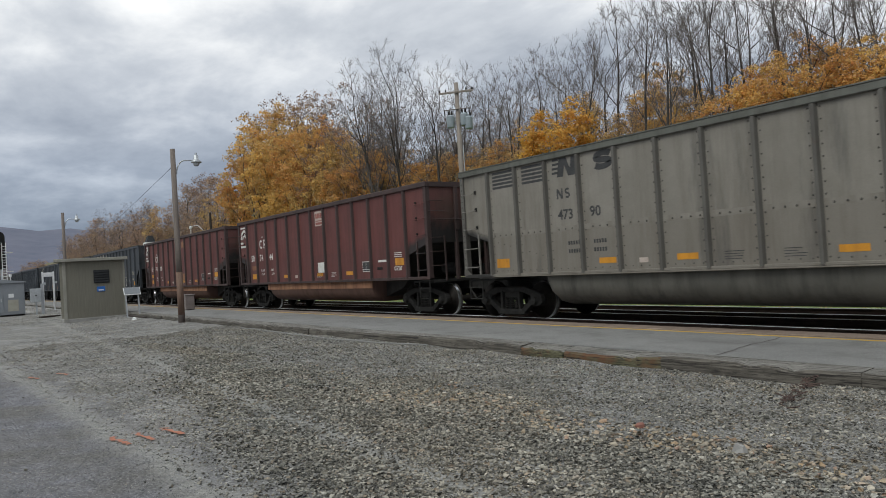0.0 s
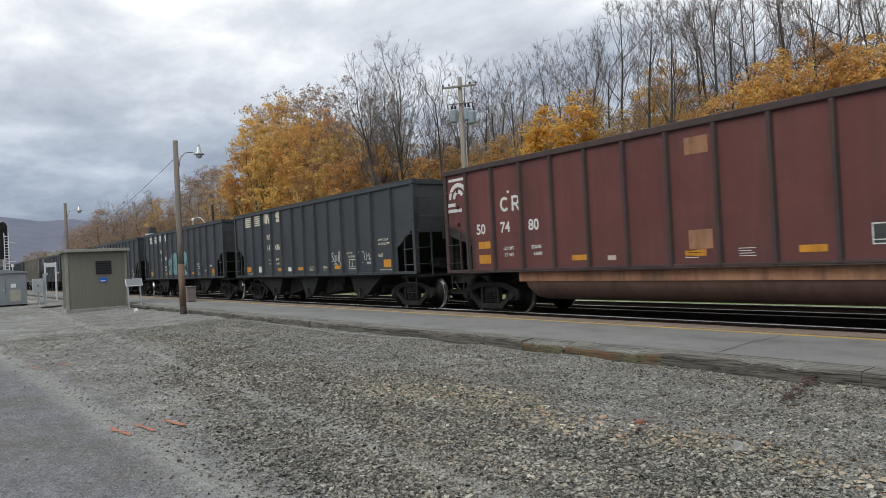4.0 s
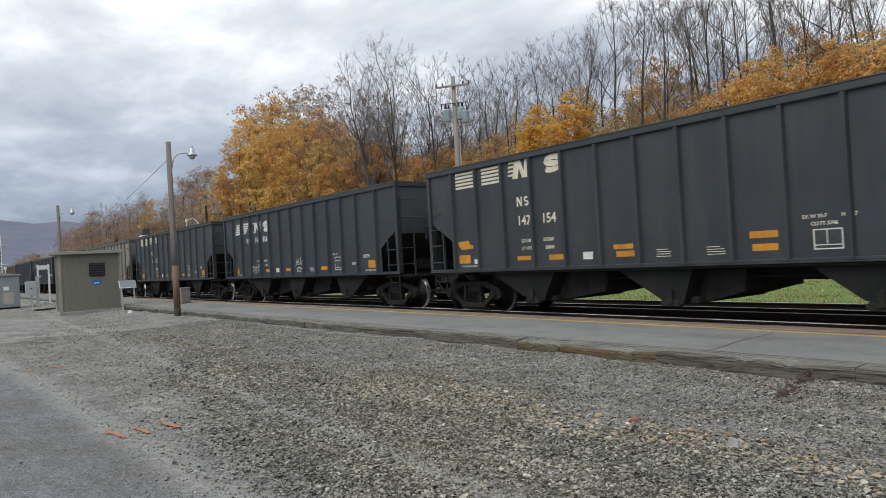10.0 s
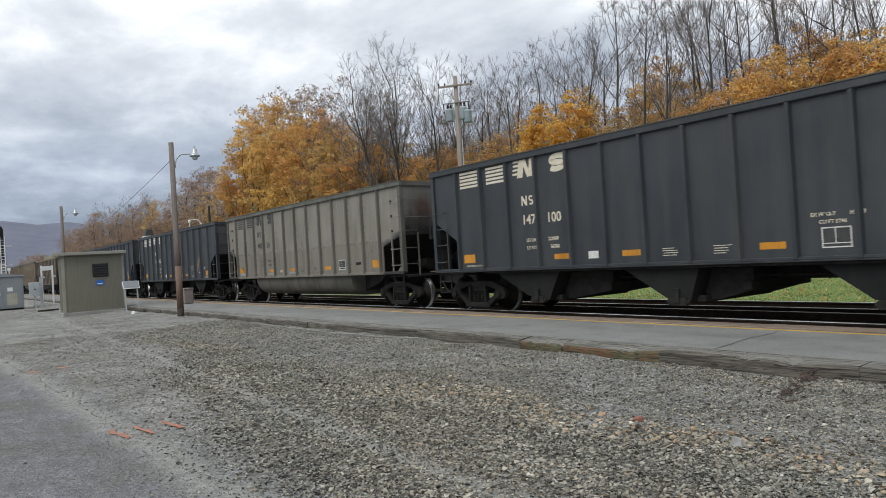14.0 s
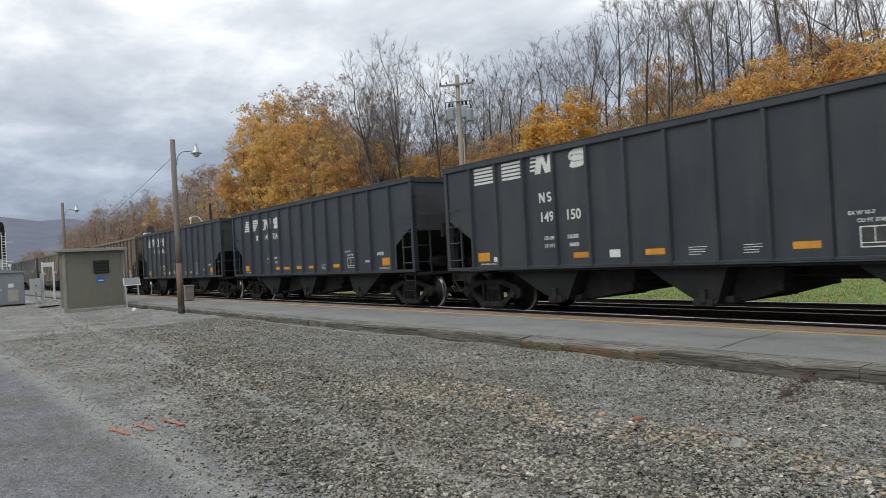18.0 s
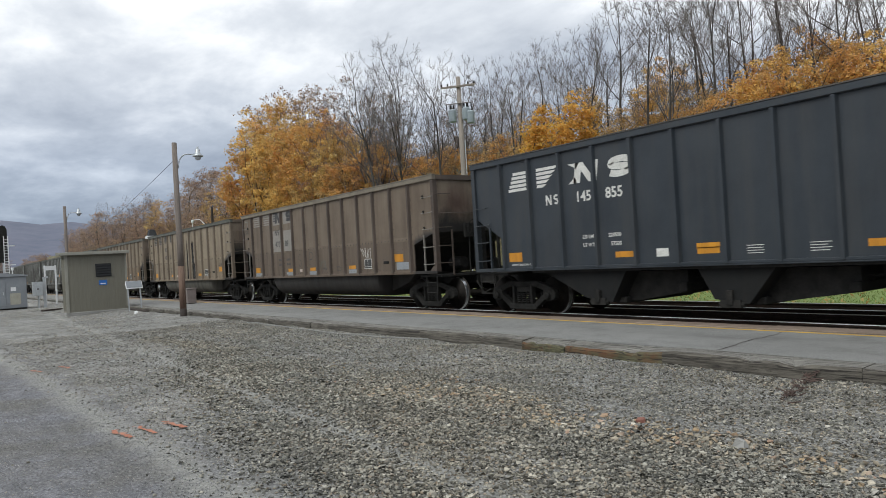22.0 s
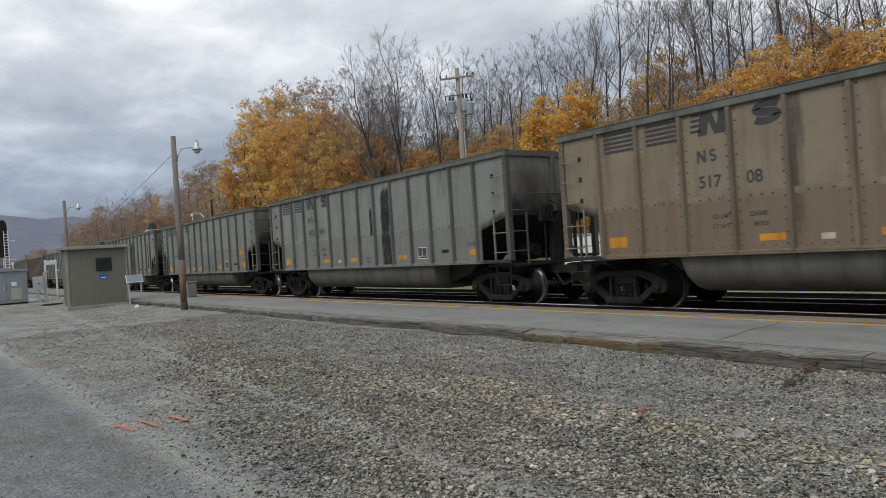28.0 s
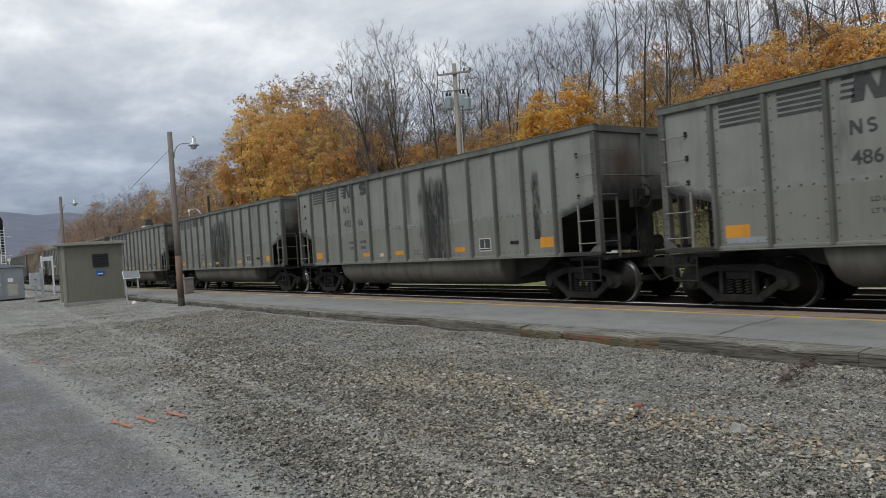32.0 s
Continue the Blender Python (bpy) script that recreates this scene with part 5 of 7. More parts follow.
def scribble(car, x0, z0, wide, high, material, seed, width=0.02, loops=5):
    """Sprayed line drawing in one wandering stroke."""
    r = random.Random(seed)
    pts = []
    for k in range(loops * 8):
        u = k / (loops * 8)
        pts.append((x0 + wide * u + 0.10 * wide * math.sin(k * 1.1 + seed), z0 + high * (0.5 + 0.45 * math.sin(k * 1.35 + r.uniform(-0.5, 0.5)))))
    fine = [(p[0] + (q[0] - p[0]) * u, p[1] + (q[1] - p[1]) * u) for p, q in zip(pts, pts[1:]) for u in (0, 0.5)]
    vs = []
    for k, p in enumerate(fine):
        a_, b_ = fine[max(k - 1, 0)], fine[min(k + 1, len(fine) - 1)]
        m = Vector((-(b_[1] - a_[1]), b_[0] - a_[0])).normalized() * width
        vs += [(p[0] - m.x, FACE - 0.002, p[1] - m.y), (p[0] + m.x, FACE - 0.002, p[1] + m.y)]
    stroke = Shape().add(vs, [(2 * k, 2 * k + 1, 2 * k + 3, 2 * k + 2) for k in range(len(fine) - 1)])
    ink(car, "graffiti", stroke, material, label="sprayed graffiti scrawl")


def stain_material():
    """Soot run: a ragged dark patch that thins out towards its edges."""
    m, n, l, b = mat("soot_stain", 0.8)
    b.inputs["Base Color"].default_value = (0.022, 0.021, 0.021, 1)
    tc = n.new("ShaderNodeTexCoord")
    sep = n.new("ShaderNodeSeparateXYZ")
    l.new(tc.outputs["Generated"], sep.inputs[0])

    def hump(axis, power):
        low = (0, 0, 0) if axis == "X" else (0.9, 0.9, 0.9)
        r = ramp(n, l, sep.outputs[axis], (0.0, low), (0.3, (0.9, 0.9, 0.9)), (0.7, (0.9, 0.9, 0.9)), (1.0, (0, 0, 0)))
        p = n.new("ShaderNodeMath")
        p.operation = "POWER"
        l.new(r, p.inputs[0])
        p.inputs[1].default_value = power
        return p.outputs[0]

    co = coords(n, l)
    streak = noise_at(n, l, co, 4.6, 9, (1.0, 1.0, 0.22), 0.72)
    mul = n.new("ShaderNodeMath")
    mul.operation = "MULTIPLY"
    l.new(hump("X", 0.7), mul.inputs[0])
    l.new(hump("Z", 0.6), mul.inputs[1])
    mul2 = n.new("ShaderNodeMath")
    mul2.operation = "MULTIPLY"
    l.new(mul.outputs[0], mul2.inputs[0])
    l.new(span(n, l, streak, 0.3, 0.66, 0.2, 0.74), mul2.inputs[1])
    fac = ramp(n, l, mul2.outputs[0], (0.23, (0, 0, 0)), (0.50, (0.9, 0.9, 0.9)))
    t = n.new("ShaderNodeBsdfTransparent")
    x = n.new("ShaderNodeMixShader")
    l.new(fac, x.inputs[0])
    l.new(t.outputs[0], x.inputs[1])
    l.new(b.outputs[0], x.inputs[2])
    l.new(x.outputs[0], n["Material Output"].inputs[0])
    return m


STAIN = stain_material()
STEEP = ((((2.25, 1.08), (3.6, 0.44), (4.3, 0.35), (4.75, 1.08)), 5.88), (((6.37, 1.08), (6.72, 0.45), (7.4, 0.37), (7.98, 1.08)), 9.1), (((10.28, 1.08), (10.62, 0.45), (11.38, 0.40), (12.45, 1.08)), 11.9))
SHALLOW = ((((2.25, 1.08), (3.5, 0.46), (4.2, 0.36), (4.6, 1.08)), 5.75), (((6.32, 1.08), (7.42, 0.44), (7.95, 0.37), (8.2, 1.08)), 9.0), (((10.3, 1.08), (11.2, 0.45), (11.7, 0.40), (12.45, 1.08)), 12.1))
CAR_KINDS = {"k": ("hopper", BLACK, BLACK, "black steel open-top coal hopper car", STEEP),
             "f": ("hopper", BLACK_FADED, BLACK_FADED, "faded black steel open-top coal hopper car", STEEP),
             "m": ("hopper", BLACK_FADED, BLACK_FADED, "faded black steel coal hopper car with flatter chutes", SHALLOW),
             "g": ("gondola", GRAY, GRAY_TRIM, "weathered grey aluminium coal gondola with sooty streaks"),
             "w": ("gondola", GRAY_WARM, WARM_TRIM, "weathered beige-grey aluminium coal gondola car"),
             "b": ("gondola", BROWN, BROWN_TRIM, "brown grimy aluminium coal gondola car"),
             "t": ("gondola", TAN, TAN_TRIM, "tan dust-stained aluminium coal gondola car"),
             "u": ("gondola", TAN_DARK, TAN_TRIM, "sooty tan aluminium coal gondola car"),
             "r": ("redgon", RED, RED_DARK, "oxide red steel coal gondola with rusty belly")}
CONSIST = "wrrffmkmwmkkbtugggggbgtggb"
SLACK = {2: -0.10, 12: -0.12, 14: 0.2, 18: 0.1}
templates, CARS = {}, []
for i, code in enumerate(CONSIST):
    place = pose(travel(0) - PITCH * i + SLACK.get(i, 0), TRACK_Y, 0)
    if code not in templates:
        templates[code] = build_car(*CAR_KINDS[code])
        templates[code].matrix_basis = place
        CARS.append(templates[code])
    else:
        CARS.append(copy_thing(templates[code], place))
for i, (code, car) in enumerate(zip(CONSIST, CARS)):
    kind, paint = CAR_KINDS[code][:2]
    decals(car, i, kind, paint)
    for o in car.children_recursive:
        if o.name.startswith("wheelset"):
            WHEELSETS.append(o)

# marks that set single cars apart


def capsule(x0, x1, z0, z1, grow_=0.0, lean=0.0):
    r = (x1 - x0) / 2 + grow_
    c = (x0 + x1) / 2
    top = [(c + lean + r * math.cos(a), z1 - r + grow_ * 2 + r * math.sin(a)) for a in np.linspace(0, math.pi, 9)]
    low = [(c + r * math.cos(a), max(z0 + r - grow_ * 2 + r * 0.6 * math.sin(a), SILL + 0.01)) for a in np.linspace(math.pi, 2 * math.pi, 9)]
    return top + low


def strokes(car, lines, material, x0, z0, wide, high, width=0.014, label="sprayed graffiti tag"):
    """Sprayed lines through points given in a unit box, each a strip with mitred bends."""
    for line in lines:
        pts = [(x0 + wide * u, z0 + high * v) for u, v in line]
        vs = []
        for k, p in enumerate(pts):
            a_, b_ = pts[max(k - 1, 0)], pts[min(k + 1, len(pts) - 1)]
            m = Vector((-(b_[1] - a_[1]), b_[0] - a_[0])).normalized() * width
            vs += [(p[0] - m.x, FACE - 0.018, p[1] - m.y), (p[0] + m.x, FACE - 0.018, p[1] + m.y)]
        ink(car, "graffiti", Shape().add(vs, [(2 * k, 2 * k + 1, 2 * k + 3, 2 * k + 2) for k in range(len(pts) - 1)]), material, label=label)


def arc(cx_, cz_, rx_, rz_, a, b, n=9):
    return [(cx_ + rx_ * math.cos(a + (b - a) * k / (n - 1)), cz_ + rz_ * math.sin(a + (b - a) * k / (n - 1))) for k in range(n)]


# teal bubble lettering: dark halo, joined fill, and the dark inner lines
bubbles = ((4.98, 5.75, 1.14, 1.70, 0.05), (5.12, 5.68, 1.66, 2.22, 0.05), (5.3, 6.0, 1.14, 1.8, 0.1), (5.62, 6.36, 1.15, 2.56, 0.06), (6.22, 6.86, 1.15, 2.56, 0.04), (6.66, 7.36, 1.15, 2.56, 0.06), (7.2, 7.9, 1.15, 2.56, 0.08), (7.68, 8.28, 1.15, 2.54, 0.02), (8.1, 8.7, 1.66, 2.56, 0.06), (8.0, 8.66, 1.13, 1.62, 0.0))
for grow_, dy, m_, nm, lb in ((0.05, 0.001, DARK_INK, "graffiti_outline", "dark sprayed outline"), (0.0, -0.008, TEAL, "graffiti", "teal bubble graffiti")):
    for k, (x0, x1, z0, z1, ln) in enumerate(bubbles):
        ink(CARS[4], nm, flat([capsule(x0, x1, z0, z1, grow_, ln)], FACE - 0.0007 * k + dy), m_, label=lb)
strokes(CARS[4], ([(0.21, 0.02), (0.2, 0.18), (0.215, 0.32), (0.25, 0.4)], [(0.06, 0.52), (0.12, 0.58), (0.19, 0.55), (0.22, 0.42)], arc(0.17, 0.38, 0.06, 0.12, 0.4, 2.9), [(0.375, 0.96), (0.37, 0.72), (0.385, 0.5), (0.42, 0.42), (0.46, 0.4)],
                   [(0.535, 0.9), (0.53, 0.7), (0.535, 0.45), (0.55, 0.2), (0.53, 0.04)], [(0.65, 0.95), (0.66, 0.8), (0.65, 0.6), (0.67, 0.45), (0.71, 0.38)], [(0.66, 0.62), (0.72, 0.7), (0.78, 0.66), (0.82, 0.5), (0.8, 0.3), (0.79, 0.03)],
                   [(0.84, 0.97), (0.83, 0.85), (0.845, 0.7), (0.87, 0.66)], [(0.99, 0.6), (0.93, 0.5), (0.9, 0.38), (0.95, 0.34)], [(0.06, 0.3), (0.13, 0.34), (0.2, 0.3)]), DARK_INK, 4.98, 1.14, 3.75, 1.44, 0.021, "dark inner graffiti line")
for cx_, cz_, r_ in ((8.98, 1.79, 0.25),):
    ink(CARS[4], "graffiti", flat([[(cx_ + r_ * 0.9 * math.cos(a), cz_ + r_ * math.sin(a)) for a in np.linspace(0, 2 * math.pi, 17)[:-1]]]), TEAL)
scribble(CARS[4], 8.80, 1.70, 0.34, 0.2, DARK_INK, 31, 0.012, 1)
tagged(CARS[4], "black coal hopper car with large teal graffiti")
strokes(CARS[3], ([(0.2, 0.8), (0.1, 0.9), (0.02, 0.8), (0.08, 0.65), (0.16, 0.5), (0.12, 0.3), (0.02, 0.35)], arc(0.32, 0.5, 0.1, 0.22, 0.0, 6.2), [(0.48, 0.75), (0.52, 0.3), (0.6, 0.6), (0.66, 0.28), (0.74, 0.9), (0.86, 1.0), (0.8, 0.3), (0.96, 0.0)], [(0.25, 0.12), (0.42, 0.18), (0.55, 0.1)]), WHITE_INK, 9.32, 1.40, 0.72, 0.52, 0.014)
strokes(CARS[3], ([(0.0, 1.0), (0.2, 0.9), (0.28, 0.3), (0.45, 0.35), (0.5, 0.9), (0.58, 0.4), (0.66, 0.85), (0.72, 0.3)], [(0.74, 0.75), (0.78, 0.2), (1.0, 0.7)], [(0.78, 0.45), (0.98, 0.1)], [(0.0, 0.1), (0.05, 0.15)]), WHITE_INK, 11.45, 1.42, 0.62, 0.44, 0.012)
tagged(CARS[3], "black coal hopper car with white sprayed tag")
strokes(CARS[6], ([(0.0, 0.85), (0.24, 0.95)], [(0.12, 0.9), (0.12, 0.15)], [(0.28, 0.1), (0.28, 0.9), (0.42, 0.8), (0.38, 0.55), (0.29, 0.5), (0.44, 0.15)], [(0.52, 0.9), (0.52, 0.15)], [(0.76, 0.85), (0.63, 0.85), (0.62, 0.6), (0.76, 0.5), (0.75, 0.22), (0.6, 0.2)], [(0.8, 0.9), (1.02, 0.98)], [(0.91, 0.94), (0.9, 0.15)], [(0.3, 0.0), (0.5, 0.04)]), WHITE_INK, 3.16, 1.25, 0.9, 0.34, 0.011)
strokes(CARS[6], ([(0.0, 0.3), (0.15, 0.4), (0.25, 1.0), (0.32, 0.4)], [(0.14, 0.6), (0.36, 0.62)], [(0.38, 0.9), (0.42, 0.4), (0.5, 0.62), (0.54, 0.4)], arc(0.66, 0.58, 0.07, 0.16, 0.0, 6.2), arc(0.6, 0.92, 0.05, 0.09, 0.0, 6.2), arc(0.88, 0.5, 0.1, 0.2, 0.2, 5.4), [(0.15, 0.05), (0.4, 0.2), (0.62, 0.08), (0.98, 0.02)]), WHITE_INK, 7.38, 1.34, 0.8, 0.46, 0.011)
tagged(CARS[6], "black coal hopper car with white sprayed tags")
strokes(CARS[10], ([(0.0, 0.7), (0.12, 0.95), (0.1, 0.5), (0.25, 0.85), (0.3, 0.5), (0.42, 0.8), (0.45, 0.45), (0.6, 0.75), (0.62, 0.4), (0.8, 0.6)], [(0.5, 0.7), (0.72, 0.85), (0.7, 0.5), (1.0, 0.0)]), CHORD_GREY, 6.47, 1.72, 0.64, 0.24, 0.011, "faint scrawled tag")
leafpoly = [(11.42, 1.48), (11.44, 1.78), (11.6, 2.04), (11.8, 2.24), (11.9, 2.24), (11.84, 1.98), (11.7, 1.75), (11.52, 1.52)]
ink(CARS[9], "graffiti", flat([leafpoly]), RUSTY_SPRAY, label="rust-brown leaf-shaped graffiti")
tagged(CARS[9], "black coal hopper car with brown leaf graffiti")
ink(CARS[5], "tape_remnant", flat([[(1.26, 1.76), (1.4, 1.66), (1.87, 1.68), (1.86, 1.76), (1.72, 1.8), (1.7, 1.89), (1.26, 1.87)]]), YELLOW, label="torn yellow tape")
ink(CARS[12], "stencil_frame", flat([rect(0.2, 0.58, 3.24, 3.27), rect(0.2, 0.58, 3.54, 3.57), rect(0.2, 0.23, 3.27, 3.54), rect(0.55, 0.58, 3.27, 3.54)]), GRAY)
strokes(CARS[12], (arc(0.09, 0.75, 0.07, 0.2, 0.5, 4.4), arc(0.09, 0.3, 0.07, 0.2, 1.6, -2.4), [(0.25, 0.1), (0.27, 0.95)], arc(0.3, 0.75, 0.1, 0.2, 1.6, -1.6), arc(0.56, 0.6, 0.09, 0.3, 0.0, 6.2), [(0.75, 0.2), (0.75, 1.0)], [(0.98, 1.0), (0.76, 0.55), (1.0, 0.15)]), DARK_INK, 0.1, 2.96, 0.62, 0.24, 0.011, "dark scrawled letters")
strokes(CARS[12], (arc(0.5, 0.75, 0.4, 0.22, 0.3, 4.4, 12), arc(0.5, 0.3, 0.4, 0.24, 1.6, -2.6, 12)), DARK_INK, 5.58, 1.46, 0.26, 0.5, 0.009, "thin dark scrawled letter")
strokes(CARS[12], ([(0.1, 0.0), (0.15, 1.0)], arc(0.2, 0.72, 0.75, 0.27, 1.6, -1.6, 12)), DARK_INK, 6.5, 1.48, 0.36, 0.52, 0.009, "thin dark scrawled letter")
scribble(CARS[12], 7.3, 1.3, 0.6, 0.4, CHORD_GREY, 14, 0.008, 3)
scribble(CARS[12], 10.35, 1.62, 0.65, 0.36, WHITE_INK, 17, 0.008, 3)
for i, spots in {15: ((7.86, 8.08, 2.1, 3.1), (8.44, 9.36, 1.13, 2.2), (8.46, 9.24, 1.8, 3.0), (8.52, 9.3, 2.4, 3.66)), 13: ((7.56, 7.86, 1.13, 3.6), (8.36, 9.06, 1.13, 2.2), (8.4, 8.9, 2.0, 3.3)), 17: ((7.6, 9.7, 1.15, 3.65), (12.5, 12.9, 1.5, 3.3)), 18: ((5.3, 9.3, 1.15, 3.6),)}.items():
    for a, b, c, d in spots:
        for deep in (0.002, 0.001)[:2 if i in (13, 15) else 1]:
            ink(CARS[i], "soot_stain", flat([rect(a, b, c, d)], FACE + deep), STAIN, label="black soot stain")

# ---- trees and undergrowth ----


def grow(seed, height, low, rx, targets, direct=0.4, waist=0.55):
    """Branch skeleton that reaches evenly into a rounded crown: points, parents, radii, and the twig ends."""
    g = np.random.default_rng(seed)
    zc, rz = height * (low + 1) / 2, height * (1 - low) / 2
    goal = []
    while len(goal) < targets:
        p = g.uniform(-1, 1, 3)
        q = p * np.array([1, 1, 1 if p[2] > 0 else 1 / (2 * waist)])
        rr_ = np.linalg.norm(q)
        lump = 0.86 + 0.14 * math.sin(3.1 * p[0] + seed) * math.sin(2.7 * p[1] + 2.3 * p[2] + seed)
        if rr_ < lump and g.random() < 0.1 + 0.9 * rr_ ** 1.7:
            goal.append((p[0] * rx, p[1] * rx, zc + p[2] * rz))
    goal = np.array(goal)
    pts, par, way = [np.array([0.0, 0.0, -0.4])], [-1], [0.0]
    first = height * max(low * 0.8, 0.05)
    for k in range(1, 5):
        u = k / 4
        pts.append(np.array([g.normal(0, 0.06), g.normal(0, 0.06), first * u]))
        par.append(k - 1)
        way.append(way[-1] + first / 4)
    order = np.argsort(np.linalg.norm(goal - pts[-1], axis=1))
    tips = []
    arr = np.zeros((targets * 16 + 16, 3))
    dist = np.zeros(targets * 16 + 16)
    n = len(pts)
    arr[:n], dist[:n] = np.array(pts), np.array(way)
    for j in order:
        t = goal[j]
        d = np.linalg.norm(arr[2:n] - t, axis=1)
        back = np.maximum(arr[2:n, 2] - t[2], 0) * 0.5
        i = int(np.argmin(d + direct * dist[2:n] + back)) + 2
        d = d[i - 2]
        head = arr[i] - arr[par[i]]
        head = head / (np.linalg.norm(head) + 1e-9)
        m = int(np.clip(d / 0.75, 1, 12))
        ctrl = arr[i] + (head * 0.3 + (t - arr[i]) / (d + 1e-9) * 0.6 + np.array([0, 0, 0.14])) * d * 0.45
        prev = i
        for k in range(1, m + 1):
            u = k / m
            p = (1 - u) ** 2 * arr[i] + 2 * u * (1 - u) * ctrl + u * u * t + (g.normal(0, 0.02, 3) if k < m else 0)
            arr[n], dist[n] = p, dist[prev] + d / m
            par.append(prev)
            prev = n
            n += 1
        tips.append(prev)
    arr = arr[:n]
    load = np.zeros(n)
    load[tips] = 1
    for k in range(n - 1, 0, -1):
        load[par[k]] += load[k]
    # limbs draw themselves straighter as they thicken
    pa = np.array([max(k, 0) for k in par])
    main = np.arange(n)
    best = np.zeros(n)
    for k in range(1, n):
        if load[k] > best[pa[k]]:
            best[pa[k]], main[pa[k]] = load[k], k
    inner = (main != np.arange(n)) & (np.arange(n) > 1)
    for _ in range(5):
        calm = 0.4 * arr + 0.3 * (arr[pa] + arr[main])
        arr[inner] = calm[inner]
    return arr, par, load, tips


def fork(seed, height, low, reach, trunks=1, lean=0.0, tilt=0.0, rise=0.10):
    """Branch skeleton that divides level by level: trunk, limbs, branches, twigs; points, parents, loads, ends."""
    g = np.random.default_rng(seed)
    pts, par, tips = [np.array([0.0, 0.0, -0.4])], [-1], []
    steps, shake, gap = (11, 9, 6, 4, 2), (0.045, 0.10, 0.13, 0.15, 0.17), (1.0, 0.75, 0.8, 0.85)
    todo = []
    for k in range(trunks):
        a = 2 * math.pi * k / trunks + seed
        d = np.array([lean + tilt * math.cos(a), tilt * math.sin(a), 1.0])
        todo.append((0, d / np.linalg.norm(d), height * (0.8 if k == 0 else g.uniform(0.62, 0.78)), 0))
    while todo:
        i, d, length, level = todo.pop()
        m = steps[level] if length > 0.9 else 2
        spin = g.uniform(0, 6.28)
        for k in range(1, m + 1):
            d = d + g.normal(0, shake[level], 3) + np.array([0, 0, rise if level else 0.04])
            d /= np.linalg.norm(d)
            pts.append(pts[i] + d * length / m)
            par.append(i)
            i = len(pts) - 1
            u = k / m
            if level == 4 or k == m or u < (low if level == 0 else 0.2):
                continue
            for _ in range(2 if level == 0 and g.random() < 0.5 else 1):
                if g.random() > gap[level]:
                    continue
                spin += 2.4 + g.normal(0, 0.4)
                side = np.cross(d, (math.cos(spin), math.sin(spin), 0.3))
                side /= np.linalg.norm(side) + 1e-9
                open_ = g.uniform(0.5, 0.9) * (1.0 if level else 1.2 - 0.45 * u)
                away = d * math.cos(open_) + side * math.sin(open_)
                far = height * reach * (1.0 - 0.55 * u) if level == 0 else length * g.uniform(0.42, 0.68) * (1.25 - u)
                if far > 0.22:
                    todo.append((i, away, far, level + 1))
        tips.append(i)
    arr = np.array(pts)
    load = np.zeros(len(arr))
    load[tips] = 1
    for k in range(len(arr) - 1, 0, -1):
        load[par[k]] += load[k]
    return arr, par, load, tips


def branch_mesh(name, skel, material, lo, hi, tip=0.0065, power=0.72):
    """Tubes along the skeleton for the limbs that carry between lo and hi twig ends."""
    arr, par, load, tips = skel
    rad = tip * np.maximum(load, 1) ** power
    vs, fs, base = [], [], 0
    dirs = np.zeros_like(arr)
    for k in range(1, len(arr)):
        dirs[k] = arr[k] - arr[par[k]]
    dirs[0] = (0, 0, 1)
    dirs /= np.linalg.norm(dirs, axis=1)[:, None] + 1e-9
    for k in range(1, len(arr)):
        if not lo <= load[k] < hi:
            continue
        i = par[k]
        sides = 6 if load[k] > 60 else 3
        near = rad[i] if load[k] > 0.55 * load[i] else rad[k] * 1.15
        for p, d, r_ in ((arr[i], dirs[k] if load[k] < 0.55 * load[i] else dirs[i], near), (arr[k], dirs[k], rad[k] * (0.6 if load[k] <= 1 else 1))):
            s = np.cross(d, (0.31, 0.92, 0.112))
            s /= np.linalg.norm(s) + 1e-9
            u = np.cross(s, d)
            for q in range(sides):
                a = 2 * math.pi * q / sides
                vs.append(p + r_ * (math.cos(a) * s + math.sin(a) * u))
        for q in range(sides):
            fs.append((base + q, base + (q + 1) % sides, base + sides + (q + 1) % sides, base + sides + q))
        base += 2 * sides
    return fast_mesh(name, np.array(vs), np.array(fs), material)


def leaf_clumps(g, centres, per, radius, size, heart, face=0.75):
    """Leaves on small domes round the twig ends, turned up and outwards."""
    c = np.repeat(centres, per, axis=0)
    n = len(c)
    d = g.normal(0, 1, (n, 3))
    d[:, 2] = d[:, 2] * 0.75 + 0.25
    d /= np.linalg.norm(d, axis=1)[:, None]
    r_ = radius * np.repeat(g.uniform(0.65, 1.3, len(centres)), per)[:, None] * g.random((n, 1)) ** 0.45
    c = c + d * r_ * np.array([1.15, 1.15, 0.8])
    out = c - heart
    out /= np.linalg.norm(out, axis=1)[:, None] + 1e-9
    nrm = g.normal(0, 0.55, (n, 3)) + face * (d * 0.6 + out * 0.4) + np.array([0, 0, 0.45])
    nrm /= np.linalg.norm(nrm, axis=1)[:, None]
    a = np.cross(nrm, g.normal(0, 1, (n, 3)))
    a /= np.linalg.norm(a, axis=1)[:, None] + 1e-9
    b = np.cross(nrm, a)
    s = size * g.uniform(0.6, 1.3, (n, 1))
    v = np.stack([c - a * s * 0.7 - b * s * 0.35, c + a * s * 0.7 - b * s * 0.35, c + b * s * 0.8], 1).reshape(-1, 3)
    return v, np.arange(3 * n).reshape(-1, 3)


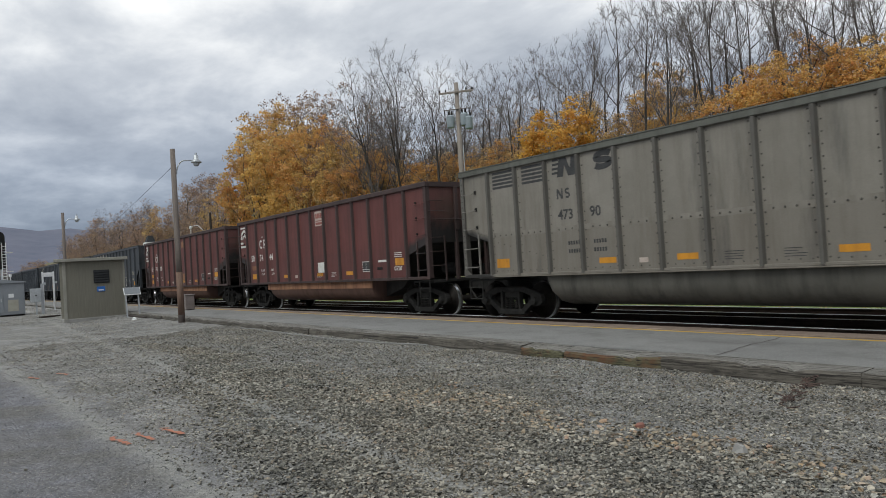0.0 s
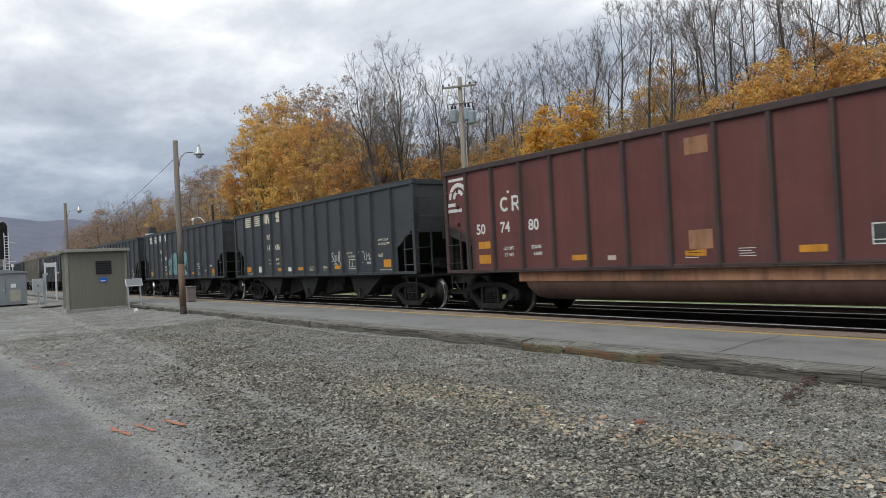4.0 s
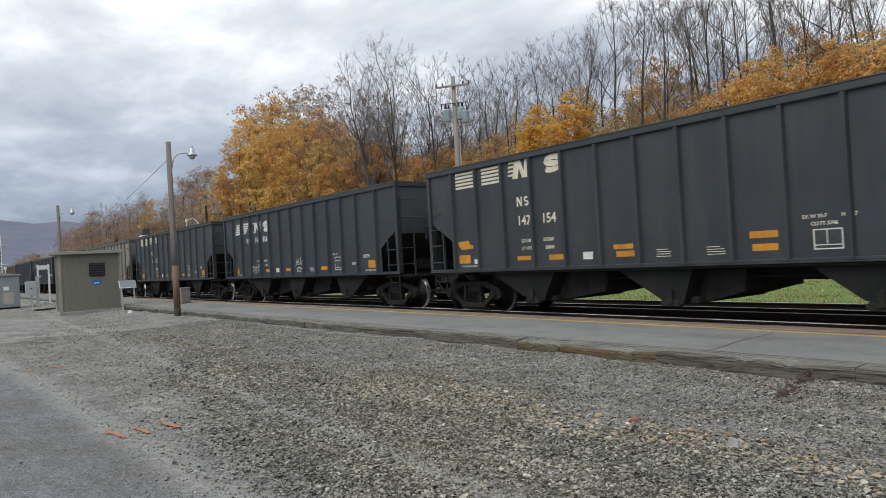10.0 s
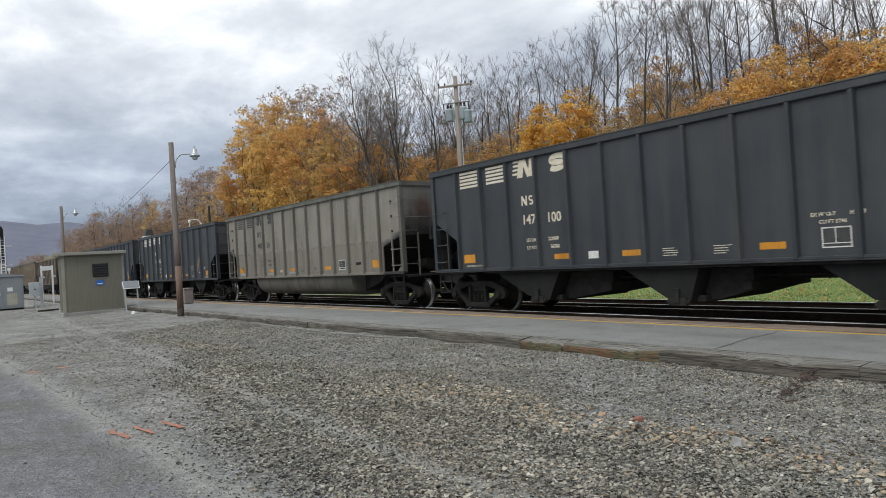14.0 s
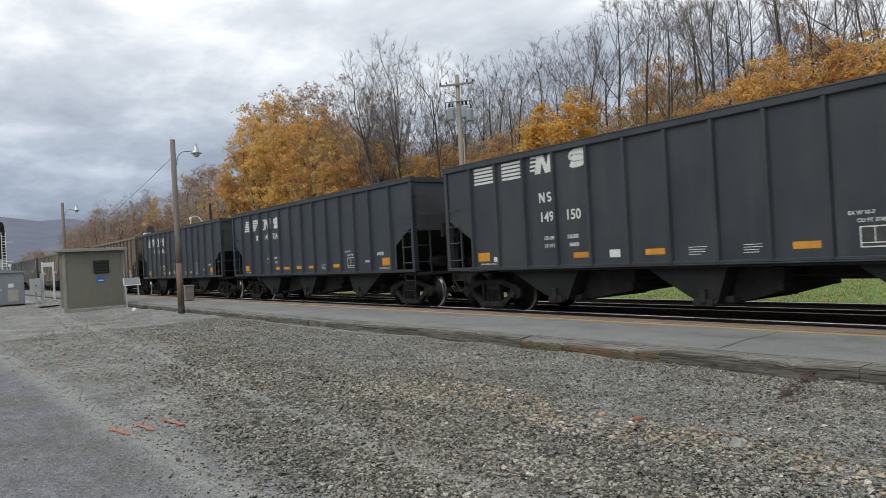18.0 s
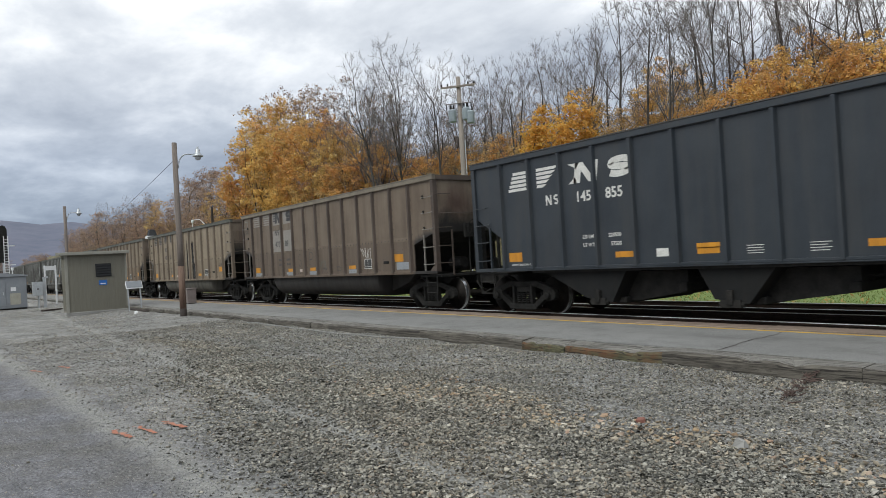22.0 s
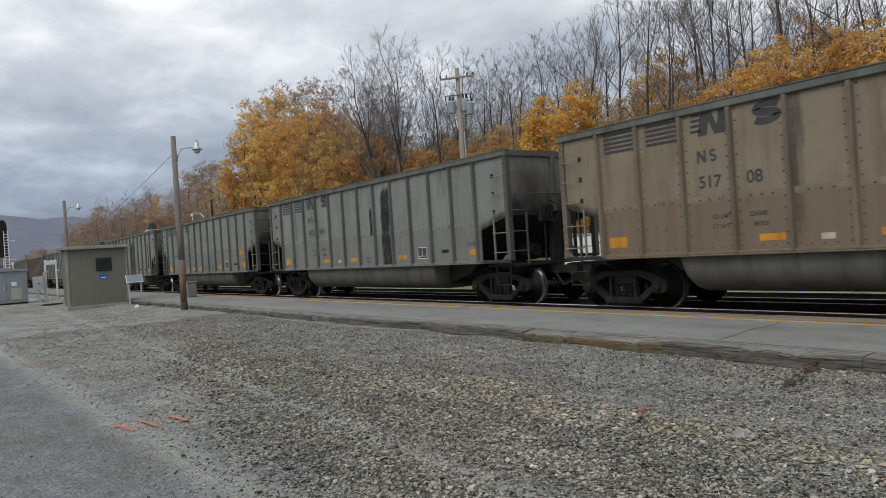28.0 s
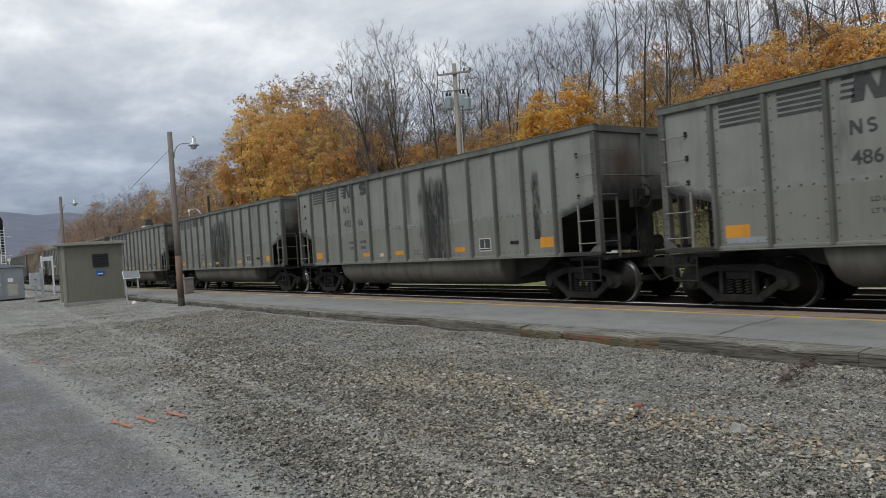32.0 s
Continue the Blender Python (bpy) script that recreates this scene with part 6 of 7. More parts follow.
def leaf_cloud(rng, centres, per, radius, size):
    """Small leaf quads scattered round the given places."""
    c = np.repeat(centres, per, axis=0)
    n = len(c)
    c = c + rng.normal(0, 1, (n, 3)) * radius
    a = rng.normal(0, 1, (n, 3))
    a /= np.linalg.norm(a, axis=1)[:, None]
    b = np.cross(a, rng.normal(0, 1, (n, 3)))
    b /= np.linalg.norm(b, axis=1)[:, None] + 1e-9
    s = size * rng.uniform(0.6, 1.3, (n, 1))
    v = np.stack([c - a * s * 0.7, c + b * s * 0.62, c + a * s * 0.7], 1).reshape(-1, 3)
    f = np.arange(3 * n).reshape(-1, 3)
    return v, f


HIGH = {}


def bare_tree(seed, height, label, low, reach, dry=0, leaves=None, trunks=1, lean=0.0, tilt=0.0, rise=0.10, thick=0.0046, twig=4):
    skel = fork(seed, height, low, reach, trunks, lean, tilt, rise)
    arr, par, load, tips = skel
    ob = thing("bare_tree", label, "tree")
    part("trunk", branch_mesh("trunk", skel, BARK, 25, 1e9, thick, 0.5), None, ob)
    part("crown", branch_mesh("crown", skel, TWIG, 2, 25, thick, 0.5), None, ob, "bare grey branches")
    g = np.random.default_rng(seed + 90)
    ends = np.array([k for k in range(len(arr)) if load[k] <= 2 and k > 5])
    up = arr[[par[k] for k in ends]]
    w = np.cross(arr[ends] - up, g.normal(0, 1, up.shape))
    w *= 0.0065 / (np.linalg.norm(w, axis=1)[:, None] + 1e-9)
    vs = [np.stack([up - w, up + w, arr[ends]], 1).reshape(-1, 3)]
    c = np.repeat(up, twig, axis=0)
    d = np.repeat(arr[ends] - up, twig, axis=0)
    c = c + d * g.random((len(c), 1))
    d /= np.linalg.norm(d, axis=1)[:, None] + 1e-9
    d = d * 0.9 + g.normal(0, 0.5, d.shape) + np.array([0, 0, 0.25])
    d /= np.linalg.norm(d, axis=1)[:, None]
    w = np.cross(d, g.normal(0, 1, d.shape))
    w *= 0.005 / (np.linalg.norm(w, axis=1)[:, None] + 1e-9)
    vs.append(np.stack([c - w, c + w, c + d * g.uniform(0.15, 0.5, (len(c), 1))], 1).reshape(-1, 3))
    v = np.concatenate(vs)
    part("twig_spray", fast_mesh("twig_spray", v, np.arange(len(v)).reshape(-1, 3), TWIG), None, ob, "fine bare twigs")
    if dry:
        some = arr[tips][g.random(len(tips)) < 0.35]
        lv_, lf_ = leaf_clumps(g, some, dry, 0.4, 0.11, np.array([0, 0, height * 0.5]), 0.2)
        part("dry_foliage", fast_mesh("dry_foliage", lv_, lf_, leaves or LEAF_DRY), None, ob, "a few dry brown leaves")
    HIGH[ob.name] = arr[:, 2].max()
    return ob


def leafy_tree(seed, height, label, leaves, low, rx, targets, per=38, radius=0.85, size=0.19, waist=0.75):
    skel = grow(seed, height, low, rx, targets, waist=waist)
    arr, par, load, tips = skel
    ob = thing("autumn_tree", label, "tree")
    part("trunk", branch_mesh("trunk", skel, BARK, 0, 1e9, 0.008), None, ob)
    v, f = leaf_clumps(np.random.default_rng(seed), arr[tips], per, radius, size, np.array([0, 0, height * 0.45]))
    part("crown", fast_mesh("crown", v, f, leaves), None, ob, "loose autumn foliage with gaps")
    HIGH[ob.name] = arr[:, 2].max() + 0.4 * radius
    return ob


BARE = [bare_tree(1, 17, "tall bare grey tree with a rounded crown of fine twigs", 0.3, 0.46),
        bare_tree(2, 17, "slender bare tree with rising limbs", 0.33, 0.33, rise=0.13),
        bare_tree(3, 17, "great spreading bare tree forking near the ground", 0.25, 0.40, trunks=3, tilt=0.36, thick=0.0062),
        bare_tree(4, 17, "slender bare tree on the wooded bank", 0.36, 0.31, rise=0.13),
        bare_tree(6, 18, "leaning bare tree with a few dry leaves", 0.3, 0.40, 2, None, 2, -0.7, 0.25, thick=0.0062),
        bare_tree(7, 16, "brown-tinged tree keeping a few dry leaves", 0.25, 0.44, 9, LEAF_RUST)]
LEAFY = [leafy_tree(11, 17, "autumn tree with golden yellow leaves", LEAF_GOLD, 0.3, 4.6, 165, 62, 0.58, 0.15),
         leafy_tree(12, 16, "autumn tree with orange leaves", LEAF_ORANGE, 0.3, 4.4, 165, 58, 0.58, 0.15),
         leafy_tree(13, 16, "autumn tree with ochre thinning leaves", LEAF_OCHRE, 0.32, 4.4, 160, 40, 0.66, 0.15),
         leafy_tree(14, 11, "low russet brown tree thinning out", LEAF_RUST, 0.15, 4.0, 140, 34, 0.7, 0.14),
         leafy_tree(15, 9, "small bright orange maple", LEAF_MAPLE, 0.12, 2.15, 130, 95, 0.52, 0.115),
         leafy_tree(16, 17, "autumn tree with olive gold leaves", LEAF_OLIVE, 0.28, 4.8, 170, 58, 0.6, 0.15)]
used_trees = set()


def plant(src, x, y, scale=1.0, turn=None, label=""):
    turn = random.uniform(0, 360) if turn is None else turn
    m = pose(x, y, float(ground_z(x, y)) - 0.05, 0, 0, turn) @ Matrix.Diagonal((scale, scale, scale, 1))
    if src.name in used_trees:
        ob = copy_thing(src, pose(x, y, float(ground_z(x, y)) - 0.05, 0, 0, turn))
        ob.scale = (scale, scale, scale)
    else:
        used_trees.add(src.name)
        ob = src
        ob.matrix_basis = m
    return tagged(ob, label)


def at_bearing(az, y):
    return y * math.tan(radians(az))


def raise_to(src, az, el, y, turn=None):
    """Plant a tree at a bearing so that its top stands at an elevation seen from the yard."""
    x = at_bearing(az, y)
    top = 1.5 + math.hypot(x, y) * math.tan(radians(el))
    plant(src, x, y, (top - float(ground_z(x, y))) / HIGH[src.name], turn)


B, L = BARE, LEAFY
# the golden mass over the far cars, thinning into bare crowns
# its western crowns
for src, az, el, y, turn in ((L[5], -67.2, 11.4, 35, 20), (L[0], -66.6, 12.8, 38, 80), (L[2], -65.4, 13.2, 39, 140), (L[5], -64.4, 12.0, 36, 200),
                             (L[1], -63.4, 11.8, 35, 10), (L[0], -62.4, 11.4, 36, 250), (L[5], -61.2, 10.6, 35, 300), (L[2], -59.9, 10.6, 37, 60),
                             (L[1], -58.7, 9.8, 35, 110), (L[0], -57.4, 9.0, 36, 30), (L[2], -56.0, 9.4, 38, 160), (L[1], -54.6, 8.6, 36, 70)):
    raise_to(src, az, el, y, turn)
# its eastern crowns and the front row
for src, az, el, y, turn in ((L[2], -53.2, 8.8, 37, 10), (L[1], -51.6, 8.8, 38, 200), (L[2], -50.2, 9.2, 39, 120), (L[2], -48.8, 9.6, 39, 40),
                             (L[1], -47.4, 9.6, 40, 230), (L[2], -46.2, 9.4, 39, 310), (L[1], -68.0, 9.4, 34, 190), (L[0], -66.2, 10.2, 34, 300),
                             (L[5], -63.0, 9.6, 34, 90), (L[1], -60.4, 8.6, 34, 15), (L[0], -64.8, 8.4, 33.5, 140), (L[2], -61.6, 8.0, 33.5, 70)):
    raise_to(src, az, el, y, turn)
# bare crowns behind the golden mass
for src, az, el, y, turn in ((B[5], -66.2, 13.2, 41, 0), (B[5], -64.8, 13.8, 40, 110), (B[5], -63.2, 14.3, 42, 220), (B[5], -61.6, 14.4, 41, 50),
                             (B[4], -57.0, 15.2, 33, 0), (B[0], -57.2, 17.4, 36, 10), (B[0], -59.4, 15.6, 39, 75), (B[2], -56.0, 16.4, 36, 40),
                             (B[0], -53.8, 16.2, 35, 330), (B[1], -51.8, 14.0, 40, 60), (B[1], -49.6, 15.6, 41, 10)):
    raise_to(src, az, el, y, turn)
# bare crowns behind the utility pole
for src, az, el, y, turn in ((B[3], -48.4, 14.6, 40, 60), (B[0], -45.5, 16.4, 40, 20), (B[3], -43.0, 16.8, 38, 0), (B[3], -41.2, 17.6, 37, 90),
                             (B[0], -40.0, 17.4, 40, 120), (B[5], -62.0, 13.0, 46, 10), (B[1], -58.4, 15.8, 38, 30), (B[3], -47.6, 15.8, 38, 200),
                             (B[0], -43.6, 15.4, 43, 250), (B[1], -42.0, 16.6, 41, 110), (B[5], -63.0, 12.6, 33, 190)):
    raise_to(src, az, el, y, turn)
# bare and russet crowns filling the bank
for src, az, el, y, turn in ((B[2], -54.6, 15.4, 38, 200), (B[5], -58.6, 13.2, 40, 80), (B[5], -56.2, 12.4, 42, 10), (B[5], -53.6, 11.8, 41, 130),
                             (B[1], -50.2, 15.2, 42, 70), (B[5], -51.4, 11.6, 43, 200), (B[5], -48.6, 12.0, 44, 300), (B[5], -46.0, 12.6, 44, 30),
                             (B[3], -46.8, 15.6, 40, 150), (B[5], -67.4, 12.4, 41, 300), (B[5], -65.6, 14.2, 42, 200)):
    raise_to(src, az, el, y, turn)
for k in range(10):
    raise_to(B[(1, 3, 1, 3, 3)[k % 5]], -39.2 + 2.0 * k + random.uniform(-0.4, 0.4), random.uniform(19, 21.5), random.uniform(37, 42))
for k in range(2):
    raise_to(B[0], -38.0 + 6.6 * k, random.uniform(15, 18), random.uniform(44, 50))
raise_to(L[4], -43.9, 12.1, 33, 30)
raise_to(L[2], -42.2, 12.4, 38, 10)
for k in range(10):
    raise_to(L[2] if k % 3 else B[5], -48.5 + 1.8 * k, random.uniform(10.6, 12.4), random.uniform(46, 54))
for k, az in enumerate((-36.2, -33.4, -31.5, -29.6, -27.6, -25.0, -23.6, -22.4)):
    raise_to(B[(1, 3, 0)[k % 3]], az, random.uniform(19, 21.5), random.uniform(33, 40))
for src, az, el, y in ((L[2], -38.6, 10.4, 39), (L[2], -37.0, 12.0, 40), (L[0], -35.4, 13.8, 41), (L[1], -33.8, 10.5, 38), (L[2], -32.0, 11.6, 37), (L[1], -30.4, 12.4, 35), (L[0], -28.0, 13.2, 35),
                       (L[1], -26.4, 14.2, 38), (L[1], -25.4, 13.0, 34), (L[2], -23.6, 14.0, 37), (L[1], -22.0, 13.4, 35), (L[0], -20.0, 13.5, 36), (L[2], -17.5, 14, 36)):
    raise_to(src, az, el, y)
# low brown trees at the edge of the golden mass, and the line of trees beyond
for src, az, el, y in ((L[3], -71.7, 7.7, 40), (L[3], -70.5, 7.6, 38), (L[3], -72.8, 6.9, 44), (B[5], -71.2, 8.0, 43), (B[5], -72.2, 7.6, 40), (L[2], -70.4, 6.8, 36), (L[3], -73.8, 5.8, 42), (B[0], -77.2, 6.0, 44), (B[0], -78.8, 5.5, 44), (B[0], -75.6, 6.2, 46), (L[3], -76.0, 5.4, 42), (B[5], -77.8, 5.3, 42), (L[3], -78.6, 4.7, 40), (B[5], -79.6, 4.8, 43), (L[2], -75.0, 5.6, 40), (L[3], -79.8, 4.1, 40), (L[3], -77.2, 4.6, 41), (L[3], -80.8, 3.6, 46)):
    raise_to(src, az, el, y)
for k in range(22):
    x = -132 - 5.0 * k
    y = random.uniform(30, 46)
    plant((L[3], B[5], L[3])[k % 3], x, y, random.uniform(0.75, 1.0))
for k in range(24):
    x = -250 - 9 * random.random() * k * 0.5
    y = 14 + 1.9 * k + random.uniform(-2, 2)
    plant((L[3], L[3], B[5])[k % 3], x, y, random.uniform(0.7, 1.0))

# leafy undergrowth along the foot of the bank
rng = np.random.default_rng(7)
n = 5400
ux, uy = rng.uniform(-190, 6, n), 31.5 + 25 * rng.random(n) ** 1.15
hump = 0.5 + 3.2 * rng.random(n) ** 1.5
for k, m_ in enumerate((LEAF_KHAKI, LEAF_KHAKI, LEAF_RUST)):
    sel = np.arange(n) % 3 == k if k < 2 else (np.arange(n) % 3 == k) & (uy > 38)
    cen = np.stack([ux[sel], uy[sel], ground_z(ux[sel], uy[sel]) + 0.55 * hump[sel]], -1)
    v, f = leaf_cloud(rng, cen, 34, np.array([0.8, 0.8, 0.6]), 0.15)
    ob = new("undergrowth", fast_mesh("undergrowth", v, f, m_))
    tagged(ob, ("khaki", "khaki", "russet")[k] + " leafy brush along the wooded bank", "undergrowth", kind="stuff")
v = np.stack([rng.uniform(-70, 3, 6500), 18.9 + 12 * rng.random(6500), np.zeros(6500)], -1)
v[:, 2] = ground_z(v[:, 0], v[:, 1]) + 0.03
lv, lf = leaf_cloud(rng, v, 1, 0.01, 0.09)
tagged(new("fallen_leaves", fast_mesh("fallen_leaves", lv, lf, LEAF_FALLEN)), "yellow and orange fallen leaves scattered on the lawn", "leaves", kind="stuff")
gxs = np.stack([rng.uniform(-60, 2, 26000), 18.7 + 9 * rng.random(26000) ** 1.3, np.zeros(26000)], -1)
gxs[:, 2] = ground_z(gxs[:, 0], gxs[:, 1])
hh = rng.uniform(0.03, 0.06, 26000)
dx, dy = rng.normal(0, 0.03, (2, 26000))
bv = np.stack([gxs + np.array([-0.02, 0, 0]), gxs + np.array([0.02, 0, 0]), gxs + np.stack([dx, dy, hh], -1)], 1).reshape(-1, 3)
tagged(new("grass", fast_mesh("grass", bv, np.arange(len(bv)).reshape(-1, 3), GRASS)), "bright green mown lawn beyond the tracks", "grass", kind="stuff")

# ---- things on the yard and the platform ----


def lamp_arm(s, x, y, z, reach, dirx, diry):
    bend = [(0.32 * (1 - math.cos(a)), 0.55 * math.sin(a)) for a in np.linspace(0, math.pi / 2, 8)] + [(reach, 0.55)]
    pts = [(x + dirx * u, y + diry * u, z + v) for u, v in bend]
    s.tube(pts, 0.025, 8)
    return pts[-1]


def lamp_post(x, y, high, reach, label):
    base_z = float(ground_z(x, y))
    ob = thing("lamp_post", label, "lamp post", "platform lamps", at=pose(x, y, base_z - 0.25))
    part("pole", Shape().tube([(0, 0, 2.2), (-0.02, 0, 3.2), (-0.03, 0, high + 0.25)], [0.119, 0.11, 0.095], 14), POLE_WOOD, ob, smooth=True)
    part("pole_butt", Shape().tube([(0, 0, 0.55), (0, 0, 2.21)], [0.127, 0.120], 14), POLE_RUST, ob, "rust-brown stained lower pole", smooth=True)
    part("pole_foot", Shape().tube([(0.0, 0, 0.0), (0, 0, 0.56)], [0.135, 0.129], 14), CREO, ob, "dark tarred pole foot", smooth=True)
    s = Shape()
    e = lamp_arm(s, 0, 0.1, high - 0.75, reach, 0.25, 0.97)
    part("bracket_arm", s, GALV, ob, smooth=True)
    head = part("lamp_head", Shape().tube([(e[0], e[1], e[2] + dz_) for dz_ in (0.22, 0.2, 0.06, 0.0, -0.05, -0.09)], [0.05, 0.085, 0.095, 0.13, 0.20, 0.20], 18), GALV, ob, "galvanised lamp head with a wide skirt", smooth=True)
    part("globe", Shape().tube([(e[0], e[1], e[2] + dz_) for dz_ in (-0.09, -0.13, -0.20, -0.23)], [0.125, 0.125, 0.10, 0.05], 16), REFRACTOR, head, "unlit clear refractor bowl", smooth=True)
    part("photocell", Shape().tube([(e[0], e[1], e[2] + 0.22), (e[0], e[1], e[2] + 0.3)], 0.04, 10), GALV, head)
    return ob


lamp_post(-28.45, 8.22, 6.78, 0.75, "weathered wooden lamp post with gooseneck lamp, standing at the platform kerb")
lamp_post(-54.9, 8.25, 6.75, 0.75, "weathered wooden lamp post with gooseneck lamp, behind the olive shed")
wire = Shape()
pts = [(-28.45 - 84 * u, 8.12 + 9.6 * u, 5.85 + 0.3 * u - 0.45 * 4 * u * (1 - u)) for u in np.linspace(0, 1, 20)]
wire.tube(pts, 0.009, 5)
tagged(part("overhead_wire", wire, RUBBER), "thin black overhead cable from the lamp post", "cable")

# utility pole with two transformers, beyond the tracks
UX, UY = at_bearing(-51.68, 24.0), 24.0
uz = float(ground_z(UX, UY))
up = thing("utility_pole", "pale wooden utility pole with crossarms and grey transformers", "utility pole", at=pose(UX, UY, uz - 0.1, 0, 0, 38))
part("pole", Shape().tube([(0, 0, 0), (0, 0, 5), (0, 0, 11.65)], [0.165, 0.145, 0.115], 14), POLE_GREY, up, smooth=True)
for z, half, nm in ((11.1, 0.95, "crossarm"), (10.2, 0.72, "crossarm")):
    arm = part(nm, Shape().box(-half, half, -0.22, -0.12, z - 0.05, z + (0.05 if z > 10.5 else -0.01)), POLE_GREY if z > 10.5 else POLE_WOOD, up, bevel=0.01)
    for u in (-0.95, -0.6, 0.6, 0.95):
        ins = Shape()
        if z > 10.5:
            ins.tube([(u * half, -0.17, z + 0.06), (u * half, -0.17, z + 0.11), (u * half, -0.17, z + 0.2)], [0.02, 0.05, 0.03], 8)
        else:
            ins.tube([(u * half, -0.2, z - 0.06), (u * half, -0.2, z - 0.3)], 0.03, 8)
        part("insulator", ins, GRIME, arm)
for u, zz in ((-0.40, 9.0), (0.37, 9.05), (0.6, 8.85)):
    yb = -0.12 if u < 0.7 else 0.45
    tr = part("transformer", Shape().tube([(u, yb, zz + 0.2), (u, yb, zz + 0.24), (u, yb, zz + 0.78), (u, yb, zz + 0.82), (u, yb, zz + 0.88)], [0.2, 0.22, 0.22, 0.235, 0.14], 18), TRANSFORMER, up, smooth=True)
    for du in (-0.1, 0.1):
        part("bushing", Shape().tube([(u + du, yb, zz + 0.84), (u + du, yb, zz + 1.1)], 0.04, 8), GRIME, tr)
    part("hanger", Shape().box(min(u, 0), max(u, 0), yb + 0.05, yb + 0.1, zz + 0.6, zz + 0.66), GALV, tr)
part("conduit", Shape().tube([(0.2, -0.05, 0), (0.2, -0.05, 8.2)], 0.03, 8), GALV, up)

# olive shed at the end of the yard
SX0, SX1, SY0, SY1, SH = -39.5, -38.5, 5.66, 8.42, 2.66
shed = thing("utility_shed", "olive clapboard utility shed with flat metal roof on a concrete base", "shed", at=pose(0, 0, 0))
part("base", Shape().box(SX0 - 0.03, SX1 + 0.03, SY0 - 0.03, SY1 + 0.03, -0.42, -0.1), CONCRETE, shed, "pale concrete footing", bevel=0.02)
for name, dims in (("front_wall", (SX1 - 0.06, SX1, SY0, SY1)), ("rear_wall", (SX0, SX0 + 0.06, SY0, SY1)), ("side_wall", (SX0 + 0.06, SX1 - 0.06, SY0, SY0 + 0.06)), ("side_wall", (SX0 + 0.06, SX1 - 0.06, SY1 - 0.06, SY1))):
    w = part(name, Shape().box(*dims, -0.1, SH), SHED_WALL, shed)
    if name == "front_wall":
        for k in range(21):
            y = SY0 + 0.06 + k * (SY1 - SY0 - 0.12) / 20
            part("batten", Shape().box(SX1, SX1 + 0.012, y - 0.012, y + 0.012, 0.0, SH), SHED_WALL, w)
        part("corner_trim", Shape().box(SX1, SX1 + 0.025, SY0 - 0.02, SY0 + 0.12, -0.12, SH), SHED_TRIM, w)
        part("corner_trim", Shape().box(SX1, SX1 + 0.025, SY1 - 0.06, SY1 + 0.02, 0.0, SH), SHED_TRIM, w)
    if name == "side_wall" and dims[2] < 6.5:
        for k in range(6):
            x = SX0 + 0.1 + k * 0.15
            part("batten", Shape().box(x - 0.012, x + 0.012, SY0 - 0.012, SY0, 0.0, SH), SHED_WALL, w)
roof = part("roof", Shape().prism([(SX0 - 0.25, SH + 0.02), (SX1 + 0.22, SH + 0.02), (SX1 + 0.22, SH + 0.14), (SX0 - 0.25, SH + 0.2)], SY0 - 0.2, SY1 + 0.12), SHED_WALL, shed, bevel=0.015)
part("fascia", Shape().box(SX1 + 0.225, SX1 + 0.26, SY0 - 0.22, SY1 + 0.14, SH - 0.0, SH + 0.15), SHED_TRIM, roof, "pale metal drip edge", bevel=0.012)
vent = part("vent", Shape().box(SX1 + 0.013, SX1 + 0.035, 7.0, 7.72, 1.55, 2.2), DARK_VENT, shed, "dark louvred vent")
for k in range(5):
    z = 1.6 + 0.12 * k
    part("louvre", Shape().prism([(SX1 + 0.036, z + 0.09), (SX1 + 0.036, z + 0.06), (SX1 + 0.08, z), (SX1 + 0.08, z + 0.03)], 7.04, 7.68), DARK_VENT, vent)
tagged(part("shed_sign", Shape().box(SX1 + 0.012, SX1 + 0.03, 7.13, 7.5, 1.14, 1.38), BLUE_SIGN, shed, "small blue sign with a white line", bevel=0.004))
part("sign_line", Shape().box(SX1 + 0.031, SX1 + 0.034, 7.2, 7.43, 1.19, 1.24), WHITE_PAINT, shed)

# information board on two legs
board = thing("information_board", "tilted white information panel on two metal legs", "sign board", at=pose(-36.6, 8.3, -0.2, 0, 0, 90))
for x in (-0.28, 0.28):
    part("leg", Shape().prism([(-0.17, 0.0), (-0.11, 0.0), (0.03, 1.25), (-0.03, 1.25)], x - 0.03, x + 0.03, "x"), GALV, board)
pan = part("panel", Shape().prism([(-0.13, 1.08), (0.08, 1.44), (0.045, 1.46), (-0.165, 1.10)], -0.38, 0.38, "x"), WHITE_PAINT, board, "pale display panel", bevel=0.008)
part("panel_face", Shape().prism([(-0.150, 1.135), (0.035, 1.452), (0.031, 1.454), (-0.154, 1.137)], -0.35, 0.35, "x"), CABINET, pan)

# litter bin beside the lamp post
bin_ = thing("litter_bin", "weathered grey-brown box-shaped litter bin on the platform", "bin", at=pose(-35.2, 10.5, 0))
part("body", Shape().box(-0.34, 0.34, -0.22, 0.22, 0.02, 0.70), BIN_PAINT, bin_, bevel=0.02)
part("lid", Shape().box(-0.37, 0.37, -0.25, 0.25, 0.70, 0.75), BIN_PAINT, bin_, bevel=0.015)
part("door_panel", Shape().box(-0.27, 0.27, -0.232, -0.222, 0.08, 0.62), BIN_PAINT, bin_, bevel=0.004)
for x in (-0.28, 0.28):
    part("foot", Shape().box(x - 0.04, x + 0.04, -0.16, 0.16, 0.0, 0.02), GRIME, bin_)

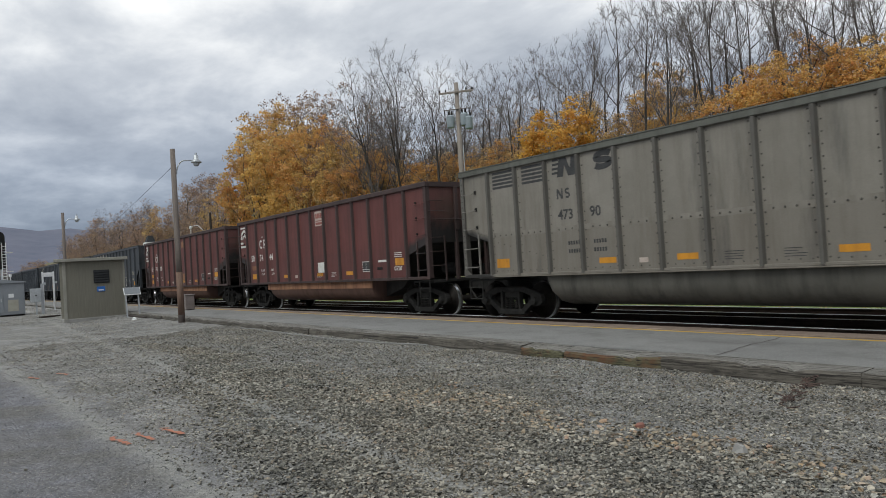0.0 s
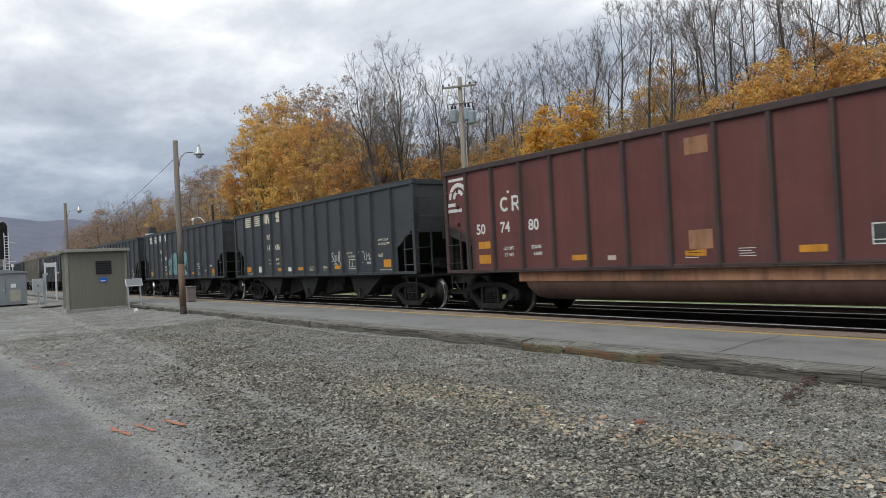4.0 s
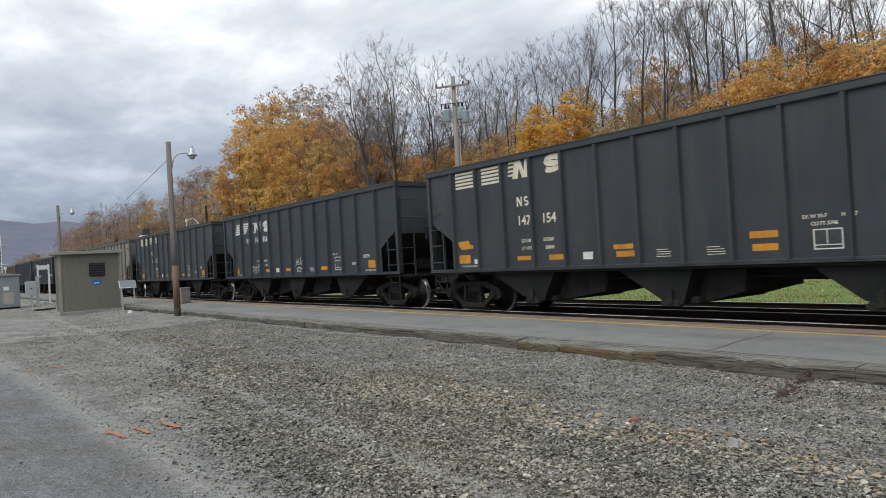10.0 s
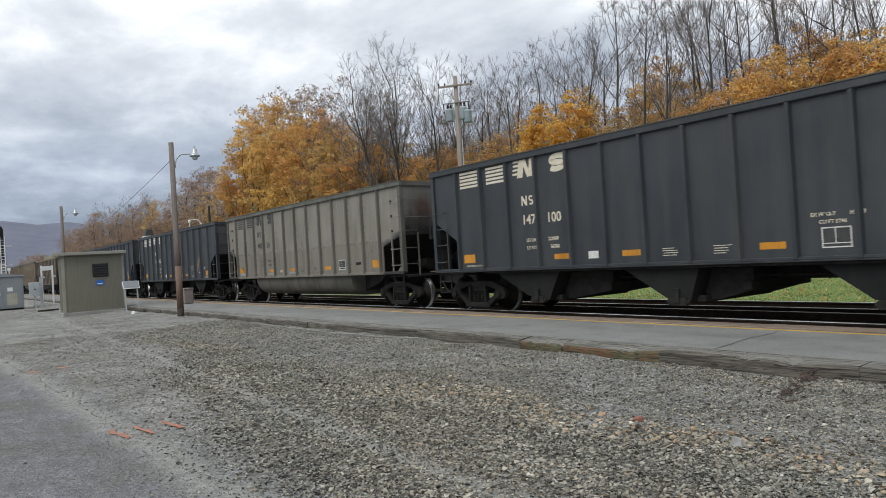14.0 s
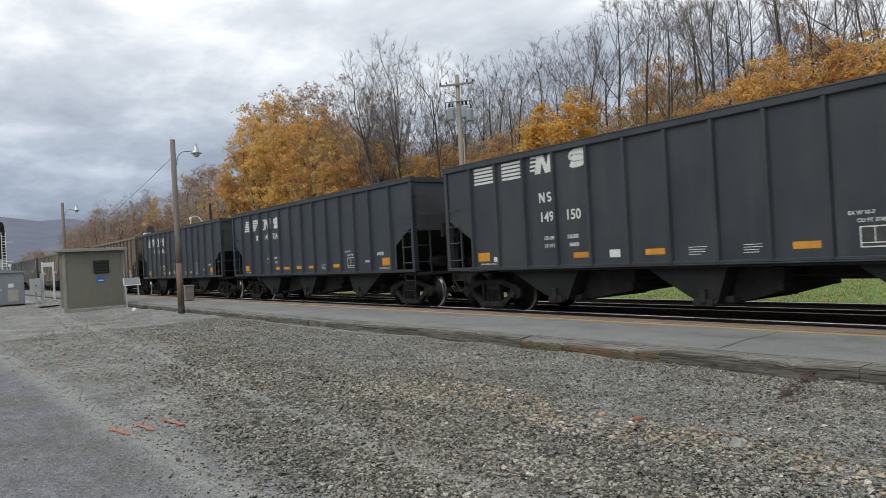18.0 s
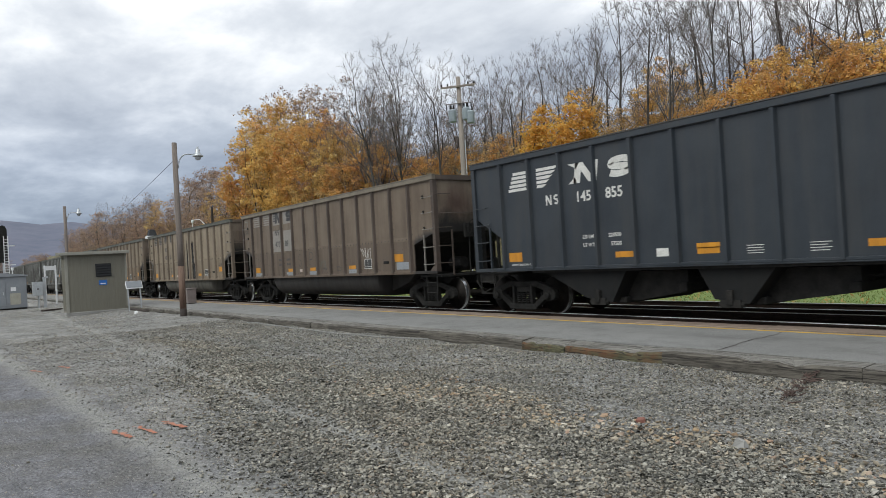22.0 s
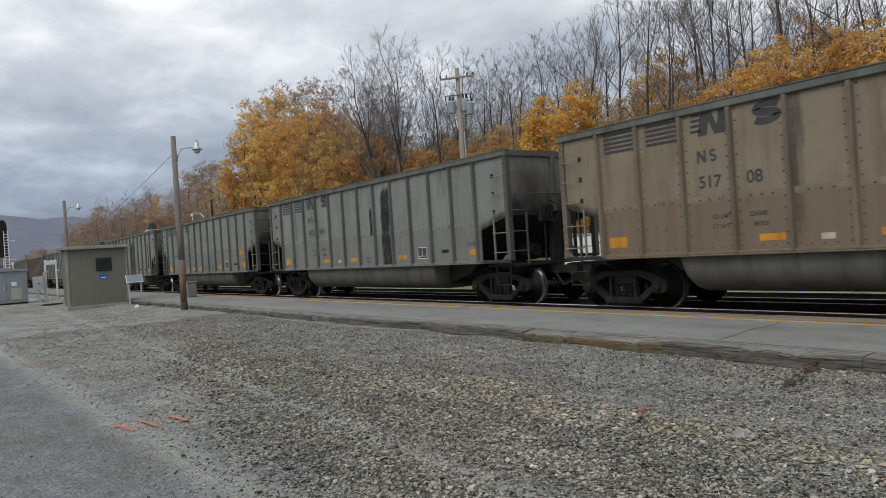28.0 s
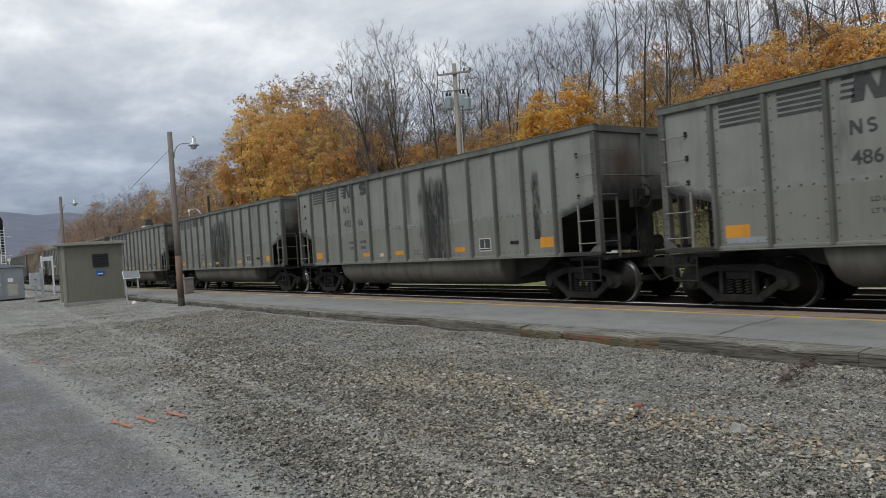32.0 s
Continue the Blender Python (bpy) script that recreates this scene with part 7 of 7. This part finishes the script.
# signal bungalow and boxes past the shed
bung = thing("signal_bungalow", "grey steel signal equipment bungalow", "equipment cabinet", at=pose(-56.0, 4.4, float(ground_z(-56, 4.4)) - 0.02))
part("body", Shape().box(-1.4, 1.4, -1.4, 1.32, 0.12, 2.2), CABINET, bung, bevel=0.03)
part("roof", Shape().prism([(-1.5, 2.2), (1.42, 2.2), (1.42, 2.26), (0, 2.46), (-1.5, 2.26)], -1.5, 1.5, "x"), CABINET, bung)
dr = part("door", Shape().box(1.4, 1.43, -0.9, 0.1, 0.3, 2.05), CABINET, bung, bevel=0.01)
part("door_handle", Shape().box(1.43, 1.47, -0.05, 0.02, 1.0, 1.2), GALV, dr)
part("notice", Shape().box(1.405, 1.415, 0.35, 0.95, 0.35, 1.1), plain("tan_card", (0.35, 0.33, 0.27), (0.42, 0.4, 0.33)), bung, "pale notice plate")
part("notice", Shape().box(1.405, 1.415, 0.4, 0.7, 1.25, 1.5), WHITE_PAINT, bung)
for y in (-0.3, 0.6):
    part("roof_antenna", Shape().tube([(0.9, y, 2.35), (0.9, y, 2.62)], 0.03, 8).tube([(0.9, y, 2.62), (0.9, y, 2.8)], 0.09, 10), WHITE_PAINT, bung)
for x in (-1.2, 1.2):
    part("skid", Shape().box(x - 0.1, x + 0.1, -1.35, 1.3, 0.0, 0.12), GRIME, bung)
mb = thing("meter_box", "grey meter box on a galvanised post", "meter box", at=pose(-53.8, 6.35, float(ground_z(-53.8, 6.35)) - 0.02))
part("post", Shape().box(-0.07, 0.07, 0.22, 0.38, 0, 2.05), GALV, mb)
part("post", Shape().box(-0.05, 0.05, -0.12, -0.02, 0, 1.0), GALV, mb)
part("box", Shape().box(-0.05, 0.25, -0.42, 0.2, 0.85, 1.75), GALV, mb, bevel=0.02)
part("lock", Shape().box(0.25, 0.27, -0.15, -0.05, 1.25, 1.33), GRIME, mb)
gate = thing("white_gantry", "white tubular gantry with crossbar", "gantry", at=pose(-57.8, 7.55, -0.25))
for y in (-0.34, 0.34):
    part("post", Shape().box(-0.06, 0.06, y - 0.055, y + 0.055, 0, 2.85), WHITE_PAINT, gate, bevel=0.01)
part("crossbar", Shape().box(-0.05, 0.05, -0.29, 0.29, 2.5, 2.8), WHITE_PAINT, gate, bevel=0.01)
part("bracket", Shape().box(-0.05, 0.1, 0.39, 0.55, 2.0, 2.15), GALV, gate)
part("bracket", Shape().box(-0.05, 0.1, -0.33, -0.17, 1.95, 2.1), GALV, gate)

# signal mast down the line
sig = thing("signal_mast", "black railway signal heads on a white ladder mast", "railway signal", at=pose(-92.0, 7.55, -0.35))
part("mast", Shape().tube([(0, 0, 0), (0, 0, 8.0)], 0.11, 12), GALV, sig)
for z in (7.0, 5.0):
    hd = part("signal_head", Shape().prism([(-0.42, z - 0.9), (0.42, z - 0.9), (0.42, z + 0.75), (0.26, z + 1.12), (0.0, z + 1.25), (-0.26, z + 1.12), (-0.42, z + 0.75)], 0.18, 0.24, "x"), GRIME, sig)
    for k in range(3):
        part("lens_hood", Shape().tube([(0.24, 0, z - 0.5 + 0.5 * k), (0.5, 0, z - 0.5 + 0.5 * k)], 0.14, 12), GRIME, hd)
lad = Shape()
for y in (0.05, 0.45):
    lad.tube([(0.6, y, 0), (0.6, y, 7.0)], 0.04, 6)
for k in range(22):
    lad.tube([(0.6, 0.05, 0.3 + 0.3 * k), (0.6, 0.45, 0.3 + 0.3 * k)], 0.03, 5)
part("ladder", lad, WHITE_PAINT, sig, "white access ladder")
for z in (5.9, 3.8):
    part("platform_rail", Shape().box(-0.3, 0.5, 0.45, 1.1, z, z + 0.08), WHITE_PAINT, sig)

# lamp, brown post and a building with a cupola on the far side of the tracks
fl = thing("street_lamp", "white street lamp with a long curved arm", "street lamp", at=pose(at_bearing(-72.9, 23), 23, float(ground_z(-70, 23)) - 0.05))
part("pole", Shape().tube([(0, 0, 0), (0, 0, 7.0)], [0.07, 0.045], 10), WHITE_PAINT, fl)
part("arm", Shape().tube([(0, 0, 7.0), (0.4, 0.1, 7.25), (1.5, 0.3, 7.2), (2.4, 0.5, 6.6)], 0.03, 8), WHITE_PAINT, fl)
part("lamp_head", Shape().tube([(0, 0, 7.0), (0, 0, 7.2), (0, 0, 7.3)], [0.15, 0.14, 0.06], 12), WHITE_PAINT, fl)
bp = thing("timber_post", "dark brown wooden pole beyond the tracks", "pole", at=pose(at_bearing(-71.45, 25), 25, float(ground_z(-75, 25)) - 0.05))
part("pole", Shape().tube([(0, 0, 0), (0, 0, 8.6)], [0.16, 0.12], 10), CREO, bp)
bx, by = at_bearing(-75.8, 27), 27.0
hs = thing("station_house", "low building with dark roof and white louvred cupola", "building", at=pose(bx, by, float(ground_z(bx, by)) - 0.05))
part("walls", Shape().box(-5, 5, -2.5, 2.5, 0, 3.2), CONCRETE, hs)
part("roof", Shape().prism([(-3.0, 3.2), (3.0, 3.2), (0, 5.6)], -5.4, 5.4, "x"), ROOF_DARK, hs)
cp = part("cupola", Shape().box(-0.75, 0.75, -0.75, 0.75, 4.9, 7.3), WHITE_PAINT, hs, "white louvred cupola")
part("cupola_roof", Shape().add([(-0.6, -0.6, 7.3), (0.6, -0.6, 7.3), (0.6, 0.6, 7.3), (-0.6, 0.6, 7.3), (-0.3, -0.3, 8.2), (0.3, -0.3, 8.2), (0.3, 0.3, 8.2), (-0.3, 0.3, 8.2)], [(3, 2, 1, 0), (0, 1, 5, 4), (1, 2, 6, 5), (2, 3, 7, 6), (3, 0, 4, 7), (4, 5, 6, 7)]), ROOF_DARK, cp, "dark pyramid roof")
for y in (-2.51,):
    for x in (-3.2, 0, 3.2):
        wd = part("window", Shape().box(x - 0.6, x + 0.6, y - 0.04, y, 1.0, 2.4), DARK_VENT, hs)
        part("window_frame", Shape().box(x - 0.7, x + 0.7, y - 0.06, y - 0.04, 2.4, 2.5).box(x - 0.7, x + 0.7, y - 0.06, y - 0.04, 0.9, 1.0), WHITE_PAINT, wd)
# white utility boxes on the lawn
for x in (-24.9, -23.55):
    bxx = thing("utility_box", "white metal utility box on the lawn", "utility box", "boxes on the lawn", at=pose(x - 1.0, 28.0, float(ground_z(x, 28)) - 0.02))
    part("body", Shape().box(-0.62, 0.62, -0.7, 0.7, 0, 1.95), WHITE_PAINT, bxx, bevel=0.03)
    part("lid", Shape().box(-0.66, 0.66, -0.74, 0.74, 1.95, 2.08), CABINET, bxx, bevel=0.02)
    part("door_seam", Shape().box(-0.01, 0.01, -0.71, -0.70, 0.1, 1.9), CABINET, bxx)

# ---- gravel, paint marks and litter on the yard ----


def stones(name, cx, cy, size, seed, material, label, fine=False):
    """Angular stones, each pressed a little into the ground."""
    g = np.random.default_rng(seed)
    ico = np.array([(1, 0, 0), (-1, 0, 0), (0, 1, 0), (0, -1, 0), (0.25, 0.2, 0.9), (-0.3, -0.25, 0.85), (0.1, 0, -0.8)]) * 1.05
    tri = np.array([(4, 0, 2), (4, 2, 1), (4, 1, 5), (4, 5, 3), (4, 3, 0), (5, 1, 3)])
    n = len(cx)
    v = ico[None] * g.uniform(0.62, 1.25, (n, 7, 1)) * g.uniform(0.6, 1.25, (n, 1, 3))
    q = g.normal(0, 1, (n, 4))
    q /= np.linalg.norm(q, axis=1)[:, None]
    w, x, y, z = q.T
    rot = np.stack([1 - 2 * (y * y + z * z), 2 * (x * y - z * w), 2 * (x * z + y * w), 2 * (x * y + z * w), 1 - 2 * (x * x + z * z), 2 * (y * z - x * w), 2 * (x * z - y * w), 2 * (y * z + x * w), 1 - 2 * (x * x + y * y)], -1).reshape(n, 3, 3)
    v = np.einsum("nij,nkj->nki", rot, v) * size[:, None, None]
    v[:, :, 2] *= 0.6
    v += np.stack([cx, cy, ground_z(cx, cy) + 0.40 * size], -1)[:, None]
    tri = np.array([(4, 0, 2), (4, 2, 1), (4, 1, 3), (4, 3, 0)]) if fine else tri
    f = (tri[None] + 7 * np.arange(n)[:, None, None]).reshape(-1, 3)
    return tagged(new(name, fast_mesh(name, v.reshape(-1, 3), f, material)), label, "gravel", kind="stuff")


g = np.random.default_rng(21)


def scatter(n, x0, x1, y0, y1, keep):
    """Places on the yard, thicker near the viewer, kept where keep() is high."""
    x = x1 - (x1 - x0) * g.random(n) ** 1.5
    y = g.uniform(y0, y1, n)
    k = g.random(n) < keep(x, y)
    return x[k], y[k]


def coarse(x, y):
    upper = 5.15 + 0.65 * smoothstep(-13, -9, x) * (1 - smoothstep(-6.5, -4.0, x)) + 0.15 * np.sin(x * 0.7)
    edge_ = np.clip(1.75 + 0.25 * (-x - 5.2), 1.6, 4.9)
    band = smoothstep(edge_ - 0.5, edge_ + 0.9, y + 0.25 * np.sin(x * 0.9)) * (1 - 0.9 * smoothstep(-0.8, 0.5, y - upper + 0.3 * np.sin(2.3 * x)))
    band = band * (1 - 0.9 * np.exp(-((y - 1.93 - 0.028 * x) / 0.24) ** 2)) * (1 - 0.75 * np.exp(-((y - 3.35 + 0.055 * (x + 7)) / 0.2) ** 2)) * (0.45 + 0.55 * smoothstep(2.0, 3.0, y))
    seen = (x < -0.36 * y - 0.15) & (np.hypot(x, y) > 4.2)
    return seen * np.clip(0.001 + 0.02 * (y > 2.2) + band * (0.72 + 0.28 * np.sin(0.5 * x + 2.6 * y + 0.6 * np.sin(1.3 * x)) * np.sin(0.8 * x - 1.3 * y)), 0, 1)


cx, cy = scatter(520000, -24, -0.3, 0.4, 8.45, coarse)
stones("gravel", cx, cy, g.uniform(0.009, 0.020, len(cx)) * (1 + 0.7 * g.random(len(cx)) ** 5) * (1 - 0.42 * smoothstep(5.3, 6.0, cy + 0.2 * np.sin(cx))) * (1 + 0.12 * smoothstep(-5.0, -11.0, cx)), 1, STONE, "loose grey crushed stone covering the yard")
cx, cy = scatter(170000, -24, -0.3, 0.4, 8.5, lambda x, y: ((x < -0.36 * y) & (np.hypot(x, y) > 4.2)) * (y > 1.93 + 0.028 * x) * (0.5 + 0.35 * (y > 6.0)))
stones("gravel_fines", cx, cy, g.uniform(0.005, 0.011, len(cx)) * (1 + 1.3 * g.random(len(cx)) ** 5) * (1 + 0.35 * (cy > 5.3)), 2, STONE, "fine grey stone chips by the platform kerb", True)
cx, cy = scatter(52000, -18, -0.3, 0.2, 2.1, lambda x, y: (x < -0.36 * y) & (np.hypot(x, y) > 4.2) & (y < 2.0 + 0.028 * x))
stones("gravel_fines", cx, cy, g.uniform(0.004, 0.008, len(cx)), 12, STONE_DRIVE, "packed bluish stone chips of the driveway", True)
cx = g.uniform(-70, -15, 16000)
cy = g.uniform(1.6, 7.9, 16000)
k = g.random(16000) < np.clip(0.35 + 0.5 * np.sin(0.35 * cx + 1.1 * cy) + 0.4 * (cy > 4), 0, 1)
stones("gravel", cx[k], cy[k], g.uniform(0.012, 0.03, k.sum()), 6, STONE, "loose grey rubble along the far end of the yard")
cx, cy = g.uniform(-11, -1.6, 1600), g.uniform(5.5, 8.4, 1600)
stones("gravel", cx, cy, g.uniform(0.009, 0.02, 1600) * (1 + g.random(1600) ** 8), 8, STONE, "larger stones strewn over the fine gravel")
cx = -1.6 - 6.4 * g.random(800) ** 1.2
cy = 5.12 + 0.12 * np.sin(cx * 1.3) + g.normal(0, 0.2, 800) * (1 + 0.12 * (-cx - 2))
stones("river_stones", cx, cy, g.uniform(0.016, 0.04, 800), 3, STONE_WARM, "tan and pinkish stones strewn through the gravel")
cx = g.uniform(-12, -6.0, 260)
cy = 5.3 + g.normal(0, 0.5, 260)
stones("river_stones", cx, cy, g.uniform(0.012, 0.026, 260), 4, STONE_WARM, "tan and pinkish stones strewn through the gravel")
tagged(part("pale_rock", Shape().add([(-0.06, -0.04, -0.02), (0.07, -0.05, -0.02), (0.06, 0.05, -0.02), (-0.05, 0.05, -0.02), (-0.02, -0.02, 0.07), (0.04, -0.01, 0.045), (0.03, 0.03, 0.05), (-0.03, 0.03, 0.06)], [(3, 2, 1, 0), (0, 1, 5, 4), (1, 2, 6, 5), (2, 3, 7, 6), (3, 0, 4, 7), (4, 5, 6, 7)]), CONCRETE, at=pose(-3.28, 5.25, float(ground_z(-3.28, 5.25)) + 0.01)), "pale angular rock lying on the gravel", "rock")
tagged(part("brick_fragment", Shape().box(-0.04, 0.04, -0.03, 0.03, -0.02, 0.035), plain("red_brick", (0.20, 0.085, 0.06), (0.28, 0.12, 0.09)), bevel=0.012, at=pose(-4.43, 5.47, float(ground_z(-4.43, 5.47)) + 0.01, 5, -8, 25)), "broken red brick lying on the gravel", "brick")
for x, y, ln, turn in ((-37.2, 8.45, 5.2, -1.5), (-47.5, 6.2, 1.3, 118)):
    z = float(ground_z(x, y))
    tagged(part("loose_timber", Shape().box(-ln / 2, ln / 2, -0.07, 0.07, -0.03, 0.09), CREO, bevel=0.015, at=pose(x, y, z, 0, 0, turn)), "dark tarred timber lying on the gravel", "timber")
tagged(part("pale_rock", Shape().add([(-0.12, -0.08, -0.03), (0.13, -0.09, -0.03), (0.11, 0.1, -0.03), (-0.1, 0.1, -0.03), (-0.05, -0.04, 0.1), (0.07, -0.03, 0.08), (0.05, 0.05, 0.09), (-0.06, 0.05, 0.11)], [(3, 2, 1, 0), (0, 1, 5, 4), (1, 2, 6, 5), (2, 3, 7, 6), (3, 0, 4, 7), (4, 5, 6, 7)]), WHITE_PAINT, at=pose(-33.9, 7.73, float(ground_z(-33.9, 7.73)) + 0.01)), "whitish rock lying near the shed", "rock")
twig = Shape()
rr = random.Random(4)
for k in range(60):
    u = rr.random()
    p = (-3.80 - 0.50 * u + rr.gauss(0, 0.035), 6.85 + 1.65 * u + rr.gauss(0, 0.06), float(ground_z(-4, 7)) + 0.02 + 0.05 * rr.random())
    a = 1.9 + rr.gauss(0, 0.6)
    le = rr.uniform(0.06, 0.2)
    twig.tube([p, (p[0] + le * math.cos(a), p[1] + le * math.sin(a), p[2] + rr.uniform(-0.01, 0.03))], 0.007, 4)
tagged(part("dead_weed", twig, plain("dead_brown_weed", (0.05, 0.03, 0.024), (0.09, 0.055, 0.042))), "dry dark brown weed lying on the gravel", "weed", kind="stuff")
for k, (x, y) in enumerate(((-8.2, 1.60), (-8.2, 1.84), (-8.2, 2.13), (-15.2, 1.62), (-15.2, 2.1))):
    s = Shape()
    rows_ = []
    for j in range(13):
        u = j / 12
        half = 0.012 + 0.03 * rr.random()
        px, py = 0.60 * (u - 0.3), 0.06 * u + rr.gauss(0, 0.018)
        for q in (-half, half):
            rows_.append((px + rr.gauss(0, 0.012), py + q, float(ground_z(x + px, y + py + q)) + 0.017 - float(ground_z(x, y))))
    s.add(rows_, [(2 * j, 2 * j + 1, 2 * j + 3, 2 * j + 2) for j in range(12)])
    tagged(part("paint_mark", s, ORANGE_MARK, at=pose(x, y, float(ground_z(x, y)))), "broken orange survey paint mark on gravel", "paint mark", "survey marks")
hose = Shape()
pts = [(-22.2, 8.42), (-20.0, 8.25), (-18.0, 8.08), (-16.0, 8.06), (-14.2, 8.1), (-12.8, 8.28), (-11.9, 8.45)]
pts = [(x, y, float(ground_z(x, y)) + 0.014) for k in range(6) for x, y in [(pts[k][0] + (pts[k + 1][0] - pts[k][0]) * u, pts[k][1] + (pts[k + 1][1] - pts[k][1]) * u) for u in (0, 0.25, 0.5, 0.75)]]
hose.tube(pts, 0.018, 8)
tagged(part("conduit", hose, plain("dusty_grey_conduit", (0.17, 0.17, 0.16), (0.26, 0.255, 0.24)), smooth=True), "pale grey conduit lying along the kerb", "conduit")

# ---- platform kerb and edge, timber by timber ----
kerb = thing("kerb", "weathered grey timber kerb of the platform", "kerb", kind="structure")
SAG = ((-60.0, -0.06), (-18.0, -0.05), (-15.0, -0.04), (-12.5, -0.005), (-10.6, 0.0), (-9.4, -0.03), (-8.4, -0.07), (-7.6, -0.085), (-6.48, -0.05), (-6.42, 0.0), (-5.4, -0.015), (-4.6, -0.035), (-3.8, -0.02), (6.0, -0.02))
joints = [6.6, 3.7, 0.8, -3.75, -6.45, -8.4, -9.4, -12.6, -17.9]
while joints[-1] > -90:
    joints.append(joints[-1] - 2.9 * random.uniform(0.95, 1.05))
for a, b in zip(joints, joints[1:]):
    s = Shape()
    n = 14
    vs = []
    dz = random.uniform(-0.005, 0.005)
    dy = random.uniform(-0.025, 0.025)
    for k in range(n + 1):
        x = a - 0.008 + (b - a + 0.016) * k / n
        wz, wy = random.uniform(-0.006, 0.005) + dz, random.uniform(-0.012, 0.012) + dy
        if random.random() < 0.16:
            wz, wy = wz - random.uniform(0.01, 0.04), wy + random.uniform(0.0, 0.03)
        low = float(np.interp(x, [p[0] for p in SAG], [p[1] for p in SAG]))
        vs += [(x, KERB_Y + wy, -0.40), (x, KERB_Y + wy, -0.03 + wz + low), (x, KERB_Y + wy + 0.03, 0.004 + wz + low), (x, KERB_Y + 0.335, 0.006 + 0.3 * low), (x, KERB_Y + 0.335, -0.40)]
    fs = [(5 * k + j, 5 * k + (j + 1) % 5, 5 * k + 5 + (j + 1) % 5, 5 * k + 5 + j) for k in range(n) for j in range(5)] + [(0, 1, 2, 3, 4), tuple(5 * n + j for j in (4, 3, 2, 1, 0))]
    s.add(vs, fs)
    me = s.mesh("timber")
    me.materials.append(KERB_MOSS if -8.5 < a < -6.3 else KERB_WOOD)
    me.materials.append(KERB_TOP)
    # upward faces take the paler lit tone, the front keeps the shaded one
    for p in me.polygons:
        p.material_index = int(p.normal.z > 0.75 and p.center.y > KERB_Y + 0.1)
    part("timber", me, None, kerb)
edge = thing("platform_edge", "brown timber edging of the platform beside the track", "edging", kind="structure")
x = 8.0
while x > -90:
    ln = 3.6 * random.uniform(0.95, 1.05)
    part("timber", Shape().box(x - ln + 0.006, x - 0.006, EDGE_Y + 0.003, EDGE_Y + 0.42, -0.26, random.uniform(0.012, 0.028)), EDGE_WOOD, edge, bevel=0.012)
    x -= ln


# ---- what moves ----


def motions():
    steps = [2.0 * k for k in range(17)]
    for i, car in enumerate(CARS):
        walk(car, [(t, pose(travel(t) - PITCH * i + SLACK.get(i, 0), TRACK_Y, 0)) for t in steps])
    # the wheels roll with the train; all wheels on one end of a truck turn alike
    turn_rows = [k * 2 / 30 for k in range(481)]
    for h in (-1, 1):
        alike = [w for w in WHEELSETS if w.matrix_basis.translation.x * h > 0]
        first = alike[0]
        walk(first, [(t, pose(h * 0.915, 0, 0.457, 0, math.degrees((travel(t) - travel(0)) / 0.457) % 360, 0)) for t in turn_rows])
        for w in alike[1:]:
            w.rotation_mode = "QUATERNION"
            keys = w.animation_data_create()
            keys.action = first.animation_data.action
            keys.action_slot = first.animation_data.action_slot


motions()
